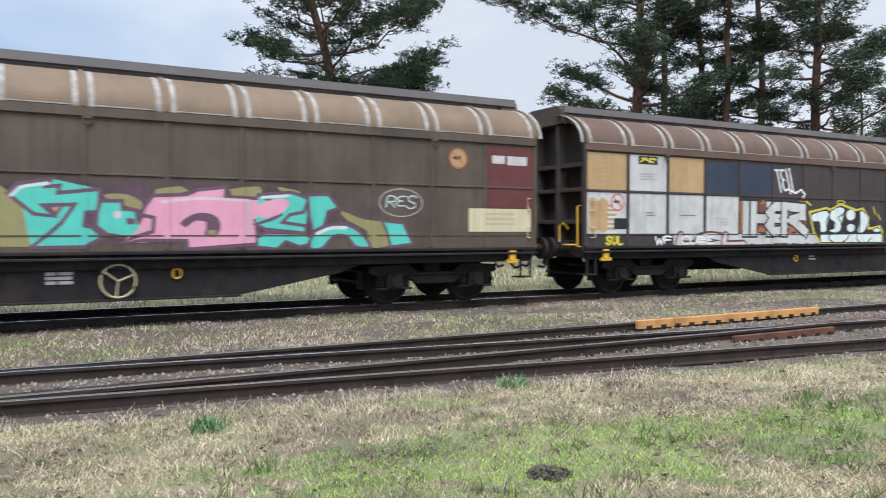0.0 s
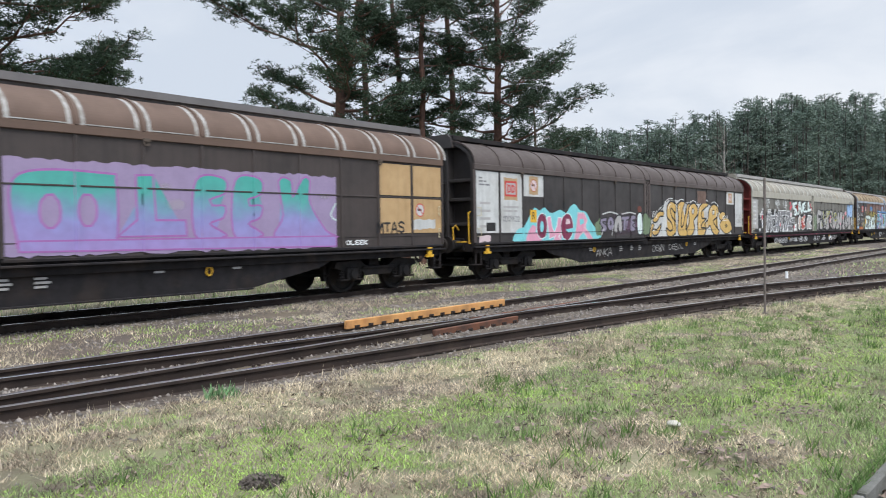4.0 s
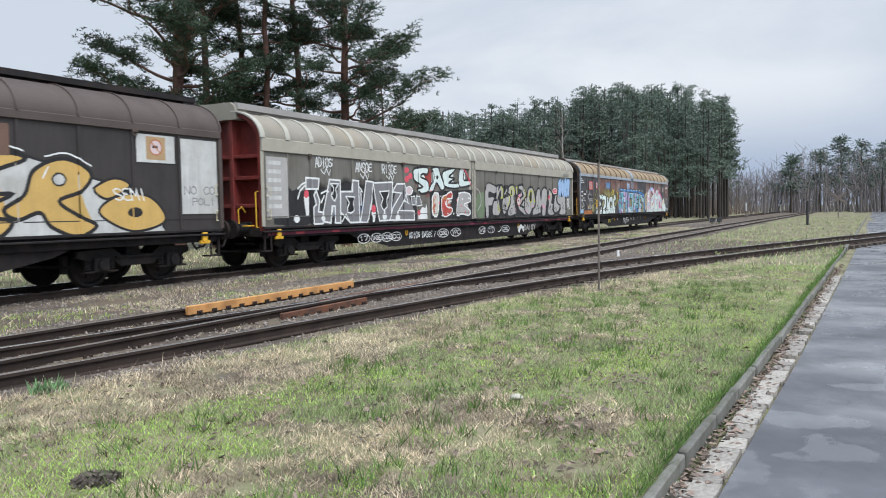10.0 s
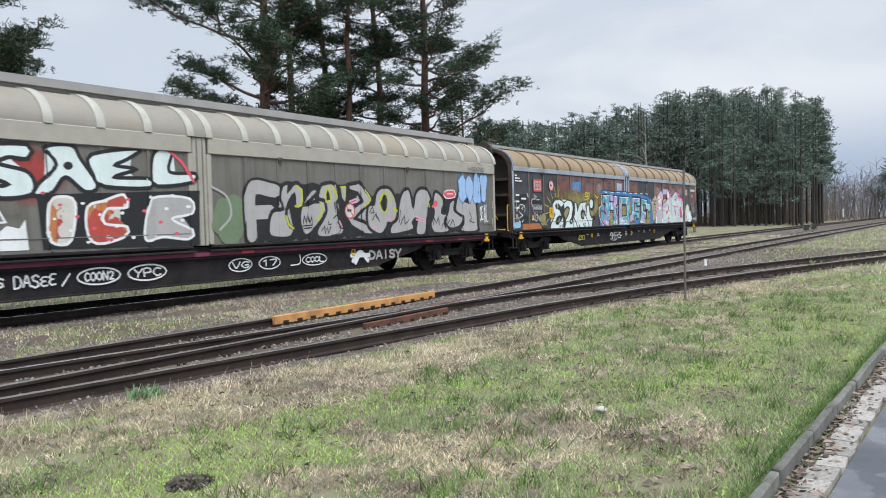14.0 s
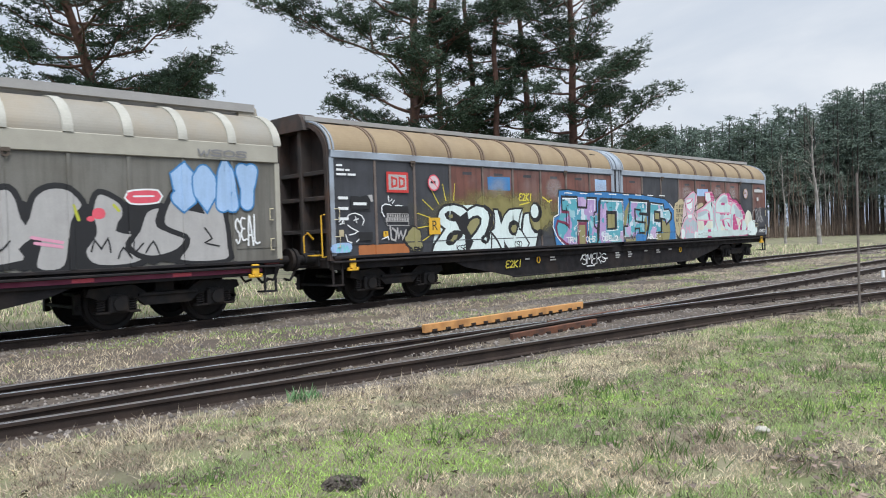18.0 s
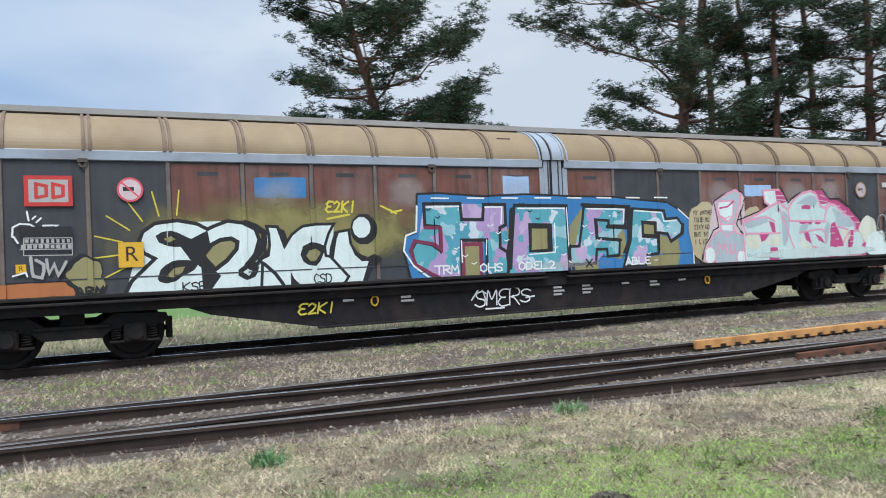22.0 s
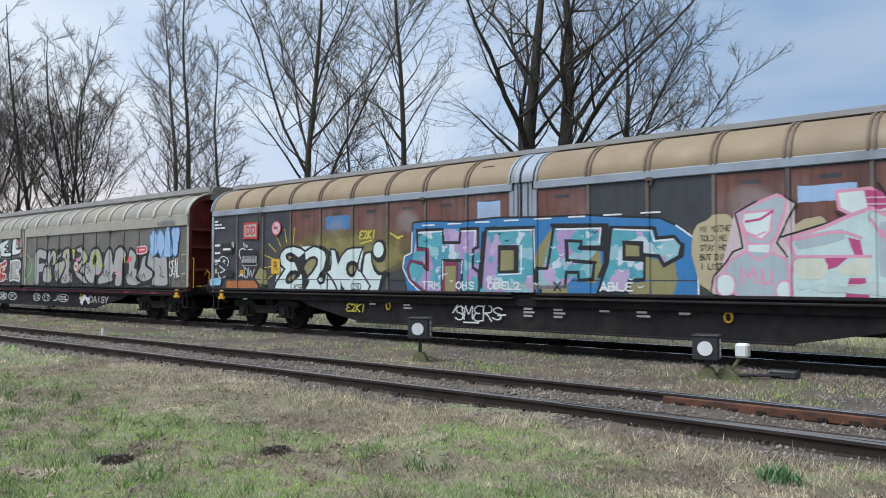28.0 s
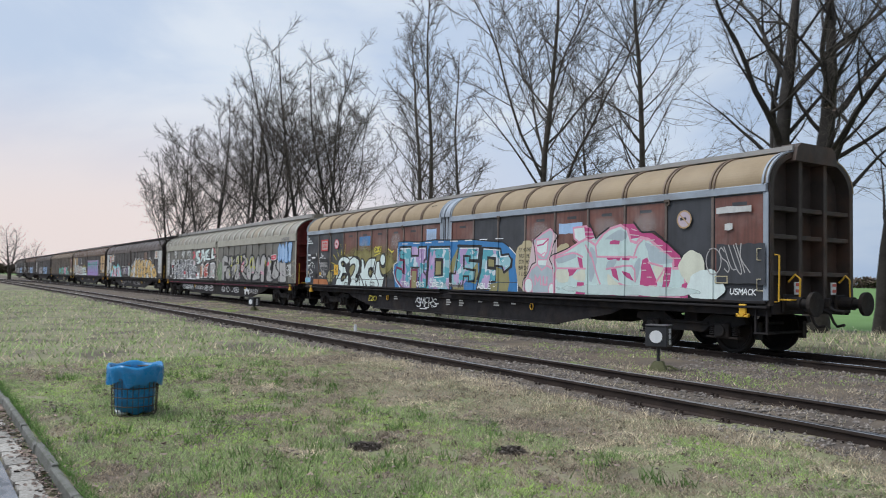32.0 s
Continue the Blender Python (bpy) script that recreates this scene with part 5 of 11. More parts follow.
def art_last_c(w):
    w.shape("figure_ground", ((14.71, 1.19), (14.73, 1.41), (14.96, 1.65), (15.1, 1.82), (15.27, 1.92), (15.15, 2.27), (15.11, 2.46), (15.49, 2.63), (15.79, 2.73), (16.06, 2.57), (15.92, 2.24), (15.87, 2.01), (16.03, 1.72), (16.04, 1.11), (14.78, 1.11)), C["palepink"], None, 0.05, False)
    w.shape("hood", ((15.12, 2.46), (15.5, 2.62), (15.79, 2.72), (15.94, 2.65), (15.91, 2.45), (15.76, 2.04), (15.62, 1.87), (15.32, 1.96), (15.19, 2.27)), C["greyblue"], C["pink"], 0.05, False)
    w.shape("pale_mask", ((15.26, 2.46), (15.73, 2.48), (15.68, 2.14), (15.55, 2), (15.3, 2.11), (15.23, 2.31)), C["pale"], C["pink"], 0.04, False)
    w.strokes("paint_line", (((15.3, 2.31), (15.53, 2.34), (15.72, 2.46)),), 0.04, C["magenta"], True, False)
    w.strokes("paint_line", (((15.32, 2.13), (15.46, 2.07), (15.6, 2.13)),), 0.03, C["pink"], True, False)
    w.shape("pale_collar", ((15.3, 1.94), (15.69, 1.94), (15.67, 1.79), (15.48, 1.68), (15.32, 1.82)), C["pale"], C["pink"], 0.03, False)
    w.shape("painted_coat", ((14.88, 1.41), (15.03, 1.67), (15.29, 1.82), (15.48, 1.67), (15.69, 1.79), (15.95, 1.67), (15.98, 1.09), (15.15, 1.07)), C["greyblue"], C["pink"], 0.04, False)
    w.shape("paint_dot", ((15.12, 1.26), (15.09, 1.15), (15, 1.08), (14.9, 1.08), (14.81, 1.15), (14.78, 1.26), (14.81, 1.38), (14.9, 1.45), (15.01, 1.45), (15.09, 1.38)), C["pale"], C["pink"], 0.03, True)
    w.shape("paint_dot", ((16.02, 1.19), (16, 1.09), (15.93, 1.03), (15.85, 1.03), (15.78, 1.09), (15.75, 1.19), (15.78, 1.28), (15.85, 1.34), (15.93, 1.34), (16, 1.28)), C["pale"], C["pink"], 0.03, True)
    w.strokes("paint_line", (((15.22, 1.29), (15.22, 1.52), (15.33, 1.39), (15.41, 1.53), (15.45, 1.3)),), 0.05, C["pink"], True, False)
    w.strokes("paint_line", (((15.55, 1.5), (15.54, 1.3), (15.69, 1.3), (15.69, 1.49)),), 0.05, C["pink"], True, False)
    w.strokes("paint_line", (((14.71, 1.17), (14.76, 1.41), (14.96, 1.64), (15.08, 1.82), (15.24, 1.88), (15.2, 2.14), (15.12, 2.46), (15.47, 2.64)),), 0.03, K, True, False)
    w.strokes("paint_line", (((15.9, 2.7), (16.08, 2.56), (15.92, 2.24), (15.78, 1.95), (15.94, 1.72)),), 0.03, K, True, False)
    w.strokes("paint_line", (((15.85, 2.04), (16.76, 2.3), (16.64, 2.4)),), 0.03, K, True, False)
    w.shape("mint_letter", ((16.66, 2.71), (17.13, 2.73), (17.33, 2.58), (17.45, 2.28), (17.12, 2.28), (16.87, 2.34), (16.7, 2.45)), C["pale"], C["pink"], 0.05, False)
    w.shape("magenta_depth", ((17.04, 2.71), (17.3, 2.67), (17.47, 2.27), (17.13, 2.27), (17.09, 2.44)), C["magenta"], None, 0.05, False)
    w.shape("magenta_depth", ((18.33, 2.72), (18.63, 2.71), (18.81, 2.52), (19.16, 2.48), (19.57, 2.25), (19.92, 1.98), (20, 1.82), (19.89, 1.74), (19.7, 1.78), (19.07, 1.95), (18.74, 2.14), (18.44, 2.38)), C["magenta"], None, 0.05, False)
    w.shape("mint_letter", ((15.95, 2.01), (16.45, 2.16), (16.87, 2.34), (17.13, 2.43), (17.43, 2.26), (17.55, 2.39), (17.7, 2.53), (17.89, 2.63), (18.24, 2.7), (18.45, 2.59), (18.55, 2.33), (18.72, 2.28), (18.84, 2.4), (19.08, 2.35), (19.47, 2.09), (19.75, 1.88), (19.76, 1.71), (20.06, 1.72), (20.08, 1.1), (16, 1.02), (15.98, 1.41), (16.05, 1.7)), C["mint"], C["pink"], 0.06, False)
    w.shape("magenta_depth", ((17.75, 2.01), (18.26, 1.97), (18.21, 1.89), (17.84, 1.91)), C["magenta"], None, 0.05, False)
    w.shape("magenta_depth", ((17.9, 2.34), (18.23, 2.41), (18.2, 2.26), (17.9, 2.27)), C["magenta"], None, 0.05, False)
    w.shape("magenta_depth", ((17.93, 1.75), (18.11, 1.7), (18.2, 1.42), (18, 1.53)), C["magenta"], None, 0.05, False)
    w.shape("magenta_depth", ((18.29, 1.66), (18.52, 1.6), (18.66, 1.42), (18.42, 1.51)), C["magenta"], None, 0.05, False)
    w.shape("magenta_depth", ((18.32, 1.99), (18.55, 2), (18.51, 1.89), (18.3, 1.9)), C["magenta"], None, 0.05, False)
    w.shape("magenta_depth", ((18.9, 1.9), (19.04, 1.95), (18.99, 1.68), (19.11, 1.52), (19.32, 1.42), (19.33, 1.09), (18.79, 1.08), (18.99, 1.24), (19.14, 1.35), (18.93, 1.54), (18.85, 1.72)), C["magenta"], None, 0.05, False)
    w.shape("magenta_depth", ((19.55, 1.73), (19.71, 1.73), (19.67, 1.42), (19.58, 1.23), (19.46, 1.32), (19.54, 1.51)), C["magenta"], None, 0.05, False)
    w.shape("magenta_depth", ((17.04, 1.38), (16.82, 1.38), (16.75, 1.04), (17.1, 1.05)), C["magenta"], None, 0.05, False)
    w.shape("magenta_depth", ((17.72, 1.34), (17.83, 1.06), (18.14, 1.07), (17.91, 1.29)), C["magenta"], None, 0.05, False)
    w.shape("magenta_depth", ((16.81, 2), (16.98, 1.95), (17.02, 1.69), (16.91, 1.69)), C["magenta"], None, 0.05, False)
    w.shape("magenta_depth", ((16.48, 1.72), (16.82, 1.7), (16.65, 1.55), (16.5, 1.51)), C["magenta"], None, 0.05, False)
    w.shape("magenta_depth", ((19.99, 1.38), (20.14, 1.42), (20.14, 1.1), (19.93, 1.1)), C["magenta"], None, 0.05, False)
    w.shape("inner_shade", ((17.74, 2.4), (18.22, 2.6), (18.45, 2.48), (18.32, 2.34), (17.9, 2.39)), C["greyblue"], None, 0.05, True)
    w.shape("inner_shade", ((17.25, 2.21), (17.48, 1.99), (17.38, 1.51), (17.24, 1.42)), C["greyblue"], None, 0.05, True)
    w.shape("inner_shade", ((18.98, 2.29), (19.57, 2.02), (19.73, 1.83), (19.16, 1.84), (19.05, 2.09)), C["greyblue"], None, 0.05, True)
    w.shape("inner_shade", ((16.1, 2.03), (16.76, 2.13), (16.78, 1.99), (16.12, 1.84)), C["greyblue"], None, 0.05, True)
    w.shape("inner_shade", ((17.84, 1.87), (18.12, 1.92), (18.02, 1.73), (17.8, 1.7)), C["greyblue"], None, 0.05, True)
    w.shape("inner_shade", ((18.66, 1.78), (18.84, 1.95), (18.8, 1.6), (18.69, 1.42)), C["greyblue"], None, 0.05, True)
    w.shape("inner_shade", ((16.05, 1.66), (16.48, 1.66), (16.48, 1.39), (16.11, 1.39)), C["cream"], None, 0.05, True)
    w.shape("inner_shade", ((16.65, 1.51), (16.92, 1.67), (17.1, 1.67), (17.12, 1.44), (16.86, 1.42)), C["cream"], None, 0.05, True)
    w.shape("inner_shade", ((19.21, 1.75), (19.54, 1.71), (19.44, 1.4), (19.3, 1.51)), C["cream"], None, 0.05, True)
    w.shape("inner_shade", ((17.84, 1.59), (18.11, 1.4), (18.48, 1.31), (18.29, 1.12), (17.91, 1.17)), C["cream"], None, 0.05, True)
    w.shape("inner_shade", ((19.14, 1.24), (19.38, 1.25), (19.39, 1.11), (19.12, 1.1)), C["cream"], None, 0.05, True)
    w.strokes("pink_stroke", (((15.96, 1.97), (16.66, 2.09), (16.99, 1.99)),), 0.045, C["pink"], True, True)
    w.strokes("pink_stroke", (((16.03, 1.72), (17.12, 1.71)),), 0.045, C["pink"], True, True)
    w.strokes("pink_stroke", (((17.27, 2.09), (17.51, 1.51), (17.76, 1.08)),), 0.045, C["pink"], True, True)
    w.strokes("pink_stroke", (((17.5, 1.99), (18.73, 1.96)),), 0.045, C["pink"], True, True)
    w.strokes("pink_stroke", (((18.63, 1.94), (18.76, 2.23), (18.91, 2.35)),), 0.045, C["pink"], True, True)
    w.strokes("pink_stroke", (((17.8, 1.7), (18.59, 1.76), (18.69, 1.42)),), 0.045, C["pink"], True, True)
    w.strokes("pink_stroke", (((19.07, 1.84), (19.47, 1.75)),), 0.045, C["pink"], True, True)
    w.strokes("pink_stroke", (((19.3, 1.42), (19.54, 1.71)),), 0.045, C["pink"], True, True)
    w.strokes("pink_stroke", (((17.13, 2.27), (17.27, 2)),), 0.045, C["pink"], True, True)
    w.strokes("pink_stroke", (((17.43, 2.26), (17.48, 1.99)),), 0.045, C["pink"], True, True)
    w.strokes("pink_stroke", (((18.2, 1.37), (18.72, 1.24)),), 0.045, C["pink"], True, True)
    w.strokes("pale_hatch", (((17.05, 2.59), (17.33, 2.58)),), 0.022, C["palepink"], True, False)
    w.strokes("pale_hatch", (((17.09, 2.49), (17.39, 2.48)),), 0.022, C["palepink"], True, False)
    w.strokes("pale_hatch", (((17.11, 2.39), (17.43, 2.38)),), 0.022, C["palepink"], True, False)
    w.strokes("pale_hatch", (((18.57, 2.6), (18.74, 2.55)),), 0.022, C["palepink"], True, False)
    w.strokes("pale_hatch", (((18.54, 2.47), (18.79, 2.44)),), 0.022, C["palepink"], True, False)
    w.strokes("pale_hatch", (((18.99, 2.32), (19.25, 2.33)),), 0.022, C["palepink"], True, False)
    w.strokes("pale_hatch", (((19.14, 2.21), (19.46, 2.2)),), 0.022, C["palepink"], True, False)
    w.strokes("pale_hatch", (((19.39, 2.08), (19.71, 2.07)),), 0.022, C["palepink"], True, False)
    w.strokes("pale_hatch", (((19.6, 1.93), (19.95, 1.92)),), 0.022, C["palepink"], True, False)
    w.strokes("pale_hatch", (((18.93, 1.82), (19, 1.82)),), 0.022, C["palepink"], True, False)
    w.strokes("pale_hatch", (((18.9, 1.67), (19.01, 1.67)),), 0.022, C["palepink"], True, False)
    w.strokes("pale_hatch", (((19.04, 1.52), (19.16, 1.52)),), 0.022, C["palepink"], True, False)
    w.strokes("pale_hatch", (((19.06, 1.21), (19.31, 1.21)),), 0.022, C["palepink"], True, False)
    w.strokes("pale_hatch", (((19.09, 1.33), (19.32, 1.33)),), 0.022, C["palepink"], True, False)
    w.strokes("pale_hatch", (((19.56, 1.59), (19.68, 1.59)),), 0.022, C["palepink"], True, False)
    w.strokes("pale_hatch", (((19.54, 1.45), (19.66, 1.45)),), 0.022, C["palepink"], True, False)
    w.strokes("pale_hatch", (((16.81, 1.28), (17.06, 1.28)),), 0.022, C["palepink"], True, False)
    w.strokes("pale_hatch", (((16.79, 1.16), (17.08, 1.16)),), 0.022, C["palepink"], True, False)
    w.strokes("paint_line", (((17.23, 2.8), (17.45, 2.42), (17.59, 2.52), (17.87, 2.66)),), 0.035, K, True, False)
    w.strokes("paint_line", (((18.64, 2.75), (18.88, 2.51), (19.24, 2.51), (19.71, 2.19), (20.05, 1.91)),), 0.035, K, True, False)


def art_last_d(w):
    w.strokes("chalk_tag", (((0.43, 1.88), (0.48, 1.95), (0.66, 1.99), (0.83, 1.94), (0.9, 1.84), (0.85, 1.73)),), 0.024, WL, True, True)
    w.strokes("chalk_tag", (((0.62, 1.84), (0.74, 1.87)),), 0.024, WL, True, True)
    w.strokes("chalk_tag", (((0.67, 1.91), (0.69, 1.79)),), 0.024, WL, True, True)
    w.strokes("chalk_tag", (((0.45, 1.74), (0.55, 1.67), (0.72, 1.6), (0.62, 1.55), (0.48, 1.53)),), 0.024, WL, True, True)
    w.strokes("chalk_tag", (((0.39, 1.54), (0.43, 1.4), (0.55, 1.36)),), 0.024, WL, True, True)
    w.strokes("chalk_tag", (((0.74, 1.43), (0.67, 1.38)),), 0.024, WL, True, True)
    w.strokes("chalk_tag", (((0.22, 1.81), (0.31, 1.88), (0.31, 1.77), (0.24, 1.76)),), 0.024, WL, True, True)
    w.strokes("chalk_tag", (((0.34, 1.86), (0.35, 1.77)),), 0.024, WL, True, True)
    w.strokes("chalk_tag", (((1.4, 2), (1.41, 2.14), (1.5, 2.19), (1.64, 2.18), (1.7, 2.13)),), 0.026, WL, True, True)
    w.strokes("chalk_tag", (((1.6, 2.37), (1.62, 2.24)),), 0.026, WL, True, True)
    w.strokes("chalk_tag", (((1.67, 2.26), (1.71, 2.3)),), 0.026, WL, True, True)
    w.strokes("chalk_tag", (((1.72, 2.21), (1.78, 2.27)),), 0.026, WL, True, True)
    w.strokes("chalk_tag", (((1.81, 2.16), (2, 2.16), (1.95, 2.13)),), 0.026, WL, True, True)
    w.strokes("chalk_tag", (((1.42, 2), (1.47, 1.91)),), 0.026, WL, True, True)
    w.strokes("chalk_tag", (((1.39, 1.42), (1.56, 1.47), (1.58, 1.41)),), 0.026, WL, True, True)
    w.shape("black_patch", ((1.5, 2.15), (2.19, 2.14), (2.2, 1.97), (1.49, 1.98)), K, None, 0.05, False)
    w.strokes("label_frame", (((1.55, 1.98), (2.19, 1.97)),), 0.014, C["silver"], True, False)
    w.strokes("label_frame", (((1.55, 1.89), (2.19, 1.88)),), 0.014, C["silver"], True, False)
    w.strokes("label_frame", (((1.5, 1.81), (2.19, 1.8)),), 0.014, C["silver"], True, False)
    w.strokes("label_frame", (((1.54, 1.72), (2.19, 1.71)),), 0.014, C["silver"], True, False)
    w.strokes("label_frame", (((1.55, 1.98), (1.54, 1.72)),), 0.014, C["silver"], True, False)
    w.strokes("label_frame", (((2.19, 1.97), (2.19, 1.71)),), 0.014, C["silver"], True, False)
    w.shape("lettering", ((1.56, 1.96), (1.61, 1.96), (1.61, 1.91), (1.56, 1.91)), C["silver"], None, 0.05, False)
    w.shape("lettering", ((1.51, 1.88), (1.57, 1.88), (1.57, 1.82), (1.51, 1.82)), C["silver"], None, 0.05, False)
    w.shape("lettering", ((1.63, 1.96), (1.68, 1.96), (1.67, 1.91), (1.63, 1.91)), C["silver"], None, 0.05, False)
    w.shape("lettering", ((1.59, 1.88), (1.65, 1.88), (1.65, 1.82), (1.59, 1.82)), C["silver"], None, 0.05, False)
    w.shape("lettering", ((1.7, 1.96), (1.74, 1.96), (1.74, 1.9), (1.7, 1.91)), C["silver"], None, 0.05, False)
    w.shape("lettering", ((1.67, 1.88), (1.72, 1.88), (1.72, 1.82), (1.67, 1.82)), C["silver"], None, 0.05, False)
    w.shape("lettering", ((1.77, 1.96), (1.81, 1.96), (1.81, 1.9), (1.77, 1.9)), C["silver"], None, 0.05, False)
    w.shape("lettering", ((1.74, 1.88), (1.8, 1.88), (1.8, 1.82), (1.74, 1.82)), C["silver"], None, 0.05, False)
    w.shape("lettering", ((1.84, 1.96), (1.88, 1.96), (1.88, 1.9), (1.84, 1.9)), C["silver"], None, 0.05, False)
    w.shape("lettering", ((1.82, 1.88), (1.88, 1.88), (1.88, 1.82), (1.82, 1.82)), C["silver"], None, 0.05, False)
    w.shape("lettering", ((1.91, 1.96), (1.95, 1.96), (1.95, 1.9), (1.91, 1.9)), C["silver"], None, 0.05, False)
    w.shape("lettering", ((1.9, 1.87), (1.95, 1.87), (1.95, 1.82), (1.9, 1.82)), C["silver"], None, 0.05, False)
    w.shape("lettering", ((1.98, 1.96), (2.02, 1.95), (2.02, 1.9), (1.98, 1.9)), C["silver"], None, 0.05, False)
    w.shape("lettering", ((1.97, 1.87), (2.03, 1.87), (2.03, 1.81), (1.97, 1.82)), C["silver"], None, 0.05, False)
    w.shape("lettering", ((2.05, 1.95), (2.09, 1.95), (2.09, 1.9), (2.05, 1.9)), C["silver"], None, 0.05, False)
    w.shape("lettering", ((2.05, 1.87), (2.11, 1.87), (2.1, 1.81), (2.05, 1.81)), C["silver"], None, 0.05, False)
    w.shape("lettering", ((2.12, 1.95), (2.16, 1.95), (2.16, 1.9), (2.12, 1.9)), C["silver"], None, 0.05, False)
    w.shape("lettering", ((2.13, 1.87), (2.18, 1.87), (2.18, 1.81), (2.13, 1.81)), C["silver"], None, 0.05, False)
    w.strokes("chalk_tag", (((1.63, 1.69), (1.66, 1.41), (1.77, 1.38), (1.8, 1.58), (1.7, 1.65)),), 0.045, C["silver"], True, True)
    w.strokes("chalk_tag", (((1.84, 1.65), (1.87, 1.44), (1.94, 1.58), (1.99, 1.41), (2.1, 1.61)),), 0.04, C["silver"], True, True)
    w.shape("pale_blue_tag", ((0.02, 1.33), (0.3, 1.37), (0.53, 1.34), (0.51, 1.18), (0.3, 1.16), (0.02, 1.17)), C["skyblue"], None, 0.05, True)
    w.strokes("paint_line", (((0.13, 1.2), (0.17, 1.33), (0.21, 1.19), (0.27, 1.31)),), 0.04, C["turq"], True, True)
    w.strokes("paint_line", (((0.32, 1.31), (0.34, 1.19), (0.41, 1.29), (0.46, 1.18)),), 0.04, C["turq"], True, True)
    w.shape("paint_smear", ((1.02, 2.38), (1.14, 2.39), (1.16, 2.24), (1.11, 2.23), (1.09, 2.33)), C["silver"], None, 0.05, True)


def art_dark_a(w):
    w.shape("turquoise_cloud", ((2.05, 1.04), (2.1, 1.43), (2.5, 1.55), (2.87, 1.95), (3.1, 2.12), (3.38, 2.03), (3.65, 2.13), (4.06, 1.96), (4.6, 2.07), (4.97, 1.97), (5.27, 2.19), (5.57, 2.27), (5.89, 2.08), (6.31, 2.01), (6.65, 1.7), (6.95, 1.49), (7.27, 1.28), (7.21, 1.09), (4.56, 1.07)), C["turq"], None, 0.05, True)
    w.shape("graffiti_letter", ((2.54, 1), (2.63, 1.3), (2.79, 1.47), (2.96, 1.61), (3.18, 1.53), (3.13, 1.36), (3.52, 1.3), (3.47, 1.01)), C["pink"], C["turq"], 0.03, False)
    w.shape("paint_dot", ((3.82, 1.55), (3.74, 1.31), (3.58, 1.17), (3.38, 1.17), (3.23, 1.32), (3.19, 1.56), (3.25, 1.79), (3.41, 1.93), (3.61, 1.94), (3.76, 1.79)), C["maroon"], C["pale"], 0.03, True)
    w.shape("paint_dot", ((3.61, 1.53), (3.58, 1.42), (3.52, 1.36), (3.45, 1.36), (3.4, 1.43), (3.38, 1.53), (3.41, 1.63), (3.47, 1.7), (3.54, 1.7), (3.59, 1.63)), C["turq"], None, 0.05, True)
    w.shape("graffiti_letter", ((3.79, 1.83), (4.02, 1.86), (4.09, 1.55), (4.23, 1.35), (4.38, 1.52), (4.48, 1.83), (4.74, 1.8), (4.68, 1.36), (4.49, 1.2), (4.67, 1.09), (4.16, 1.07), (4.31, 1.23), (3.94, 1.14)), C["pink"], C["pale"], 0.03, False)
    w.shape("paint_dot", ((5.44, 1.51), (5.35, 1.24), (5.14, 1.09), (4.89, 1.09), (4.7, 1.26), (4.63, 1.52), (4.72, 1.77), (4.92, 1.94), (5.17, 1.94), (5.37, 1.78)), C["maroon"], C["pale"], 0.03, True)
    w.shape("letter_gap", ((4.94, 1.59), (5.25, 1.62), (5.18, 1.78), (5, 1.78)), C["palepink"], None, 0.05, False)
    w.shape("letter_gap", ((4.95, 1.43), (5.46, 1.48), (5.45, 1.34), (5.14, 1.32)), C["turq"], None, 0.05, False)
    w.shape("graffiti_letter", ((5.76, 1.98), (6.18, 1.98), (6.41, 1.73), (6.2, 1.5), (6.54, 1.3), (6.84, 1.04), (6.47, 1.07), (6.13, 1.35), (5.9, 1.22), (5.64, 1.03), (5.48, 1.05), (5.66, 1.51)), C["pink"], C["palepink"], 0.04, False)
    w.shape("letter_gap", ((5.88, 1.76), (6.09, 1.79), (6.12, 1.64), (5.91, 1.56)), C["turq"], None, 0.05, False)


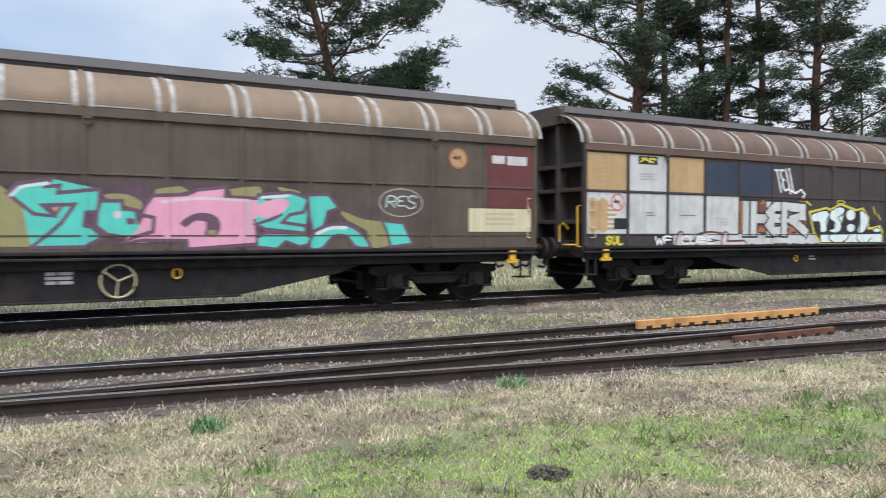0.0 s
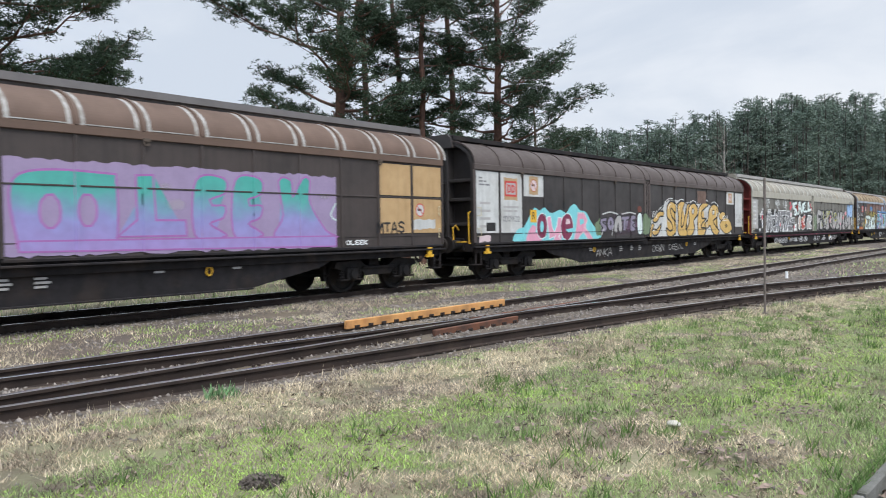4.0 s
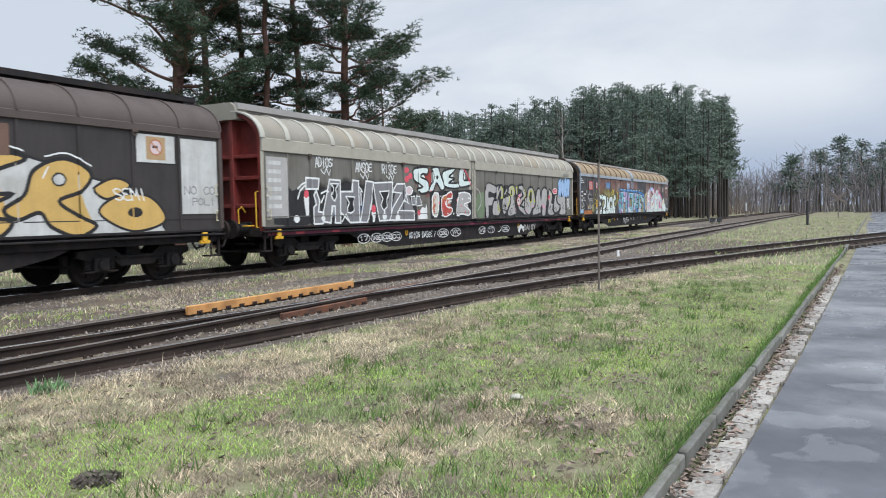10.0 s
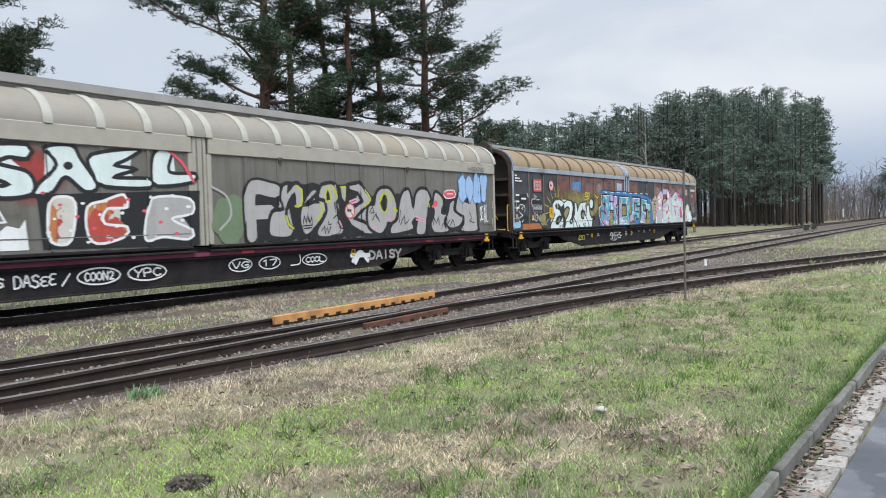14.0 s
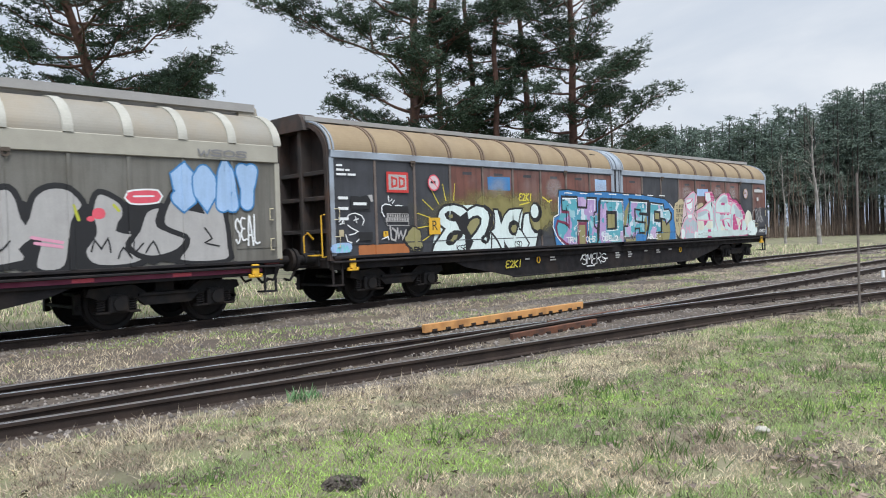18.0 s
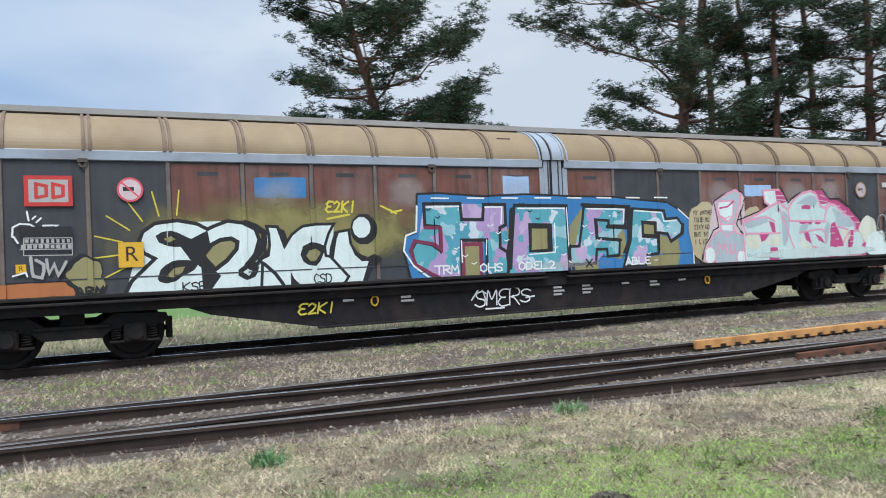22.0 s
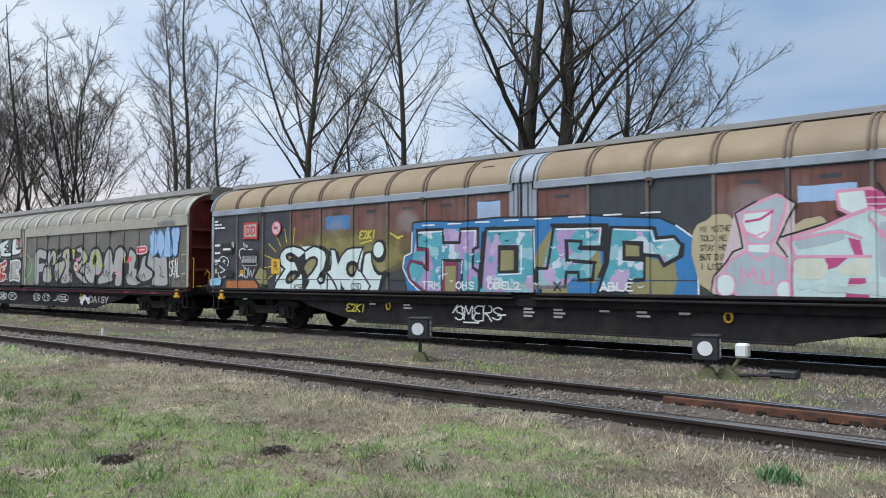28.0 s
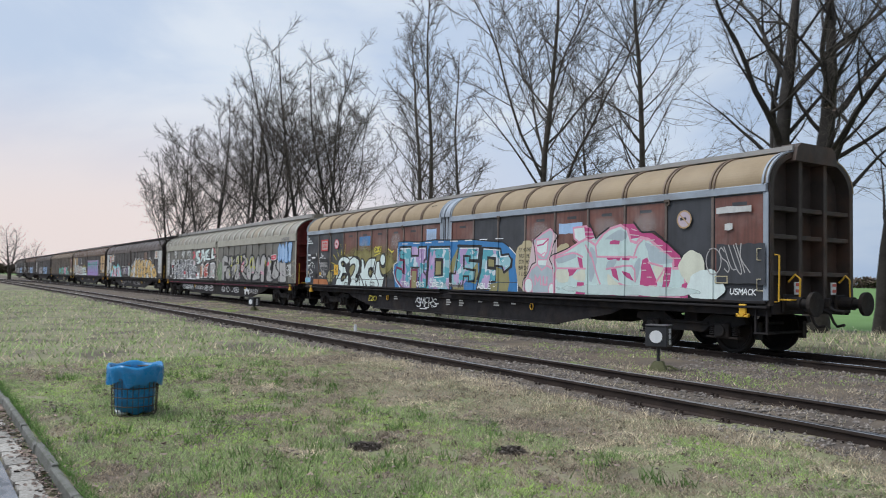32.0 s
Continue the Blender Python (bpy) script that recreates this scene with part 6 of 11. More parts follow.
def art_dark_b(w):
    w.shape("white_ground", ((11.24, 1.04), (11.37, 1.39), (11.5, 1.72), (12.02, 2.06), (12.5, 2.19), (12.84, 2.45), (13.22, 2.6), (13.72, 2.6), (14.08, 2.4), (14.47, 2.58), (14.91, 2.53), (15.32, 2.38), (15.82, 2.52), (16.63, 2.5), (17.37, 2.59), (18.04, 2.42), (18.75, 2.22), (19.57, 2.03), (20.49, 1.49), (20.8, 1.02), (18.1, 0.95), (13.65, 0.97)), M["white"], K, 0.05, False)
    w.shape("graffiti_letter", ((11.68, 1.72), (11.96, 1.94), (12.37, 2.11), (12.76, 2.07), (12.68, 1.92), (12.36, 1.89), (12.2, 1.75), (11.94, 1.65)), C["gold"], K, 0.06, True)
    w.shape("graffiti_letter", ((11.6, 1.27), (11.75, 1.39), (12.06, 1.38), (12.51, 1.6), (12.3, 1.28), (11.98, 1.14), (11.74, 1.16)), C["gold"], K, 0.06, True)
    w.shape("graffiti_letter", ((11.33, 1.09), (11.43, 1.37), (11.61, 1.6), (11.82, 1.55), (11.63, 1.36), (11.56, 1.1)), C["gold"], K, 0.05, True)
    w.shape("graffiti_letter", ((13.06, 2.11), (13.12, 2.34), (13.43, 2.52), (13.82, 2.47), (14.02, 2.24), (13.93, 2.05), (13.7, 2.15), (13.54, 2.24), (13.41, 2.12), (13.61, 1.87), (13.92, 1.66), (13.98, 1.32), (13.6, 1.07), (13.12, 1.11), (13, 1.42), (13.38, 1.3), (13.65, 1.41), (13.5, 1.65), (13.12, 1.84)), C["gold"], K, 0.075, True)
    w.shape("graffiti_letter", ((14.15, 2.32), (14.47, 2.54), (14.91, 2.51), (14.67, 2.15), (14.56, 1.8), (14.55, 1.47), (14.75, 1.54), (14.97, 1.96), (15.15, 2.37), (15.52, 2.47), (15.28, 2.02), (15.05, 1.46), (15.16, 1.09), (14.53, 1.02), (14.17, 1.3), (14.25, 1.87)), C["gold"], K, 0.075, True)
    w.shape("graffiti_letter", ((15.36, 2.28), (15.94, 2.51), (16.32, 2.31), (16.28, 1.95), (15.93, 1.73), (16.03, 1.42), (15.77, 1.12), (15.31, 1.07), (15.15, 1.31), (15.44, 1.74)), C["gold"], K, 0.075, True)
    w.shape("paint_dot", ((15.99, 2.15), (15.96, 2.07), (15.89, 2.02), (15.81, 2.02), (15.74, 2.07), (15.72, 2.14), (15.75, 2.22), (15.82, 2.27), (15.9, 2.27), (15.97, 2.23)), M["white"], K, 0.04, True)
    w.shape("graffiti_letter", ((16.57, 2.31), (17.12, 2.56), (17.67, 2.47), (17.26, 2.29), (16.88, 2.13), (16.92, 1.84), (17.39, 1.83), (16.91, 1.6), (16.8, 1.43), (17.37, 1.36), (17.09, 1.07), (16.43, 1.1), (16.31, 1.6), (16.47, 2.04)), C["gold"], K, 0.075, True)
    w.shape("graffiti_letter", ((17.82, 2.27), (18.42, 2.5), (18.98, 2.25), (18.77, 1.91), (18.29, 1.71), (18.69, 1.43), (19.06, 1.24), (18.65, 1.04), (18.11, 1.24), (17.9, 1.5), (17.48, 1.38), (17.23, 1.55), (17.62, 1.83)), C["gold"], K, 0.075, True)
    w.shape("paint_dot", ((18.44, 2.11), (18.41, 2.04), (18.34, 2), (18.25, 2), (18.19, 2.04), (18.16, 2.11), (18.19, 2.17), (18.26, 2.22), (18.35, 2.22), (18.41, 2.18)), M["white"], K, 0.035, True)
    w.shape("graffiti_letter", ((19.13, 1.49), (19.62, 1.83), (20.37, 1.8), (20.74, 1.31), (19.9, 1.11)), C["gold"], K, 0.05, True)
    w.shape("paint_dot", ((20.17, 1.49), (20.13, 1.43), (20.03, 1.39), (19.92, 1.39), (19.82, 1.43), (19.79, 1.49), (19.83, 1.55), (19.92, 1.59), (20.04, 1.59), (20.13, 1.55)), K, None, 0.05, True)
    w.shape("graffiti_letter", ((19.03, 1.96), (19.51, 2.17), (19.87, 2.04), (19.56, 1.83), (19.26, 1.76)), C["gold"], K, 0.05, True)
    w.strokes("white_arc", (((12.87, 2.48), (13.22, 2.62), (13.65, 2.64)),), 0.03, WL, True, True)
    w.strokes("white_arc", (((14.24, 2.54), (14.51, 2.63), (14.83, 2.61)),), 0.03, WL, True, True)
    w.strokes("white_arc", (((15.54, 2.54), (15.85, 2.61), (16.21, 2.54)),), 0.03, WL, True, True)
    w.strokes("white_arc", (((16.82, 2.62), (17.17, 2.7), (17.62, 2.6)),), 0.03, WL, True, True)
    w.strokes("white_arc", (((18.04, 2.52), (18.48, 2.6), (18.99, 2.39)),), 0.03, WL, True, True)
    w.strokes("paint_shine", (((13.2, 2.21), (13.28, 2.34), (13.46, 2.43)),), 0.03, WL, True, True)
    w.strokes("paint_shine", (((14.3, 2.17), (14.38, 2.36)),), 0.03, WL, True, True)
    w.strokes("paint_shine", (((15.48, 2.14), (15.62, 2.34)),), 0.03, WL, True, True)
    w.strokes("paint_shine", (((16.66, 2.11), (16.76, 2.32)),), 0.03, WL, True, True)
    w.strokes("paint_shine", (((17.98, 2.13), (18.09, 2.33)),), 0.03, WL, True, True)
    w.strokes("paint_shine", (((13.15, 1.73), (13.25, 1.68)),), 0.03, WL, True, True)
    w.strokes("paint_shine", (((16.6, 1.72), (16.59, 1.42)),), 0.03, WL, True, True)
    w.strokes("paint_shine", (((11.69, 1.32), (11.84, 1.35)),), 0.03, WL, True, True)


def art_dark_c(w):
    w.shape("graffiti_letter", ((7.3, 1.77), (7.84, 1.83), (7.78, 1.69), (7.52, 1.67), (7.83, 1.51), (7.73, 1.33), (7.31, 1.35), (7.51, 1.47), (7.29, 1.62)), C["lilac"], K, 0.05, True)
    w.shape("paint_dot", ((8.38, 1.62), (8.32, 1.46), (8.19, 1.37), (8.04, 1.37), (7.91, 1.47), (7.87, 1.62), (7.93, 1.78), (8.06, 1.87), (8.21, 1.87), (8.33, 1.78)), C["lilac"], K, 0.05, True)
    w.shape("paint_dot", ((8.2, 1.63), (8.18, 1.58), (8.14, 1.54), (8.1, 1.54), (8.06, 1.58), (8.05, 1.63), (8.07, 1.68), (8.1, 1.72), (8.15, 1.72), (8.19, 1.68)), K, None, 0.05, True)
    w.shape("graffiti_letter", ((8.49, 1.83), (8.96, 1.89), (9, 1.32), (8.75, 1.33), (8.73, 1.61), (8.59, 1.31), (8.38, 1.32)), C["silver"], K, 0.05, True)
    w.shape("graffiti_letter", ((8.99, 1.89), (9.64, 1.91), (9.6, 1.76), (9.37, 1.74), (9.32, 1.34), (9.1, 1.34), (9.14, 1.74), (8.98, 1.74)), C["lilac"], K, 0.05, False)
    w.shape("graffiti_letter", ((9.71, 1.88), (10.18, 1.92), (10.14, 1.78), (9.9, 1.74), (10.14, 1.66), (9.9, 1.56), (10.16, 1.39), (9.72, 1.33)), C["lilac"], K, 0.05, True)
    w.shape("graffiti_letter", ((10.32, 1.92), (10.68, 1.98), (10.76, 1.28), (10.37, 1.24)), C["pale"], K, 0.04, True)
    w.shape("graffiti_letter", ((10.86, 1.98), (11.23, 1.9), (11.43, 1.29), (10.8, 1.22)), C["green"], K, 0.04, True)
    w.strokes("paint_line", (((7.53, 1.95), (8.08, 2.03), (8.68, 1.96)),), 0.05, M["white"], True, True)
    w.strokes("paint_line", (((9.03, 1.97), (9.65, 2.03), (10.15, 1.98)),), 0.05, M["white"], True, True)
    w.strokes("paint_line", (((7.42, 1.22), (7.62, 1.44)),), 0.04, M["white"], True, False)
    w.strokes("paint_line", (((8.2, 1.2), (8.33, 1.52)),), 0.04, M["white"], True, False)
    w.strokes("paint_line", (((10.48, 1.3), (10.59, 1.6)),), 0.05, M["white"], True, False)
    w.shape("paint_patch", ((10.34, 2.24), (10.62, 2.28), (10.68, 2.08), (10.4, 2.06)), C["oxide"], None, 0.05, True)


def art_first(w):
    w.shape("olive_patch", ((12.15, 2.04), (12.57, 2.07), (12.73, 1.94), (13, 1.61), (13.24, 1.48), (13.16, 1.31), (12.92, 1.17), (12.14, 1.18)), C["olive"], None, 0.05, False)
    w.shape("olive_patch", ((13.96, 1.97), (14.29, 1.98), (14.52, 1.85), (14.5, 1.74), (14.09, 1.87)), C["olive"], None, 0.05, True)
    w.shape("olive_patch", ((14.72, 2.07), (15.1, 2.13), (15.24, 2.06), (14.69, 1.97)), C["olive"], None, 0.05, True)
    w.shape("olive_patch", ((15.88, 2.1), (16.39, 2.16), (16.35, 2), (15.92, 1.99)), C["olive"], None, 0.05, True)
    w.shape("olive_patch", ((16.69, 2.16), (17.11, 2.09), (17.01, 1.97)), C["olive"], None, 0.05, True)
    w.shape("olive_patch", ((17.86, 1.77), (18.28, 1.63), (18.84, 1.53), (18.84, 1.17), (18.42, 1.12), (18.37, 1.4), (17.97, 1.61)), C["olive"], None, 0.05, True)
    w.shape("graffiti_letter", ((12.67, 1.96), (12.79, 2.1), (13.25, 2.19), (13.16, 2.07), (13.35, 2.09), (13.32, 1.98), (13.9, 2.05), (13.89, 1.7), (13.7, 1.69), (13.68, 1.49), (13.78, 1.47), (13.94, 1.31), (13.68, 1.16), (12.96, 1.16), (13.19, 1.36), (13.37, 1.53), (13.55, 1.81), (13.11, 1.79), (13.27, 1.63), (13, 1.66), (12.78, 1.85)), C["teal"], C["plum"], 0.06, False)
    w.shape("letter_gap", ((13.18, 1.77), (13.39, 1.8), (13.3, 1.66)), C["sand"], C["plum"], 0.04, False)
    w.shape("graffiti_letter", ((13.91, 1.87), (14.22, 1.88), (14.23, 1.75), (14.42, 1.74), (14.46, 1.54), (14.65, 1.49), (14.53, 1.36), (14.31, 1.3), (14, 1.35), (13.84, 1.49), (13.86, 1.69)), C["teal"], C["plum"], 0.06, False)
    w.shape("paint_dot", ((14.21, 1.66), (14.2, 1.63), (14.17, 1.6), (14.13, 1.6), (14.11, 1.63), (14.09, 1.66), (14.11, 1.7), (14.13, 1.72), (14.17, 1.72), (14.2, 1.7)), C["palepink"], None, 0.05, True)
    w.shape("letter_gap", ((14.27, 1.61), (14.41, 1.6), (14.41, 1.51), (14.28, 1.51)), C["plum"], None, 0.05, False)
    w.shape("graffiti_letter", ((14.55, 1.79), (14.67, 1.97), (15.19, 2), (15.37, 2.08), (15.83, 2.14), (15.81, 1.98), (16.35, 1.96), (16.71, 1.89), (16.73, 1.68), (16.31, 1.59), (16.37, 1.19), (15.2, 1.11), (15.19, 1.25), (14.51, 1.26), (14.18, 1.21), (14.4, 1.31), (14.67, 1.4), (14.69, 1.62), (14.5, 1.66)), C["pink"], C["plum"], 0.06, False)
    w.shape("letter_gap", ((15.08, 1.53), (15.26, 1.67), (15.49, 1.71), (15.69, 1.63), (15.73, 1.44), (15.63, 1.31), (15.46, 1.37), (15.54, 1.53), (15.33, 1.58), (15.17, 1.46)), C["plum"], None, 0.05, True)
    w.shape("letter_gap", ((15.51, 1.42), (15.67, 1.42), (15.64, 1.34), (15.53, 1.36)), C["olive"], None, 0.05, False)
    w.strokes("paint_line", (((14.82, 1.87), (15.37, 1.94), (16.2, 1.92)),), 0.05, C["palepink"], True, True)
    w.strokes("paint_line", (((16.2, 1.88), (16.2, 1.31)),), 0.05, C["greypink"], True, False)
    w.shape("graffiti_letter", ((16.37, 2.02), (16.94, 2.08), (17.26, 1.98), (17.16, 1.74), (16.91, 1.69), (16.78, 1.56), (17.2, 1.5), (17.2, 1.37), (16.49, 1.44), (16.32, 1.52), (16.59, 1.61), (16.75, 1.69), (16.69, 1.88)), C["teal"], C["plum"], 0.06, False)
    w.shape("graffiti_letter", ((16.34, 1.3), (16.49, 1.38), (17.2, 1.37), (17.37, 1.2), (17.09, 1.14), (16.84, 1.23), (16.68, 1.1), (16.34, 1.14)), C["teal"], C["plum"], 0.05, False)
    w.shape("graffiti_letter", ((17.23, 2.04), (17.62, 2.06), (17.82, 1.82), (17.61, 1.75), (17.53, 1.5), (17.32, 1.39), (17.25, 1.7)), C["teal"], C["plum"], 0.06, False)
    w.shape("graffiti_letter", ((17.32, 1.34), (17.61, 1.5), (17.93, 1.53), (18.22, 1.4), (18.42, 1.12), (18.12, 1.13), (17.98, 1.31), (17.71, 1.31), (17.5, 1.1), (17.27, 1.1)), C["teal"], C["plum"], 0.06, True)
    w.shape("graffiti_letter", ((18.66, 1.6), (19.09, 1.56), (19.29, 1.17), (18.84, 1.12), (18.76, 1.4)), C["teal"], C["plum"], 0.05, False)
    w.strokes("paint_line", (((12.71, 1.93), (12.83, 2.05), (13.19, 2.12)),), 0.05, C["mint"], True, True)
    w.strokes("paint_line", (((17.4, 1.36), (17.65, 1.46), (17.95, 1.47)),), 0.06, C["mint"], True, True)
    w.strokes("paint_line", (((16.43, 1.98), (16.89, 2.02)),), 0.05, C["mint"], True, False)
    w.shape("pink_patch", ((16.77, 1.97), (16.91, 1.89), (16.78, 1.73), (16.59, 1.65), (16.37, 1.65), (16.37, 1.86)), C["pink"], None, 0.05, True)


def art_patched(w):
    w.shape("black_ground", ((7.45, 1.92), (8.16, 2.04), (8.28, 1.99), (8.74, 2.15), (9.42, 2), (9.72, 2.05), (9.99, 1.82), (9.99, 1.49), (10.52, 1.56), (10.64, 1.41), (10.64, 1.08), (7.89, 1.12), (7.63, 1.39)), K, C["lemon"], 0.06, False)
    w.shape("graffiti_letter", ((7.54, 1.86), (8.16, 1.97), (8.25, 1.82), (8.13, 1.7), (8.17, 1.44), (7.92, 1.4), (7.86, 1.66), (7.58, 1.67)), C["pale"], K, 0.03, True)
    w.shape("graffiti_letter", ((8.34, 1.97), (8.73, 2.08), (8.94, 1.99), (8.78, 1.85), (8.63, 1.79), (8.77, 1.67), (8.74, 1.44), (8.48, 1.37), (8.26, 1.44), (8.51, 1.53), (8.53, 1.63), (8.29, 1.75)), C["pale"], K, 0.03, True)
    w.shape("paint_dot", ((9.39, 1.87), (9.35, 1.78), (9.25, 1.72), (9.13, 1.72), (9.03, 1.77), (8.99, 1.86), (9.03, 1.95), (9.13, 2.01), (9.25, 2.01), (9.35, 1.96)), C["pale"], None, 0.05, True)
    w.shape("paint_dot", ((9.37, 1.52), (9.34, 1.45), (9.25, 1.41), (9.14, 1.41), (9.06, 1.45), (9.03, 1.52), (9.06, 1.58), (9.14, 1.62), (9.25, 1.62), (9.34, 1.58)), C["pale"], None, 0.05, True)
    w.shape("graffiti_letter", ((9.58, 1.98), (9.9, 1.89), (9.98, 1.68), (9.78, 1.4), (9.51, 1.4), (9.56, 1.67)), C["pale"], K, 0.03, True)
    w.shape("paint_dot", ((10.57, 1.45), (10.54, 1.41), (10.44, 1.39), (10.32, 1.39), (10.23, 1.41), (10.2, 1.45), (10.23, 1.49), (10.32, 1.52), (10.44, 1.52), (10.54, 1.49)), C["pale"], K, 0.03, True)
    w.shape("pale_skirt", ((7.9, 1.34), (10.61, 1.36), (10.63, 1.11), (7.9, 1.12)), C["pale"], K, 0.03, False)
    w.strokes("paint_line", (((8.3, 1.34), (8.23, 1.25), (8.39, 1.14)),), 0.035, K, True, True)
    w.strokes("paint_line", (((8.82, 1.12), (9.06, 1.22), (9.14, 1.34)),), 0.035, K, True, True)
    w.strokes("paint_line", (((9.49, 1.33), (9.44, 1.23), (9.58, 1.12)),), 0.035, K, True, True)
    w.strokes("paint_line", (((9.94, 1.12), (10.12, 1.24)),), 0.035, K, True, True)
    w.shape("graffiti_letter", ((11.53, 2.42), (12.98, 2.52), (13.16, 2.37), (13.16, 1.39), (12.98, 1.29), (11.68, 1.29), (11.51, 1.39)), C["fade"], C["violet"], 0.04, True)
    w.shape("paint_dot", ((12.2, 1.85), (12.17, 1.68), (12.08, 1.58), (11.98, 1.58), (11.89, 1.68), (11.86, 1.85), (11.89, 2.02), (11.98, 2.12), (12.08, 2.13), (12.17, 2.02)), C["lavender"], C["violet"], 0.04, True)
    w.shape("paint_dot", ((12.81, 1.88), (12.78, 1.71), (12.7, 1.61), (12.59, 1.61), (12.51, 1.71), (12.48, 1.87), (12.51, 2.04), (12.59, 2.14), (12.7, 2.14), (12.78, 2.04)), C["lavender"], C["violet"], 0.04, True)
    w.shape("graffiti_letter", ((13.53, 2.51), (13.86, 2.53), (13.9, 1.71), (14.5, 1.71), (14.52, 1.42), (13.16, 1.42), (13.53, 1.71)), C["fade"], C["violet"], 0.04, False)
    w.shape("graffiti_letter", ((14.75, 2.48), (15.37, 2.53), (15.38, 2.25), (15.03, 2.11), (15.08, 2), (15.38, 1.99), (15.33, 1.76), (15.03, 1.64), (15.4, 1.41), (14.7, 1.42)), C["fade"], C["violet"], 0.04, True)
    w.shape("graffiti_letter", ((15.63, 2.51), (16.23, 2.56), (16.26, 2.27), (15.93, 2.13), (15.96, 2.01), (16.26, 2.01), (16.21, 1.77), (15.93, 1.64), (16.28, 1.41), (15.58, 1.41)), C["fade"], C["violet"], 0.04, True)
    w.shape("graffiti_letter", ((16.71, 2.55), (17.03, 2.56), (17.08, 2.22), (17.32, 2.6), (17.55, 2.61), (17.56, 2.08), (17.99, 1.5), (18.27, 1.32), (16.63, 1.33), (16.8, 1.81)), C["fade"], C["violet"], 0.04, True)
    w.shape("letter_base", ((11.53, 1.37), (18.3, 1.36), (18.3, 1.13), (11.53, 1.2)), C["fade"], C["violet"], 0.03, False)
    w.shape("pale_patch", ((13.93, 2.4), (14.25, 2.42), (14.25, 2.28), (13.93, 2.26)), C["mist_white"], None, 0.05, False)
    w.shape("pale_patch", ((13.98, 2.12), (14.6, 2.14), (14.6, 1.87), (13.98, 1.85)), C["mist_white"], None, 0.05, False)
    w.shape("pale_patch", ((17.76, 2.31), (18.15, 2.33), (18.18, 2.18), (17.78, 2.15)), C["mist_white"], None, 0.05, False)
    w.strokes("paint_line", (((18.3, 2.09), (18.15, 1.83), (18.3, 1.72)),), 0.04, C["mint"], True, True)


def art_grey_a(w):
    w.shape("graffiti_letter", ((1.72, 2.36), (2.29, 2.35), (2.25, 2.07), (1.71, 2.06)), C["grey"], WL, 0.05, False)
    w.strokes("paint_line", (((2, 2.35), (1.98, 2.07)),), 0.04, WL, True, False)
    w.shape("graffiti_letter", ((2.16, 2.02), (2.3, 1.74), (2.23, 1.45), (2.46, 1.42), (2.44, 1.12), (2.04, 1.11), (2.03, 1.56), (2.15, 1.65), (2.05, 1.9)), C["grey"], WL, 0.05, False)
    w.shape("graffiti_letter", ((2.77, 2.34), (3.27, 2.33), (3.26, 1.12), (3, 1.13), (3.01, 1.6), (2.86, 1.6), (2.79, 1.13), (2.47, 1.17), (2.46, 1.45)), C["grey"], WL, 0.05, False)
    w.shape("letter_gap", ((2.81, 2.23), (3.18, 2.23), (3.05, 2.08), (3.1, 1.9), (3, 1.74), (2.89, 1.77), (2.83, 1.9), (2.94, 2.08)), K, WL, 0.04, False)
    w.shape("graffiti_letter", ((3.29, 2.01), (3.84, 2.02), (3.86, 2.35), (4.19, 2.34), (4.22, 1.12), (3.73, 1.12), (3.26, 1.43)), C["grey"], WL, 0.05, False)
    w.shape("letter_gap", ((3.54, 1.88), (3.97, 1.86), (3.86, 1.69), (3.92, 1.49), (3.78, 1.39), (3.61, 1.42), (3.6, 1.55), (3.7, 1.69)), K, WL, 0.04, False)
    w.shape("graffiti_letter", ((4.59, 2.35), (4.99, 2.32), (4.71, 1.25), (4.6, 1.1), (4.24, 1.12), (4.38, 1.52)), C["grey"], WL, 0.05, False)
    w.shape("graffiti_letter", ((4.98, 2.3), (6.1, 2.35), (5.96, 1.15), (5.29, 1.14), (5.12, 1.68)), C["grey"], WL, 0.05, False)
    w.shape("letter_gap", ((5.32, 2.04), (5.85, 2.07), (5.73, 1.8), (5.74, 1.56), (5.53, 1.46), (5.38, 1.62), (5.51, 1.82)), K, WL, 0.04, False)
    w.shape("graffiti_letter", ((6.07, 2.04), (6.34, 2.3), (6.82, 2.31), (6.99, 2.06), (6.62, 1.61), (6.42, 1.45), (7.41, 1.43), (7.43, 1.13), (5.9, 1.15), (6.09, 1.55), (6.62, 2.01)), C["grey"], WL, 0.05, False)
    w.shape("graffiti_letter", ((7.22, 1.9), (7.47, 1.92), (7.51, 1.63), (7.3, 1.63)), C["grey"], WL, 0.035, False)
    w.shape("graffiti_letter", ((7.56, 1.93), (7.8, 1.9), (7.95, 1.62), (7.59, 1.59)), C["grey"], WL, 0.035, False)
    w.shape("white_drip", ((1.6, 1.86), (1.83, 1.86), (1.79, 1.46), (1.82, 1.36), (1.7, 1.33), (1.68, 1.7)), WL, None, 0.05, False)
    w.shape("paint_dot", ((1.83, 1.93), (1.81, 1.86), (1.75, 1.82), (1.69, 1.82), (1.63, 1.86), (1.62, 1.92), (1.64, 1.99), (1.7, 2.03), (1.76, 2.03), (1.82, 1.99)), C["rosy"], None, 0.05, True)
    w.shape("white_drip", ((4.8, 1.42), (5.09, 1.41), (5.02, 1.11), (4.92, 1.1)), WL, None, 0.05, False)
    w.shape("paint_dot", ((5.1, 1.51), (5.07, 1.43), (4.99, 1.39), (4.9, 1.39), (4.83, 1.44), (4.81, 1.51), (4.84, 1.59), (4.91, 1.63), (5, 1.63), (5.07, 1.58)), C["rosy"], None, 0.05, True)
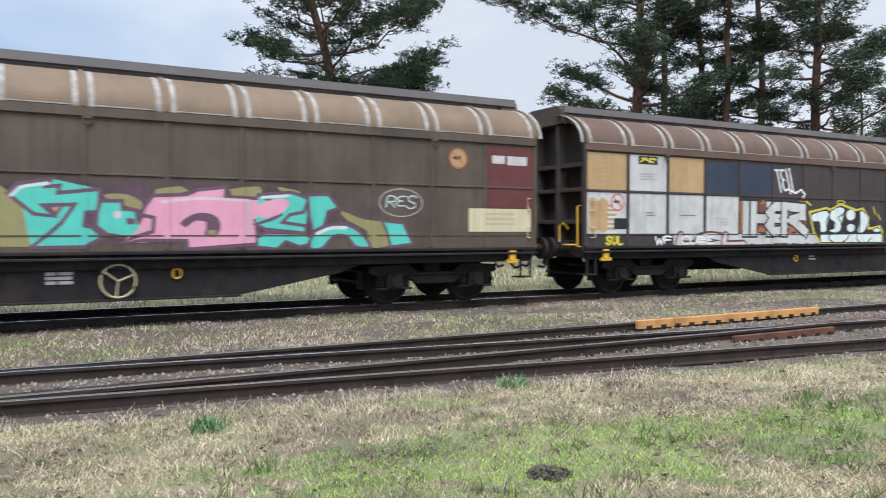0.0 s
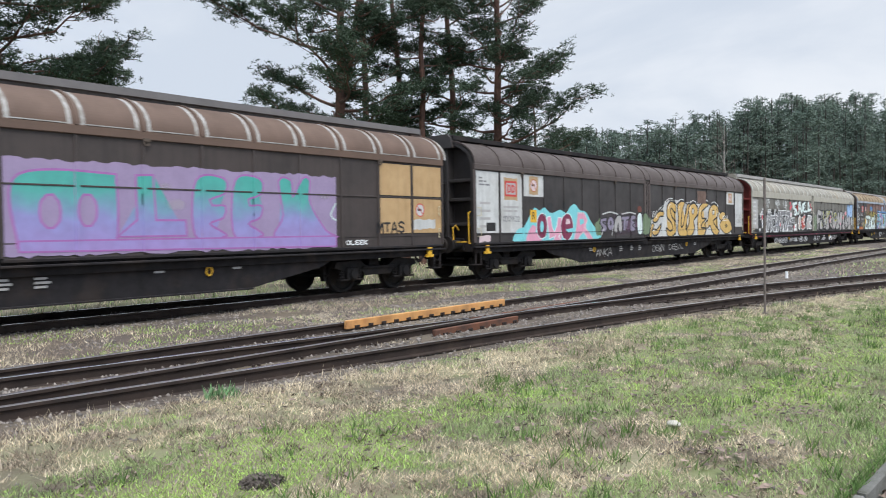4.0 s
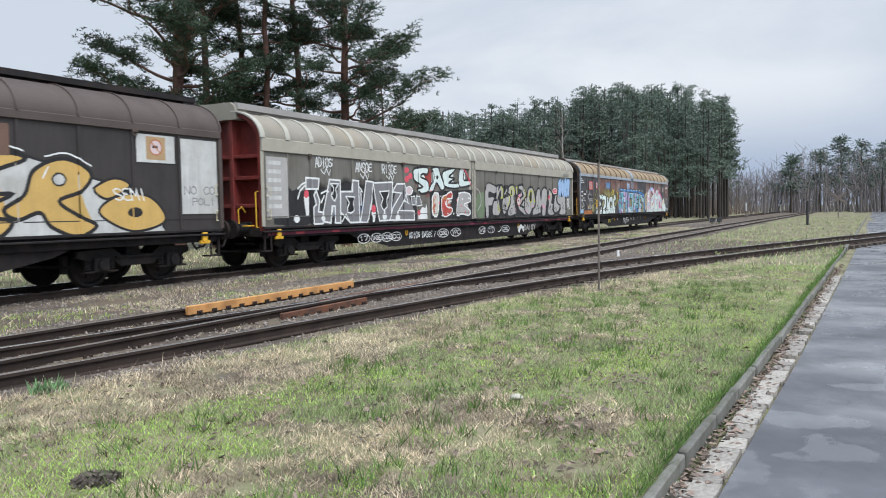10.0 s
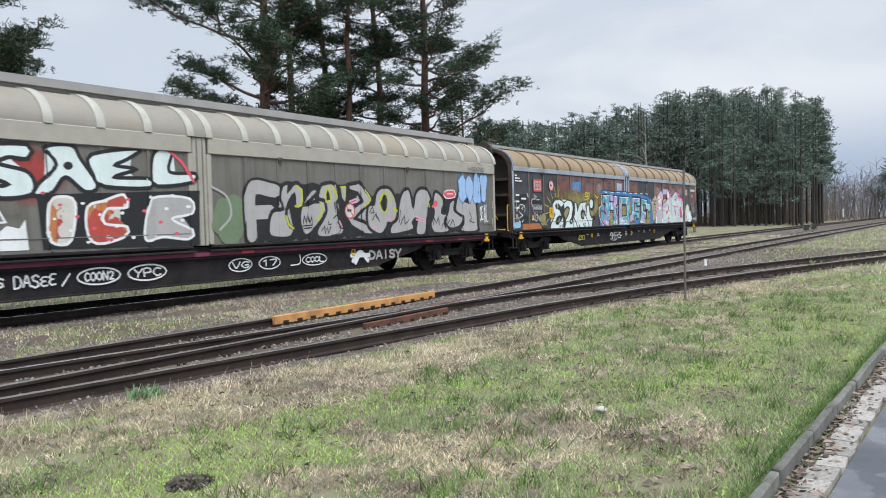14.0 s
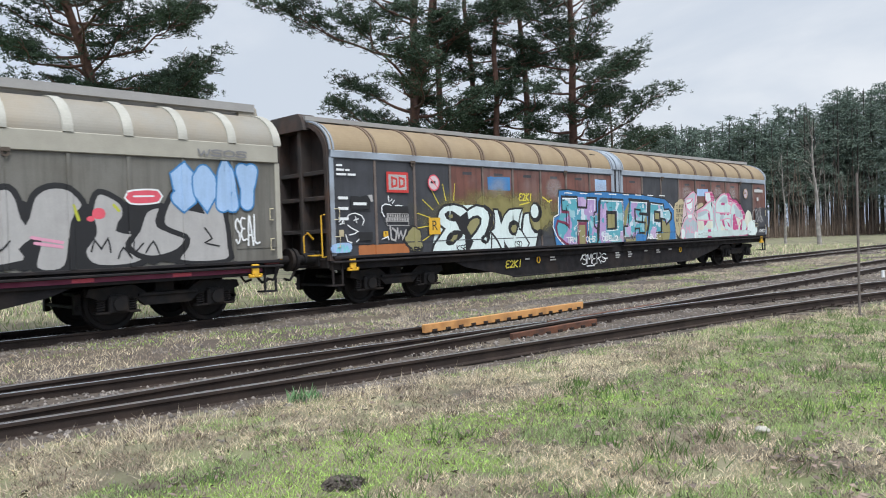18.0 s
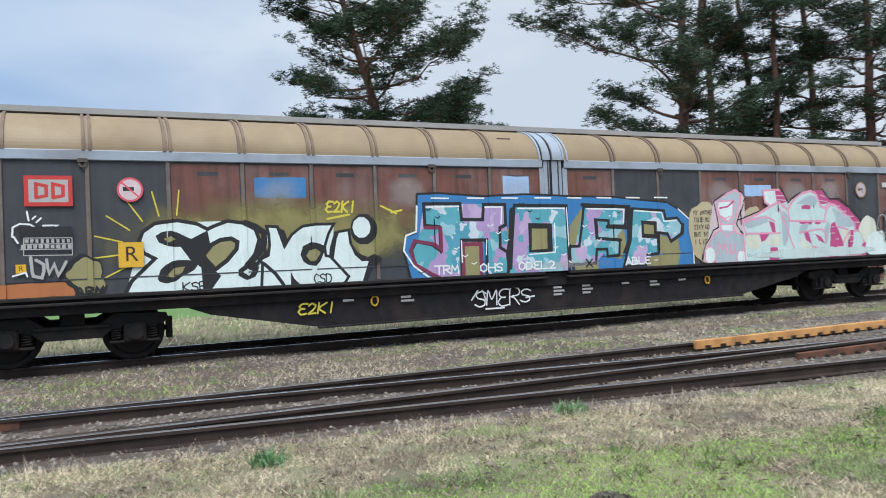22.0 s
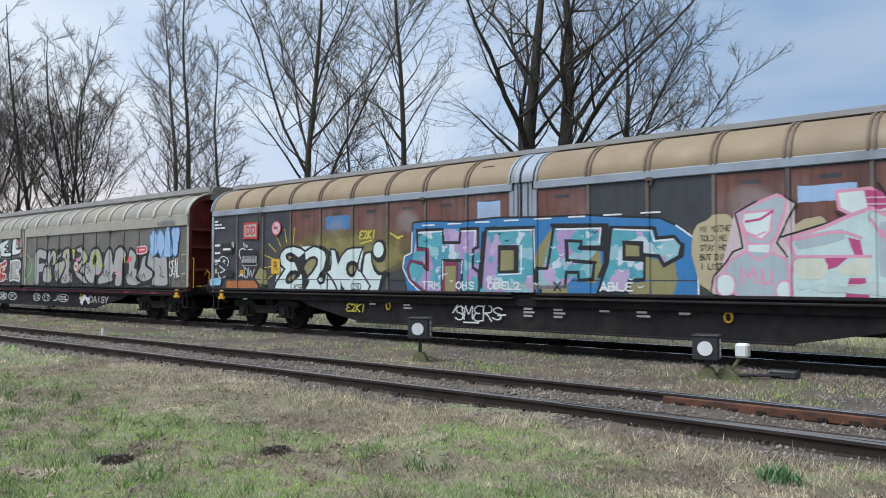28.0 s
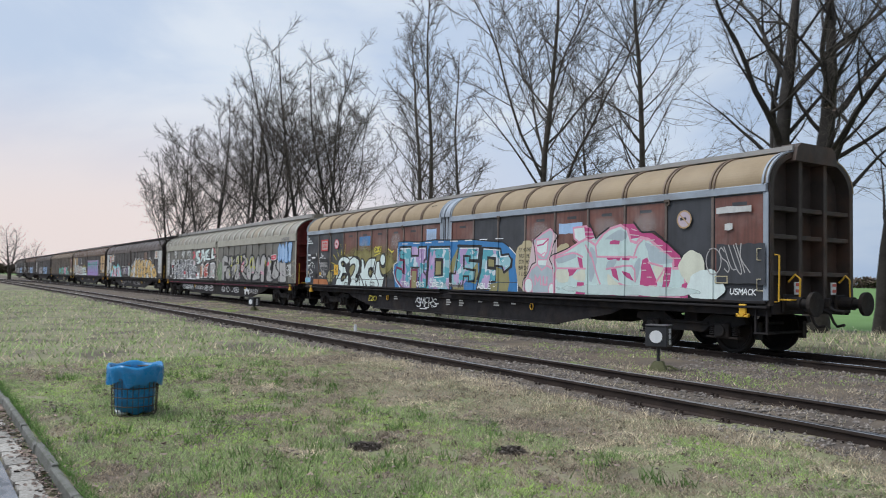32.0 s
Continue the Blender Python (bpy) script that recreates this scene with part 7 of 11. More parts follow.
    w.shape("paint_dot", ((2.54, 1.25), (2.52, 1.2), (2.47, 1.17), (2.41, 1.18), (2.37, 1.21), (2.35, 1.26), (2.37, 1.31), (2.42, 1.34), (2.48, 1.34), (2.52, 1.3)), WL, None, 0.05, True)
    w.strokes("paint_line", (((2.45, 1.41), (2.44, 1.26)),), 0.08, WL, True, False)
    w.shape("paint_dot", ((5.72, 1.27), (5.69, 1.21), (5.62, 1.17), (5.54, 1.18), (5.48, 1.21), (5.46, 1.27), (5.48, 1.33), (5.55, 1.37), (5.63, 1.37), (5.7, 1.33)), WL, None, 0.05, True)
    w.strokes("paint_line", (((5.59, 1.45), (5.59, 1.27)),), 0.08, WL, True, False)
    w.shape("paint_dot", ((6.51, 1.22), (6.48, 1.16), (6.41, 1.12), (6.32, 1.13), (6.25, 1.17), (6.23, 1.23), (6.26, 1.29), (6.33, 1.33), (6.42, 1.32), (6.49, 1.28)), WL, None, 0.05, True)
    w.strokes("paint_line", (((6.38, 1.41), (6.37, 1.22)),), 0.08, WL, True, False)
    w.shape("white_patch", ((7.67, 1.33), (7.97, 1.56), (8.17, 1.51), (8.27, 1.66), (8.31, 1.15), (7.68, 1.15)), WL, None, 0.05, False)
    w.shape("paint_dot", ((7.82, 1.36), (7.8, 1.31), (7.75, 1.28), (7.69, 1.28), (7.64, 1.31), (7.63, 1.37), (7.65, 1.42), (7.7, 1.46), (7.75, 1.45), (7.8, 1.42)), C["rosy"], None, 0.05, True)
    w.strokes("paint_line", (((1.37, 2.06), (1.54, 2.18), (1.72, 2.24)),), 0.05, WL, True, False)
    w.strokes("paint_line", (((1.36, 1.8), (1.46, 2.01), (1.69, 2.16)),), 0.05, WL, True, False)
    w.strokes("paint_line", (((2.37, 1.95), (2.62, 2.03), (2.7, 2)),), 0.05, WL, True, False)
    w.strokes("paint_line", (((2.37, 1.7), (2.5, 1.88)),), 0.05, WL, True, False)
    w.strokes("paint_line", (((4.19, 2.19), (4.37, 2.02)),), 0.05, WL, True, False)
    w.strokes("paint_line", (((4.3, 2.02), (4.3, 1.63)),), 0.05, WL, True, False)
    w.strokes("paint_line", (((3.33, 1.16), (3.52, 1.37), (3.7, 1.14)),), 0.04, WL, True, False)
    w.strokes("paint_line", (((6.78, 1.77), (7.09, 1.67)),), 0.04, WL, True, False)
    w.strokes("paint_line", (((6.92, 1.96), (7, 1.74)),), 0.04, WL, True, False)
    w.shape("paint_dot", ((1.42, 1.26), (1.39, 1.2), (1.33, 1.16), (1.25, 1.17), (1.2, 1.21), (1.18, 1.27), (1.2, 1.33), (1.26, 1.36), (1.34, 1.36), (1.4, 1.32)), WL, None, 0.05, True)
    w.shape("paint_dot", ((7.33, 2.09), (7.28, 2.01), (7.17, 1.96), (7.03, 1.96), (6.93, 2.01), (6.89, 2.09), (6.94, 2.17), (7.05, 2.23), (7.18, 2.23), (7.29, 2.18)), C["palepink"], WL, 0.04, True)
    w.shape("paint_dot", ((7.12, 2.77), (7.09, 2.72), (7.01, 2.68), (6.91, 2.67), (6.83, 2.7), (6.8, 2.75), (6.84, 2.81), (6.92, 2.85), (7.02, 2.85), (7.09, 2.82)), C["rosy"], None, 0.05, True)
    w.shape("paint_dot", ((7.12, 2.48), (7.09, 2.41), (7.01, 2.37), (6.92, 2.36), (6.86, 2.4), (6.83, 2.47), (6.86, 2.54), (6.94, 2.58), (7.02, 2.59), (7.09, 2.55)), C["rosy"], None, 0.05, True)
    w.shape("paint_dot", ((7.34, 2.58), (7.31, 2.52), (7.23, 2.48), (7.14, 2.48), (7.07, 2.51), (7.05, 2.57), (7.08, 2.64), (7.15, 2.68), (7.24, 2.68), (7.32, 2.64)), C["rosy"], None, 0.05, True)
    w.shape("graffiti_letter", ((7.46, 2.83), (8.36, 2.91), (8.36, 2.68), (8.03, 2.68), (7.89, 2.57), (8.37, 2.44), (8.42, 2.1), (7.9, 2.01), (7.64, 2.16), (8.01, 2.24), (7.58, 2.39), (7.43, 2.48), (7.39, 2.65)), C["pale"], K, 0.07, True)
    w.shape("graffiti_letter", ((8.64, 2.88), (9.13, 2.95), (9.28, 2.73), (9.59, 2.26), (9.35, 2.14), (9, 2.39), (8.76, 2.13), (8.43, 2.06), (8.51, 2.25), (8.84, 2.6)), C["pale"], K, 0.07, True)
    w.shape("paint_dot", ((9.14, 2.59), (9.12, 2.55), (9.07, 2.52), (9.02, 2.52), (8.98, 2.55), (8.96, 2.59), (8.98, 2.63), (9.03, 2.66), (9.08, 2.66), (9.12, 2.64)), K, None, 0.05, True)
    w.shape("graffiti_letter", ((9.48, 2.8), (10.46, 2.97), (10.2, 2.76), (9.95, 2.64), (10.37, 2.58), (9.93, 2.42), (10.66, 2.41), (10.65, 2.24), (9.7, 2.25), (9.51, 2.45)), C["pale"], K, 0.07, True)
    w.shape("graffiti_letter", ((10.8, 2.94), (11.2, 3.01), (11.11, 2.57), (11.71, 2.55), (11.62, 2.37), (10.83, 2.28), (10.7, 2.48)), C["pale"], K, 0.07, True)
    w.shape("black_ground", ((8.48, 2.08), (11.8, 2.21), (11.74, 1.09), (8.55, 1.15)), K, None, 0.05, False)
    w.shape("graffiti_letter", ((8.69, 1.94), (8.92, 2.05), (9.15, 1.94), (9.05, 1.29), (8.77, 1.23), (8.65, 1.38)), C["redwhite"], WL, 0.05, True)
    w.shape("graffiti_letter", ((9.38, 1.87), (9.68, 1.98), (10.1, 2.1), (10.16, 1.87), (9.74, 1.83), (9.67, 1.58), (10.15, 1.5), (10.06, 1.31), (9.53, 1.21), (9.35, 1.44)), C["redwhite"], WL, 0.05, True)
    w.shape("graffiti_letter", ((10.62, 1.88), (10.82, 2.07), (11.55, 2.04), (11.6, 1.75), (11.13, 1.64), (11.59, 1.41), (11.51, 1.23), (10.92, 1.29), (10.52, 1.26)), C["silver"], WL, 0.05, True)
    w.shape("paint_fleck", ((8.62, 2.11), (8.62, 2.09), (8.59, 2.08), (8.57, 2.08), (8.55, 2.09), (8.54, 2.1), (8.55, 2.12), (8.57, 2.13), (8.6, 2.13), (8.62, 2.12)), C["rosy"], None, 0.05, True)
    w.shape("paint_fleck", ((9.66, 1.73), (9.65, 1.72), (9.63, 1.71), (9.6, 1.71), (9.57, 1.72), (9.57, 1.73), (9.58, 1.75), (9.6, 1.76), (9.63, 1.76), (9.65, 1.75)), WL, None, 0.05, True)
    w.shape("paint_fleck", ((10.79, 1.33), (10.78, 1.31), (10.76, 1.3), (10.73, 1.3), (10.7, 1.31), (10.69, 1.33), (10.7, 1.35), (10.73, 1.36), (10.76, 1.36), (10.79, 1.34)), WL, None, 0.05, True)
    w.shape("paint_fleck", ((8.92, 1.91), (8.91, 1.89), (8.89, 1.88), (8.86, 1.88), (8.84, 1.89), (8.83, 1.9), (8.84, 1.92), (8.86, 1.93), (8.89, 1.93), (8.91, 1.92)), C["rosy"], None, 0.05, True)
    w.shape("paint_fleck", ((9.98, 1.52), (9.97, 1.5), (9.95, 1.49), (9.92, 1.49), (9.9, 1.5), (9.89, 1.52), (9.9, 1.54), (9.92, 1.55), (9.95, 1.55), (9.97, 1.54)), WL, None, 0.05, True)
    w.shape("paint_fleck", ((11.2, 2.1), (11.19, 2.08), (11.16, 2.07), (11.13, 2.07), (11.11, 2.08), (11.1, 2.1), (11.11, 2.12), (11.14, 2.13), (11.17, 2.13), (11.19, 2.12)), WL, None, 0.05, True)
    w.shape("paint_fleck", ((9.22, 1.7), (9.21, 1.68), (9.19, 1.67), (9.16, 1.67), (9.14, 1.68), (9.13, 1.7), (9.14, 1.72), (9.17, 1.73), (9.19, 1.73), (9.21, 1.72)), C["rosy"], None, 0.05, True)
    w.shape("paint_fleck", ((10.31, 1.3), (10.3, 1.28), (10.28, 1.27), (10.25, 1.27), (10.23, 1.28), (10.22, 1.3), (10.23, 1.32), (10.25, 1.33), (10.28, 1.33), (10.31, 1.32)), WL, None, 0.05, True)
    w.shape("paint_fleck", ((11.57, 1.88), (11.56, 1.86), (11.53, 1.85), (11.5, 1.85), (11.47, 1.86), (11.46, 1.88), (11.48, 1.9), (11.5, 1.91), (11.54, 1.91), (11.56, 1.9)), WL, None, 0.05, True)
    w.shape("paint_fleck", ((9.53, 1.49), (9.52, 1.47), (9.5, 1.46), (9.47, 1.46), (9.45, 1.47), (9.44, 1.49), (9.45, 1.51), (9.47, 1.52), (9.5, 1.52), (9.52, 1.51)), C["rosy"], None, 0.05, True)
    w.shape("paint_fleck", ((10.71, 2.06), (10.7, 2.04), (10.67, 2.03), (10.64, 2.03), (10.62, 2.04), (10.61, 2.06), (10.62, 2.07), (10.64, 2.09), (10.67, 2.09), (10.7, 2.08)), WL, None, 0.05, True)
    w.shape("paint_fleck", ((8.8, 1.67), (8.79, 1.65), (8.77, 1.64), (8.74, 1.64), (8.72, 1.65), (8.72, 1.67), (8.73, 1.68), (8.75, 1.69), (8.77, 1.69), (8.79, 1.68)), WL, None, 0.05, True)
    w.shape("paint_fleck", ((9.85, 1.27), (9.84, 1.25), (9.82, 1.24), (9.79, 1.24), (9.77, 1.26), (9.76, 1.27), (9.77, 1.29), (9.79, 1.3), (9.82, 1.3), (9.84, 1.29)), C["rosy"], None, 0.05, True)
    w.shape("paint_fleck", ((11.06, 1.84), (11.05, 1.82), (11.02, 1.81), (10.99, 1.81), (10.97, 1.82), (10.96, 1.84), (10.97, 1.86), (10.99, 1.87), (11.03, 1.87), (11.05, 1.86)), WL, None, 0.05, True)
    w.shape("paint_fleck", ((9.1, 1.46), (9.09, 1.44), (9.07, 1.43), (9.04, 1.43), (9.02, 1.44), (9.01, 1.46), (9.02, 1.48), (9.04, 1.49), (9.07, 1.49), (9.09, 1.48)), WL, None, 0.05, True)
    w.shape("paint_fleck", ((10.23, 2.02), (10.22, 2), (10.2, 1.99), (10.17, 1.99), (10.14, 2), (10.14, 2.01), (10.15, 2.03), (10.17, 2.04), (10.2, 2.04), (10.22, 2.03)), C["rosy"], None, 0.05, True)
    w.shape("paint_fleck", ((11.42, 1.61), (11.41, 1.59), (11.39, 1.58), (11.35, 1.58), (11.33, 1.59), (11.32, 1.61), (11.33, 1.63), (11.36, 1.64), (11.39, 1.64), (11.42, 1.63)), WL, None, 0.05, True)
    w.shape("paint_fleck", ((9.41, 1.25), (9.4, 1.23), (9.38, 1.22), (9.35, 1.22), (9.33, 1.23), (9.32, 1.25), (9.33, 1.26), (9.35, 1.27), (9.38, 1.27), (9.4, 1.26)), WL, None, 0.05, True)
    w.shape("paint_fleck", ((10.57, 1.8), (10.56, 1.78), (10.53, 1.77), (10.5, 1.77), (10.48, 1.78), (10.47, 1.8), (10.48, 1.82), (10.51, 1.83), (10.54, 1.83), (10.56, 1.82)), C["rosy"], None, 0.05, True)
    w.shape("paint_fleck", ((8.68, 1.43), (8.67, 1.41), (8.65, 1.4), (8.63, 1.4), (8.61, 1.42), (8.6, 1.43), (8.61, 1.45), (8.63, 1.46), (8.66, 1.46), (8.68, 1.45)), WL, None, 0.05, True)
    w.shape("paint_fleck", ((9.77, 1.97), (9.76, 1.96), (9.74, 1.95), (9.71, 1.95), (9.69, 1.96), (9.68, 1.97), (9.69, 1.99), (9.71, 2), (9.74, 2), (9.76, 1.99)), WL, None, 0.05, True)
    w.shape("paint_fleck", ((10.92, 1.58), (10.91, 1.56), (10.88, 1.55), (10.85, 1.55), (10.83, 1.56), (10.82, 1.58), (10.83, 1.6), (10.86, 1.61), (10.89, 1.61), (10.91, 1.6)), C["rosy"], None, 0.05, True)
    w.shape("paint_fleck", ((8.98, 1.22), (8.97, 1.2), (8.95, 1.19), (8.92, 1.19), (8.9, 1.21), (8.89, 1.22), (8.9, 1.24), (8.93, 1.25), (8.95, 1.25), (8.97, 1.24)), WL, None, 0.05, True)
    w.shape("paint_fleck", ((10.1, 1.76), (10.09, 1.75), (10.07, 1.73), (10.04, 1.73), (10.01, 1.75), (10.01, 1.76), (10.02, 1.78), (10.04, 1.79), (10.07, 1.79), (10.09, 1.78)), WL, None, 0.05, True)
    w.shape("paint_fleck", ((11.28, 1.35), (11.27, 1.33), (11.24, 1.32), (11.21, 1.32), (11.19, 1.33), (11.18, 1.35), (11.19, 1.37), (11.21, 1.38), (11.25, 1.38), (11.27, 1.37)), C["rosy"], None, 0.05, True)
    w.shape("paint_fleck", ((9.33, 1.94), (9.32, 1.92), (9.3, 1.91), (9.27, 1.91), (9.25, 1.92), (9.24, 1.94), (9.25, 1.95), (9.28, 1.96), (9.3, 1.96), (9.32, 1.95)), WL, None, 0.05, True)
    w.strokes("paint_line", (((11.06, 3.01), (11.43, 2.74), (11.65, 2.39)),), 0.06, C["rosy"], True, True)


def art_grey_b(w):
    w.shape("graffiti_letter", ((14.11, 2.37), (14.33, 2.43), (14.3, 2.26), (14.45, 2.41), (14.63, 2.44), (14.78, 2.26), (14.74, 1.89), (14.51, 1.86), (14.48, 2.16), (14.28, 1.93), (14.21, 1.71), (14.31, 1.44), (14.45, 1.37), (14.38, 1.21), (14.14, 1.15), (13.66, 1.25), (13.76, 1.76), (14.11, 1.84), (14.02, 2.06)), C["silver"], K, 0.095, True)
    w.shape("graffiti_letter", ((14.66, 1.79), (14.83, 2.07), (14.98, 2.26), (15.24, 2.34), (15.26, 2.22), (15.09, 2.1), (14.85, 1.93), (15.18, 2.01), (15.54, 1.94), (15.43, 1.61), (15.03, 1.28), (14.81, 1.19), (14.65, 1.44)), C["silver"], K, 0.095, True)
    w.shape("graffiti_letter", ((15.27, 2.08), (15.36, 2.37), (15.51, 2.45), (15.81, 2.48), (15.96, 2.34), (15.98, 2.04), (15.89, 1.96), (16.05, 1.4), (16.21, 1.37), (16.12, 1.2), (15.83, 1.13), (15.25, 1.15), (15.22, 1.35), (15.45, 1.61), (15.56, 1.8), (15.49, 2.04)), C["silver"], K, 0.095, True)
    w.shape("letter_gap", ((15.54, 2.17), (15.62, 2.36), (15.7, 2.23), (15.74, 2.04), (15.56, 2.01)), K, C["lime"], 0.05, False)
    w.shape("graffiti_letter", ((16.08, 2.41), (16.33, 2.43), (16.28, 1.97), (16.12, 2.1)), C["silver"], K, 0.05, False)
    w.shape("graffiti_letter", ((16.38, 2.45), (16.83, 2.52), (17.35, 2.06), (16.91, 1.8), (16.62, 1.59), (17.02, 1.48), (17.65, 1.14), (17, 1.16), (16.47, 1.39), (16.28, 1.6), (16.63, 1.9), (16.9, 2.03), (16.76, 2.23), (16.42, 2.3)), C["silver"], K, 0.095, False)
    w.shape("graffiti_letter", ((17.42, 2.03), (17.49, 2.25), (17.68, 2.39), (18.04, 2.41), (18.26, 2.24), (18.39, 1.96), (18.38, 1.63), (18.19, 1.43), (17.93, 1.44), (17.86, 1.27), (17.6, 1.14), (17.13, 1.38), (17.14, 1.9), (17.39, 1.96)), C["silver"], K, 0.095, True)
    w.shape("letter_gap", ((17.63, 2.01), (17.8, 2.24), (17.96, 2.15), (17.99, 1.99), (17.81, 1.73)), K, C["lime"], 0.05, True)
    w.shape("graffiti_letter", ((18.47, 1.96), (18.66, 2.31), (18.92, 2.4), (19.05, 2.23), (19.14, 1.9), (19.26, 2.26), (19.49, 2.42), (19.8, 2.4), (20.03, 2.13), (19.85, 1.85), (19.71, 1.13), (19.25, 1.12), (19.31, 1.56), (19.09, 1.44), (19.12, 1.24), (18.1, 1.13), (18.12, 1.41), (18.39, 1.57)), C["silver"], K, 0.095, True)
    w.shape("graffiti_letter", ((20.12, 2.03), (20.26, 2.35), (20.64, 2.17), (20.67, 1.92), (20.57, 1.73), (21, 1.6), (20.94, 1.16), (20.2, 1.11), (19.98, 1.37), (20.16, 1.67)), C["silver"], K, 0.095, True)
    w.shape("graffiti_letter", ((20.89, 1.72), (21.04, 2.05), (21.32, 2.11), (21.26, 1.79), (21.75, 1.6), (21.6, 1.33), (21.09, 1.22), (20.71, 1.42)), C["silver"], K, 0.095, True)
    w.shape("graffiti_letter", ((21.33, 1.79), (21.48, 2.28), (21.68, 2.45), (22.1, 2.46), (22.47, 2.13), (22.57, 1.79), (22.6, 1.39), (22.54, 1.11), (21.61, 1.14), (21.78, 1.53)), C["silver"], K, 0.095, True)
    w.shape("letter_gap", ((21.79, 2.05), (21.99, 2.29), (22.13, 1.98)), K, None, 0.05, False)
    w.strokes("paint_line", (((14.58, 2.36), (14.73, 2.28), (14.7, 1.93), (14.51, 1.9)),), 0.06, C["lime"], True, True)
    w.strokes("paint_line", (((14.21, 1.67), (14.28, 1.47), (14.42, 1.38)),), 0.06, C["lime"], True, True)
    w.strokes("paint_line", (((15.36, 1.96), (15.43, 1.8), (15.23, 1.56)),), 0.06, C["lime"], True, True)
    w.strokes("paint_line", (((15.73, 2.4), (15.87, 2.31), (15.93, 2.12)),), 0.06, C["lime"], True, True)
    w.strokes("paint_line", (((16.11, 2.38), (16.28, 2.39), (16.26, 2.15)),), 0.05, C["lime"], True, False)
    w.strokes("paint_line", (((17.05, 2.32), (17.26, 2.07), (16.97, 1.88)),), 0.05, C["lime"], True, True)
    w.strokes("paint_line", (((17.67, 2.04), (17.8, 2.24), (17.93, 2.26)),), 0.05, C["lime"], True, True)
    w.strokes("paint_line", (((18.08, 2.32), (18.27, 2.07)),), 0.05, C["lime"], True, True)
    w.strokes("paint_line", (((20.5, 2.13), (20.58, 2.04)),), 0.05, C["lime"], True, False)
    w.strokes("paint_line", (((19.86, 2.12), (19.93, 1.89)),), 0.05, C["lime"], True, True)
    w.strokes("paint_line", (((16.42, 2.02), (16.67, 2.09)),), 0.05, C["pink"], True, False)
    w.strokes("paint_line", (((16.44, 1.96), (16.68, 2.02)),), 0.05, C["pink"], True, False)
    w.strokes("paint_line", (((19.22, 1.62), (19.67, 1.53)),), 0.05, C["pink"], True, True)
    w.strokes("paint_line", (((19.27, 1.53), (19.66, 1.46)),), 0.05, C["pink"], True, True)
    w.strokes("paint_line", (((17.97, 1.55), (18.2, 1.57)),), 0.05, C["pink"], True, False)
    w.strokes("paint_line", (((16.02, 1.53), (16.1, 1.38)),), 0.05, C["pink"], True, False)
    w.strokes("paint_line", (((17.3, 1.32), (17.47, 1.34)),), 0.04, C["pink"], True, False)
    w.shape("paint_dot", ((18.36, 1.81), (18.35, 1.76), (18.31, 1.73), (18.26, 1.73), (18.22, 1.76), (18.2, 1.81), (18.22, 1.85), (18.26, 1.88), (18.31, 1.88), (18.35, 1.85)), C["lime"], None, 0.05, True)
    w.strokes("paint_line", (((18.21, 1.85), (18.39, 1.78)),), 0.05, C["lime"], True, False)
    w.shape("paint_dot", ((20.36, 1.99), (20.34, 1.93), (20.28, 1.9), (20.21, 1.9), (20.15, 1.93), (20.14, 1.99), (20.16, 2.05), (20.22, 2.08), (20.29, 2.08), (20.34, 2.05)), C["rosy"], None, 0.05, True)
    w.shape("paint_dot", ((20.18, 1.9), (20.17, 1.88), (20.13, 1.86), (20.1, 1.86), (20.06, 1.88), (20.05, 1.9), (20.07, 1.93), (20.1, 1.95), (20.14, 1.95), (20.17, 1.93)), C["rosy"], None, 0.05, True)
    w.shape("paint_dot", ((21.76, 2.24), (21.75, 2.2), (21.71, 2.18), (21.67, 2.18), (21.64, 2.2), (21.63, 2.23), (21.64, 2.27), (21.68, 2.29), (21.72, 2.29), (21.75, 2.27)), C["rosy"], None, 0.05, True)
    w.strokes("thin_tag", (((14.75, 1.49), (14.79, 1.67), (14.85, 1.5), (14.9, 1.7), (14.95, 1.49), (15.01, 1.67), (15.05, 1.48)),), 0.028, K, True, True)
    w.strokes("thin_tag", (((14.73, 1.43), (15.06, 1.45)),), 0.028, K, True, True)
    w.strokes("thin_tag", (((14.78, 1.37), (15.02, 1.39)),), 0.028, K, True, True)
    w.strokes("thin_tag", (((15.24, 1.49), (15.5, 1.66)),), 0.028, K, True, True)
    w.strokes("thin_tag", (((15.36, 1.3), (15.47, 1.41), (15.49, 1.23), (15.57, 1.39), (15.6, 1.23), (15.69, 1.4)),), 0.028, K, True, True)
    w.strokes("thin_tag", (((15.62, 1.53), (15.61, 1.45), (15.71, 1.46)),), 0.028, K, True, True)
    w.strokes("thin_tag", (((15.8, 1.6), (15.93, 1.69), (16.02, 1.6), (15.92, 1.49), (16.07, 1.39), (15.96, 1.22), (15.7, 1.18)),), 0.028, K, True, True)
    w.strokes("thin_tag", (((17.21, 1.74), (17.33, 1.89), (17.38, 1.74), (17.26, 1.72)),), 0.028, K, True, True)
    w.strokes("thin_tag", (((17.47, 1.74), (17.5, 1.58)),), 0.028, K, True, True)
    w.strokes("thin_tag", (((17.31, 1.53), (17.45, 1.69), (17.6, 1.5)),), 0.028, K, True, True)
    w.strokes("thin_tag", (((20.11, 1.37), (20.17, 1.55), (20.27, 1.41), (20.38, 1.58), (20.42, 1.35)),), 0.028, K, True, True)
    w.strokes("thin_tag", (((20.54, 1.24), (20.63, 1.42), (20.76, 1.24)),), 0.028, K, True, True)
    w.strokes("thin_tag", (((20.81, 1.54), (20.8, 1.32), (20.97, 1.48)),), 0.028, K, True, True)
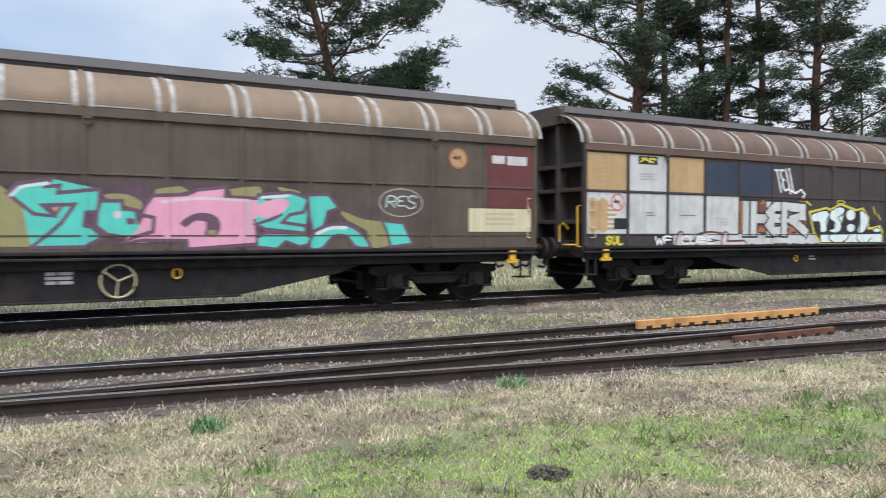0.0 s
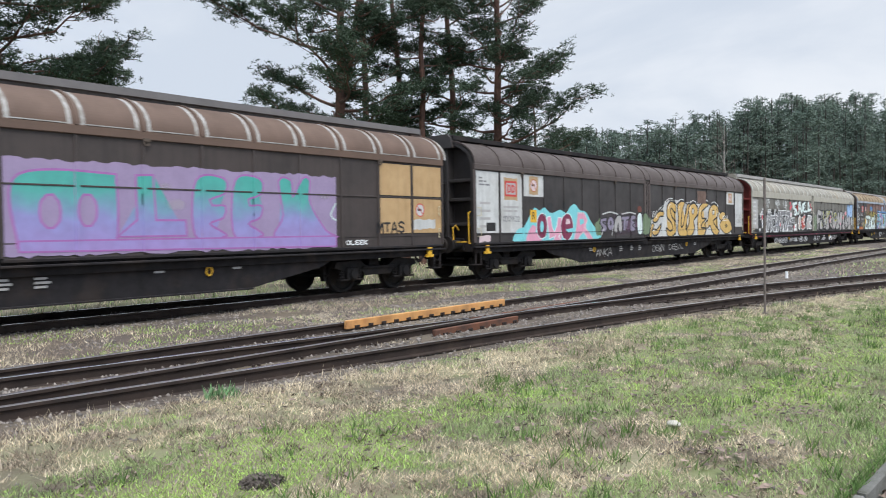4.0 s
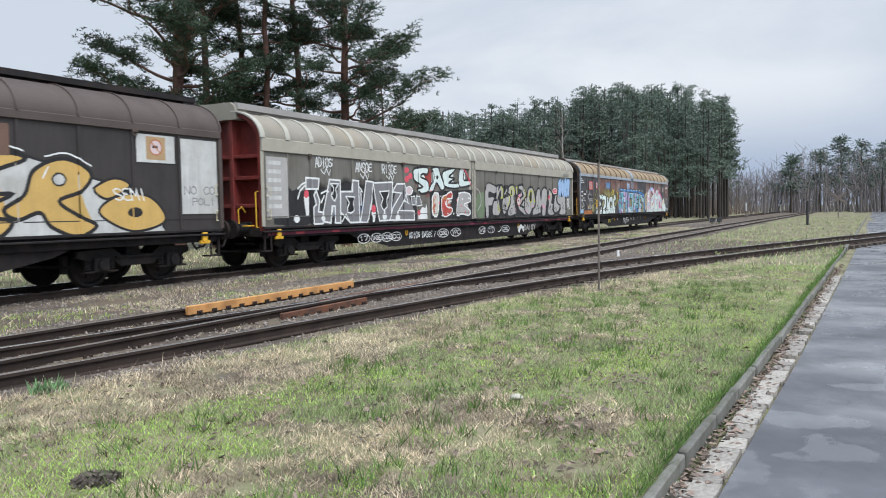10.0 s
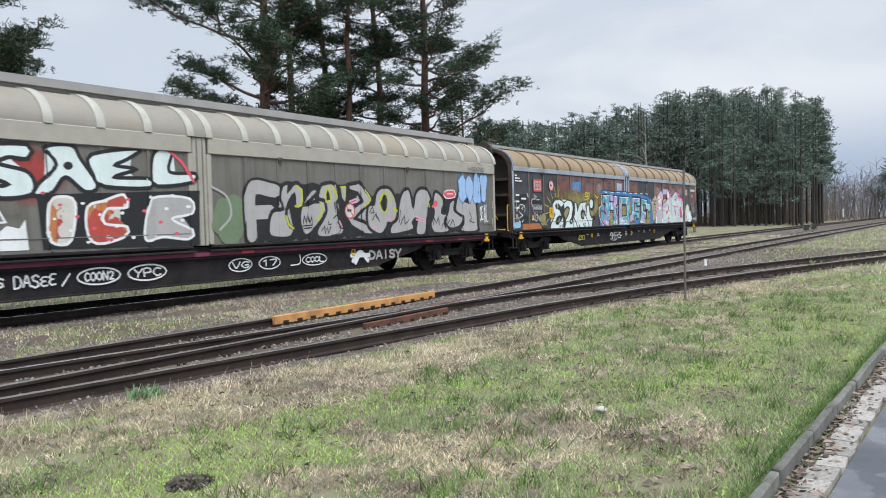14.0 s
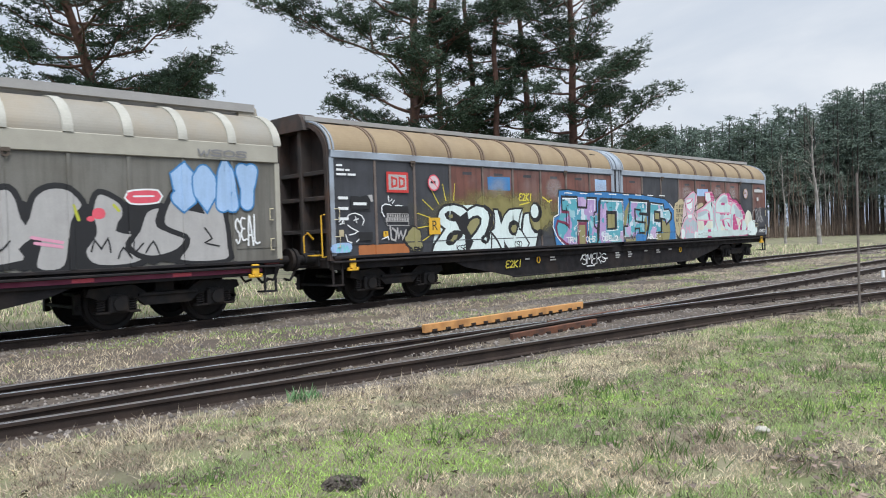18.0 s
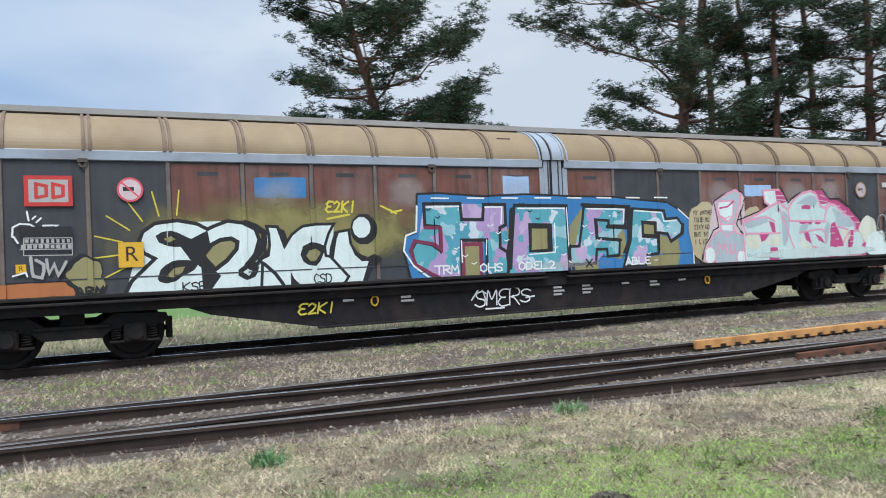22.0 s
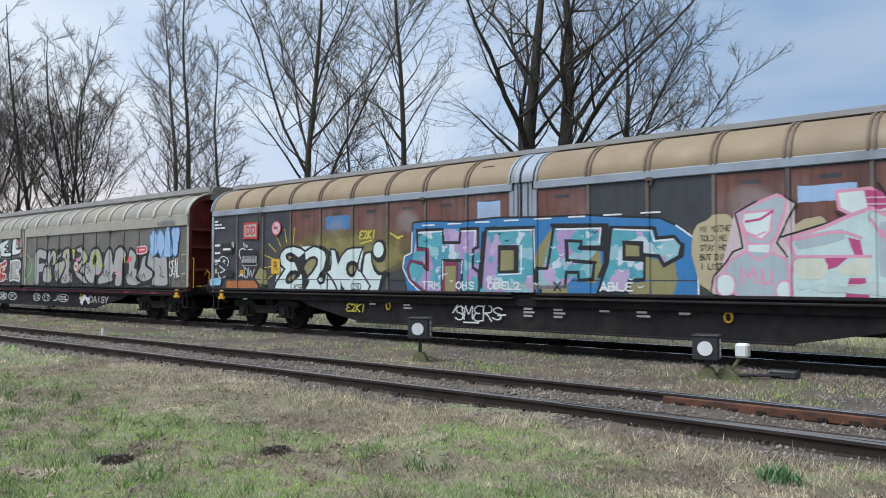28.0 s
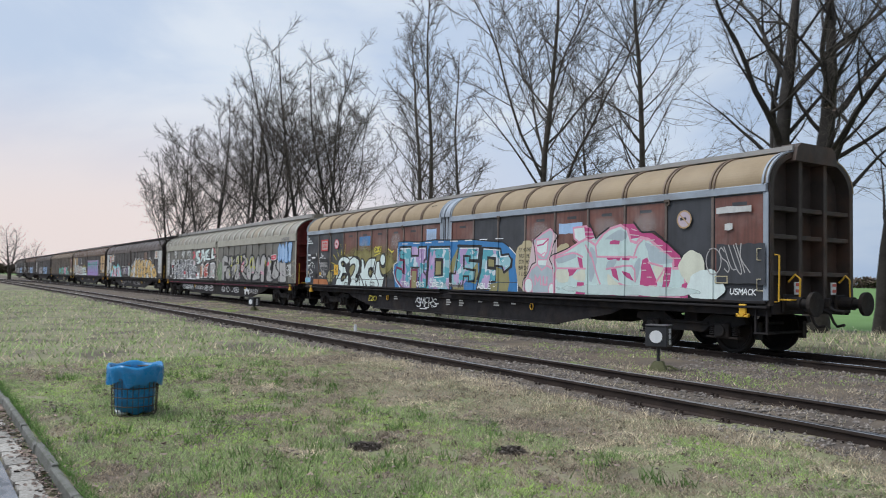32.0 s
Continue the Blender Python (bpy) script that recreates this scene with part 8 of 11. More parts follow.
    w.strokes("thin_tag", (((21.01, 1.32), (21.15, 1.51), (21.25, 1.29)),), 0.028, K, True, True)
    w.strokes("thin_tag", (((18.46, 1.46), (18.54, 1.8)),), 0.028, K, True, True)
    w.strokes("thin_tag", (((18.52, 1.4), (18.7, 1.63), (18.73, 1.4), (18.91, 1.57)),), 0.028, K, True, True)
    w.strokes("thin_tag", (((22.11, 1.73), (22.25, 1.53), (22.11, 1.46), (22.39, 1.39)),), 0.028, K, True, True)
    w.strokes("thin_tag", (((16.84, 1.51), (16.99, 1.54), (16.94, 1.41)),), 0.028, K, True, True)
    w.shape("red_bubble", ((20.74, 2.36), (21.27, 2.39), (21.28, 2.19), (20.76, 2.16)), C["rosy"], WL, 0.03, True)
    w.strokes("paint_line", (((20.84, 2.28), (21.18, 2.29)),), 0.03, WL, True, False)


def paint_last(w):
    e = w.edges
    SILL = -1.304
    for k in list(range(3, 9)) + [10, 13, 14, 15, 16, 18]:
        w.patch(e[k] + 0.05, e[k + 1] - 0.05, 2.02 if k < 10 else 1.5, 3.12, C["rust"], "rust_panel", rough=0.0)
        w.patch(e[k] + 0.45, e[k] + 0.78, 2.93, 3.0, C["slate"], "vent_slot")
    for a, b, z0, z1 in ((4.96, 5.84, 2.57, 2.91), (9.74, 10.33, 2.62, 2.98), (16.10, 16.95, 2.58, 2.84)):
        w.patch(a, b, z0, z1, C["blue"] if a < 9 else C["skyblue"], "blue_patch", rough=0.012)
    for k in (4, 6, 8, 13, 15, 16):
        w.patch(e[k] + 0.08, e[k + 1] - 0.08, 2.25, 3.05, C["mist_white"], "pale_mist")
    w.patch(0.75, 2.25, 1.09, 1.30, C["orange"], "orange_patch", rough=0.01)
    w.patch(1.90, 9.3, 1.09, 2.75, C["mist_olive"], "paint_mist")
    w.patch(12.4, 17.5, 1.09, 2.3, C["mist_olive"], "paint_mist")
    for k in range(7):
        a = 0.35 + k * 0.36
        w.strokes("paint_ray", [[(3.62 + 0.75 * math.cos(a + 1.1), 1.75 + 0.55 * math.sin(a + 1.1)), (3.62 + 1.15 * math.cos(a + 1.1), 1.75 + 0.95 * math.sin(a + 1.1))]], 0.022, C["lemon"], True, False)
    for line in (((6.2, 2.2), (6.6, 2.27)), ((7.2, 2.42), (7.5, 2.28)), ((7.4, 2.3), (7.6, 2.34))):
        w.strokes("paint_ray", [line], 0.035, C["lemon"], True, False)
    w.blob(2.35, 1.38, 0.32, 0.30, K, "green_letter_rim", 0.25, 5)
    w.blob(2.38, 1.38, 0.26, 0.25, C["olive"], "green_letter", 0.25, 5)
    # the white four-letter piece
    art_last_a(w)
    w.word("KSB", 3.75, 4.15, 1.06, 1.22, K, 0.022)
    w.word("CSD", 5.90, 6.25, 1.08, 1.26, K, 0.022)
    w.word("EZKI", 6.15, 6.72, 2.30, 2.52, C["lemon"], 0.035, slant=0.15)
    w.word("ARM", 2.20, 2.62, 1.08, 1.22, K, 0.035)
    # the block-letter piece on blue
    art_last_b(w)
    for k in range(8):
        w.strokes("white_dash", [[(8.2 + 0.75 * k, 2.555), (8.55 + 0.75 * k, 2.55)]], 0.03, WL, True, False)
    w.patch(9.6, 12.6, 1.10, 1.33, C["mist_white"], "pale_band")
    for k in range(26):
        x, z = 7.9 + (k * 0.731) % 6.4, 1.2 + (k * 0.417) % 1.3
        w.strokes("paint_fleck", [[(x, z), (x + 0.05, z - 0.025), (x + 0.10, z + 0.01)]], 0.018, WL if k % 3 else K, True, False)
    for k, t in enumerate(("TRM", "OHS", "ODELZ", "X", "ABLE")):
        x = (8.2, 9.15, 10.0, 11.6, 12.6)[k]
        w.word(t, x, x + 0.17 * len(t), 1.13, 1.31, WL if k != 3 else K, 0.03, curved=False)
    # speech patch and pale figure shapes
    w.blob(14.82, 1.80, 0.42, 0.72, C["beige"], "speech_patch", 0.12, 8)
    for k, t in enumerate(("MY MOTHER", "TOLD ME TO", "STAY HOME", "BUT DID", "I LISTEN")):
        w.word(t, 14.52, 14.52 + 0.065 * len(t), 2.16 - 0.16 * k, 2.27 - 0.16 * k, K, 0.014, curved=False)
    w.blob(16.3, 1.95, 0.35, 0.40, C["beige"], "cream_cloud", 0.15, 3)
    art_last_c(w)
    w.blob(20.25, 1.72, 0.34, 0.34, C["cream"], "cream_cloud", 0.12, 5)
    w.blob(20.58, 1.36, 0.42, 0.34, C["pale"], "pale_patch", 0.15, 3)
    w.patch(16.0, 20.7, 1.09, 1.33, C["mist_mint"], "mint_skirt", rough=0.02)
    # signs, stencils, small tags
    w.ring_sign(3.03, 2.70, 0.19, C["palepink"], C["rosy"])
    w.ring_sign(20.04, 2.73, 0.19, C["greypink"], C["sand"])
    logo(w, 1.60, 2.19, 2.48, 2.88)
    placard(w, 2.83, 3.20, 1.49, 1.88)
    placard(w, 1.43, 1.57, 1.46, 1.59)
    boards(w, 0.20, 3.02, WL)
    w.patch(0.55, 1.08, 2.06, 2.36, K, "label_frame", rough=0.02)
    w.patch(0.62, 0.98, 2.16, 2.22, WL, "lettering")
    for k in range(3):
        w.bars(0.22, 2.34 - 0.22 * k, 1, WL, ((0.26,), (0.2, 0.3)), 0.06)
    w.patch(0.22, 0.34, 1.50, 1.64, C["beige"], "sticker")
    w.patch(0.74, 1.12, 1.40, 1.58, K, "label_holder")
    art_last_d(w)
    w.patch(20.84, 21.64, 2.80, 2.92, M["white"], "label", rough=0.01)
    w.patch(21.04, 21.22, 2.47, 2.60, M["white"], "label", rough=0.02)
    w.patch(20.85, 21.95, 1.40, 2.18, C["slate"], "slate_patch", rough=0.02)
    w.word("SLUK", 21.05, 21.62, 1.66, 2.12, C["silver"], 0.022, slant=-0.35, wobble=0.08)
    oval(w, 20.78, 1.85, 0.18, 0.26, 0.022, C["silver"])
    w.word("USMACK", 21.15, 21.74, 1.19, 1.32, WL, 0.018, slant=0.2)
    w.strokes("label_frame", [[(20.82, 1.42), (21.1, 1.42), (21.1, 1.55), (20.82, 1.55), (20.82, 1.42)]], 0.02, C["beige"], False, False)
    # on the side sill
    w.word("SMERS", 9.05, 10.30, 0.48, 0.78, WL, 0.028, slant=0.1, plane=SILL, wobble=0.03)
    for line in (((9.0, 0.62), (9.2, 0.84), (9.3, 0.6)), ((9.3, 0.43), (9.7, 0.43)), ((10.2, 0.6), (10.4, 0.62))):
        w.strokes("tag_stroke", [line], 0.03, WL, plane=SILL)
    w.word("EZKI", 5.62, 6.30, 0.55, 0.76, C["lemon"], 0.03, slant=0.2, plane=SILL)
    for x, n in ((6.45, 1), (10.85, 3), (11.55, 3), (12.55, 1), (13.3, 2), (14.1, 1), (7.55, 2)):
        w.bars(x, 0.78, n, C["silver"], ((0.2,), (0.26,)), 0.04, 0.03, SILL)


def paint_grey(w):
    SILL = -1.304
    w.patch(0.9, 8.2, 1.09, 2.5, C["mist_black"], "black_mist")
    w.patch(0.4, 7.6, 1.09, 2.05, K, "black_ground", rough=0.06)
    w.patch(7.4, 9.2, 1.8, 3.0, C["mist_red"], "red_mist")
    w.patch(0.15, 0.95, 1.3, 2.85, C["silver"], "worn_panel")
    for k in range(6):
        w.bars(0.22, 2.75 - 0.22 * k, 1, M["white"], ((0.5,), (0.6,)), 0.10)
    for x, z in ((3.0, 1.5), (4.5, 1.5), (6.1, 1.45)):
        w.patch(x - 0.3, x + 0.3, z - 0.3, z + 0.35, C["mist_blue"], "blue_mist")
    art_grey_a(w)
    for t, a, b, z in (("ADIOS", 2.12, 2.88, 2.66), ("ANSOE", 4.03, 4.88, 2.60), ("RISOE", 5.46, 6.32, 2.60)):
        w.word(t, a, b, z, z + 0.28, WL, 0.035, wobble=0.03)
        w.strokes("white_tag", [[(a + 0.25, z - 0.05), (a + 0.4, z - 0.18), (a + 0.5, z - 0.02), (a + 0.62, z - 0.2), (a + 0.7, z - 0.04)], [(a + 0.3, z + 0.36), (a + 0.55, z + 0.36)]], 0.03, WL)
    w.blob(12.55, 1.60, 0.48, 0.50, C["green"], "green_patch", 0.2, 6)
    w.strokes("grey_curl", [[(12.1, 2.3), (12.5, 2.1), (12.6, 1.7), (12.3, 1.4)]], 0.05, C["silver"])
    # the long silver piece
    w.patch(12.95, 22.6, 1.09, 2.20, K, "black_ground", rough=0.07)
    w.patch(13.05, 16.9, 2.15, 2.44, K, "black_ground", rough=0.04)
    w.word("F", 12.98, 13.95, 1.10, 2.40, C["silver"], 0.31, outline=K, border=0.06, overlap=1.3)
    art_grey_b(w)
    w.ring_sign(16.42, 1.78, 0.20, M["white"], M["red"])
    w.word("SOAY", 21.50, 23.20, 2.10, 2.84, C["skyblue"], 0.26, outline=C["blue"], border=0.03, wobble=0.08)
    w.word("SEAL", 22.7, 23.25, 1.45, 1.90, WL, 0.035, wobble=0.08)
    w.word("WSOS", 22.0, 23.0, 3.02, 3.16, C["grey"], 0.03, plane=SIDE - 0.048)
    # side sill
    w.patch(0.2, 23.3, 0.86, 0.94, C["maroon"], "maroon_stripe", plane=-1.364)
    for x in (1.3, 2.9, 12.9, 19.8, 21.5):
        w.patch(x, x + 0.35, 0.87, 0.935, C["rosy"], "red_mark", plane=-1.366)
    for k, t in enumerate(("17", "VGE", "COE", "OO", "VG", "17", "COOL")):
        x = (4.55, 5.25, 5.85, 6.4, 12.9, 13.75, 15.2)[k]
        r = 0.42 if k == 6 else 0.32
        oval(w, x, 0.62, r, 0.14, 0.025, WL, SILL)
        w.word(t, x - r * 0.75, x + r * 0.75, 0.54, 0.70, WL, 0.03, plane=SILL)
    w.word("ADIOS DASEE", 7.2, 8.8, 0.52, 0.72, WL, 0.03, plane=SILL, wobble=0.03)
    for x, t in ((9.6, "COONZ"), (10.6, "YPC")):
        oval(w, x, 0.62, 0.42, 0.15, 0.03, WL, SILL)
        w.word(t, x - 0.3, x + 0.3, 0.53, 0.71, WL, 0.03, plane=SILL)
    w.word("DAISY", 17.25, 18.65, 0.48, 0.74, C["silver"], 0.06, plane=SILL)
    w.strokes("white_star", [[(16.6, 0.5), (16.9, 0.72), (17.2, 0.48)], [(16.55, 0.64), (17.25, 0.62)], [(16.9, 0.72), (16.7, 0.45)]], 0.11, WL, plane=SILL)
    w.strokes("tag_arrow", [[(8.9, 0.5), (9.05, 0.7)], [(14.4, 0.52), (14.7, 0.55), (14.7, 0.75)]], 0.03, WL, plane=SILL)
    for x in (14.2, 14.6, 15.0):
        w.blob(x, 0.82, 0.10, 0.035, C["lime"], "lime_spot", 0.0)


def paint_dark(w):
    SILL = -1.304
    e = w.edges
    w.patch(e[0] + 0.06, e[1] - 0.05, 1.36, 3.12, M["white"], "white_panel", "scuffed white data panel")
    w.patch(e[1] + 0.05, e[2] - 0.05, 1.36, 3.12, M["white"], "white_panel", "scuffed white data panel")
    w.patch(e[2] + 0.05, e[3] - 0.05, 2.46, 3.12, M["white"], "white_panel")
    w.patch(1.45, 2.15, 2.32, 2.98, C["sand"], "bare_primer", rough=0.02)
    logo(w, 1.52, 2.08, 2.46, 2.86)
    w.patch(2.80, 3.30, 2.52, 3.08, C["sand"], "bare_primer", rough=0.02)
    w.ring_sign(3.05, 2.80, 0.20, C["palepink"], C["orange"])
    boards(w, 0.22, 2.95, C["grey"])
    for k in range(4):
        w.bars(0.25, 2.25 - 0.22 * k, 1, C["silver"], ((0.5,), (0.3, 0.25)), 0.07)
    w.bars(1.4, 2.15, 2, C["silver"], ((0.8,), (0.5, 0.2)), 0.06, 0.06)
    w.patch(0.55, 1.0, 1.42, 1.66, K, "label_holder")
    w.word("ODCMIZZ", 1.38, 2.25, 1.68, 1.86, C["grey"], 0.025)
    w.patch(0.2, 0.75, 1.12, 1.3, C["palepink"], "pink_smear", rough=0.03)
    # turquoise cloud with five letters
    for x, z, r in ((4.0, 2.16, 0.14), (4.9, 2.22, 0.13), (5.5, 2.24, 0.12)):
        w.blob(x, z, r, r, C["turq"] if r > 0.14 else K, "turquoise_dot", 0.08)
    art_dark_a(w)
    placard(w, 2.83, 3.20, 1.66, 2.05)
    w.blob(7.25, 1.5, 0.3, 0.28, C["green"], "green_end", 0.3, 2)
    w.patch(7.2, 11.6, 1.09, 2.1, C["mist_purple"], "purple_mist")
    art_dark_c(w)
    w.blob(11.3, 1.5, 0.25, 0.35, C["green"], "green_end", 0.3, 3)
    # golden piece
    art_dark_b(w)
    w.word("VIS", 11.6, 12.1, 1.88, 2.10, WL, 0.03, wobble=0.04)
    w.word("SEMI", 19.5, 20.3, 1.72, 1.98, WL, 0.03, slant=-0.3)
    # right-hand boards
    w.patch(16.38, 17.38, 2.50, 3.05, mat("scorched_primer", (0.17, 0.10, 0.075), 0.6, c2=(0.10, 0.065, 0.05), scale=3, amount=0.8), "bare_primer")
    w.patch(20.05, 21.05, 2.52, 3.10, M["white"], "white_panel")
    w.patch(20.3, 20.8, 2.58, 3.06, C["sand"], "bare_primer")
    w.ring_sign(20.55, 2.84, 0.17, C["palepink"], C["orange"])
    w.patch(21.22, 22.28, 1.44, 3.08, M["white"], "white_panel", "scuffed white panel")
    w.word("NO CO", 21.28, 22.2, 1.86, 2.06, C["grey"], 0.022, curved=False)
    w.word("POLI", 21.5, 22.2, 1.62, 1.80, C["grey"], 0.022, curved=False)
    w.word("DEBIL", 13.5, 15.0, 0.52, 0.74, C["silver"], 0.03, plane=SILL, wobble=0.03)
    w.word("DEWN", 11.9, 13.0, 0.50, 0.74, C["silver"], 0.03, plane=SILL, wobble=0.05)
    w.word("ANKA", 7.2, 8.4, 0.48, 0.70, C["silver"], 0.028, plane=SILL, wobble=0.05)
    for x, n in ((9.0, 3), (9.9, 3), (10.6, 3), (6.7, 2), (16.2, 2)):
        w.bars(x, 0.78, n, C["silver"], ((0.2,), (0.26,)), 0.04, 0.03, SILL)


def paint_patched(w):
    SILL = -1.304
    e = w.edges
    for k, up, lo in ((0, "tan", "white"), (1, "white", "white"), (2, "tan", "white"), (3, None, "white")):
        if up:
            w.patch(e[k] + 0.05, e[k + 1] - 0.05, 2.32, 3.12, M[up], "painted_panel")
        w.patch(e[k] + 0.05, e[k + 1] - 0.05, 1.36, 2.26, M[lo], "painted_panel")
    w.patch(0.10, 0.62, 1.42, 2.1, M["tan"], "bare_primer", rough=0.06)
    for k in (3, 4):
        w.patch(e[k] + 0.06, e[k + 1] - 0.06, 2.33, 3.05, mat("dull_blue_overpaint", (0.028, 0.045, 0.085), 0.45, c2=(0.02, 0.025, 0.04), scale=1.2, amount=0.8, bump=0.05), "blue_panel")
    for k in range(7):
        w.bars(0.16, 3.02 - 0.10 * k, 1, C["sand"], ((0.5, 0.3), (0.8,)), 0.05)
    for k in range(6):
        w.bars(0.62, 2.0 - 0.10 * k, 1, C["sand"], ((0.25,), (0.35,)), 0.05)
    w.ring_sign(0.90, 2.05, 0.19, M["white"], M["red"])
    w.patch(0.80, 1.15, 1.46, 1.70, K, "label_holder")
    w.patch(1.50, 2.08, 2.92, 3.10, K, "emblem_ground")
    w.strokes("emblem_shape", [[(1.56, 2.97), (1.72, 3.06), (1.84, 2.97)], [(1.84, 3.05), (2.03, 3.04)], [(1.6, 3.05), (1.95, 2.97)]], 0.04, C["lemon"], True, False)
    w.bars(1.55, 2.72, 3, C["silver"], ((0.5,), (0.4,)), 0.03, 0.03)
    w.bars(1.75, 1.85, 2, C["grey"], ((0.2,), (0.26,)), 0.03, 0.03)
    w.bars(2.8, 1.8, 1, C["grey"], ((0.5,),), 0.025)
    w.word("TAS", 3.95, 4.4, 1.55, 1.75, C["silver"], 0.02)
    w.patch(2.6, 10.55, 1.10, 1.34, M["white"], "white_skirt", rough=0.03)
    w.patch(4.78, 7.3, 1.36, 2.16, C["orange"], "orange_ground", rough=0.06)
    w.patch(5.2, 5.7, 1.5, 2.1, C["rust"], "rust_patch", rough=0.05)
    for c, a, b in (("L", 2.7, 3.6), ("O", 3.3, 4.3), ("L", 4.2, 5.0)):
        w.word(c, a, b, 1.02, 1.38, M["white"], 0.14, outline=C["oxide"], border=0.05)
    for c, a, b in (("I", 4.75, 5.25), ("H", 5.15, 6.0), ("E", 5.75, 6.5), ("R", 6.3, 7.35)):
        w.word(c, a, b, 1.30, 2.16, M["white"], 0.22, outline=K, border=0.045, curved=False)
    for k in range(4):
        w.blob(6.6, 1.45 + 0.16 * k, 0.045, 0.05, K, "black_spot", 0.05)
    oval(w, 8.75, 2.2, 0.16, 0.05, 0.03, C["lemon"])
    for line in (((10.2, 2.1), (10.3, 1.9)), ((10.4, 1.9), (10.55, 1.75)), ((7.3, 2.2), (7.5, 2.1))):
        w.strokes("yellow_flick", [line], 0.04, C["lemon"], True, False)
    w.word("TEIL", 6.22, 6.95, 2.42, 2.98, WL, 0.05, slant=-0.3, wobble=0.06)
    w.strokes("white_tag", [[(6.6, 2.5), (6.9, 2.4), (7.1, 2.5), (7.22, 2.38), (7.15, 2.28)]], 0.05, WL)
    # violet panel with fading letters
    w.patch(11.32, 18.32, 1.12, 2.70, C["lavender"], "lavender_ground", rough=0.03)
    art_patched(w)
    for a, b in ((e[17] + 0.05, e[18] - 0.05), (e[18] + 0.05, e[19] - 0.06)):
        w.patch(a, b, 2.33, 3.10, M["tan"], "painted_panel")
        w.patch(a, b, 1.40, 2.26, M["tan"], "painted_panel")
    w.ring_sign(21.2, 1.98, 0.17, M["white"], M["red"])
    w.patch(20.95, 21.8, 1.5, 1.75, M["white"], "worn_label", rough=0.03)
    w.word("MTAS", 19.6, 20.6, 1.42, 1.66, K, 0.05, wobble=0.04)
    w.word("OLEEK", 18.6, 19.3, 1.14, 1.26, WL, 0.025)
    w.word("WF CUBE", 2.0, 3.9, 1.12, 1.30, WL, 0.04, wobble=0.03)
    w.word("SUL", 0.55, 1.05, 1.10, 1.32, C["lemon"], 0.05)
    for x, n in ((7.6, 2), (11.2, 3), (11.8, 3), (13.9, 1), (15.6, 1)):
        w.bars(x, 0.78, n, C["silver"], ((0.2,), (0.26,)), 0.04, 0.03, SILL)


def paint_first(w):
    e = w.edges
    w.patch(10.5, 19.4, 1.0, 2.35, C["mist_purple"], "purple_mist")
    w.word("M", 9.6, 11.8, 1.10, 2.0, C["teal"], 0.31, outline=C["plum"], border=0.07, slant=0.12)
    art_first(w)
    w.word("RES", 18.72, 19.35, 1.86, 2.06, C["mint"], 0.022, slant=0.2, wobble=0.04)
    oval(w, 19.05, 1.94, 0.45, 0.26, 0.02, C["silver"])
    w.ring_sign(20.28, 2.82, 0.20, C["sand"], C["orange"])
    w.patch(e[18] + 0.05, e[19] - 0.06, 1.88, 3.12, mat("maroon_overpaint", (0.13, 0.035, 0.035), 0.55, scale=2, amount=0.5, bump=0.05), "maroon_panel")
    w.patch(21.06, 21.36, 2.76, 2.92, M["white"], "label")
    w.patch(21.42, 21.90, 2.74, 2.92, M["white"], "label")
    w.patch(20.52, 22.0, 1.40, 1.86, M["offwhite"], "cream_board")
    for k in range(3):
        w.bars(20.9, 1.78 - 0.1 * k, 1, C["beige"], ((0.7,), (0.5,)), 0.05)
    w.bars(13.15, 0.78, 3, C["silver"], ((0.14, 0.2), (0.36,)), 0.05, 0.02, -1.304)
    wheel = tube(bmesh.new(), [(0.26 * math.cos(k * math.pi / 10), 0, 0.26 * math.sin(k * math.pi / 10)) for k in range(21)], 0.018, 6)
    for k in range(3):
        a = k * 2.094 + 0.4
        tube(wheel, [(0, 0, 0), (0.26 * math.cos(a), 0, 0.26 * math.sin(a))], 0.014, 5)
    part("brake_handwheel", wheel, C["beige"], w.body, "pale rusty brake handwheel").matrix_basis = pose(14.16, -1.36, 0.62)


M["w0"] = mat("dusty_brown_wagon_paint", (0.115, 0.085, 0.062), 0.65, c2=(0.062, 0.047, 0.038), scale=0.8, amount=0.9, bump=0.08, streak=0.35)
M["w0_roof"] = mat("dusty_brown_roof", (0.205, 0.145, 0.095), 0.7, c2=(0.14, 0.10, 0.07), scale=1.2, amount=0.7, bump=0.1, streak=0.1)
M["w1"] = mat("brown_wagon_paint", (0.060, 0.046, 0.042), 0.62, c2=(0.036, 0.030, 0.029), scale=0.9, amount=0.8, bump=0.08, streak=0.3)
M["w1_roof"] = mat("brown_roof", (0.135, 0.085, 0.062), 0.7, c2=(0.09, 0.06, 0.046), scale=1.2, amount=0.7, bump=0.1)
M["w2"] = mat("dark_brown_wagon_paint", (0.047, 0.040, 0.039), 0.55, c2=(0.027, 0.024, 0.024), scale=0.9, amount=0.8, bump=0.08, streak=0.3)
M["w2_roof"] = mat("dark_brown_roof", (0.090, 0.070, 0.064), 0.55, c2=(0.06, 0.045, 0.04), scale=1.1, amount=0.8, bump=0.1)
M["w3"] = mat("grey_beige_wagon_paint", (0.185, 0.18, 0.162), 0.55, c2=(0.125, 0.115, 0.095), scale=0.8, amount=0.8, bump=0.06, streak=0.4)
M["w3_roof"] = mat("grey_beige_roof", (0.29, 0.275, 0.24), 0.55, c2=(0.22, 0.20, 0.16), scale=1.0, amount=0.7, bump=0.08, dirt=(0.30, 0.24, 0.16), dirt_amount=0.5)
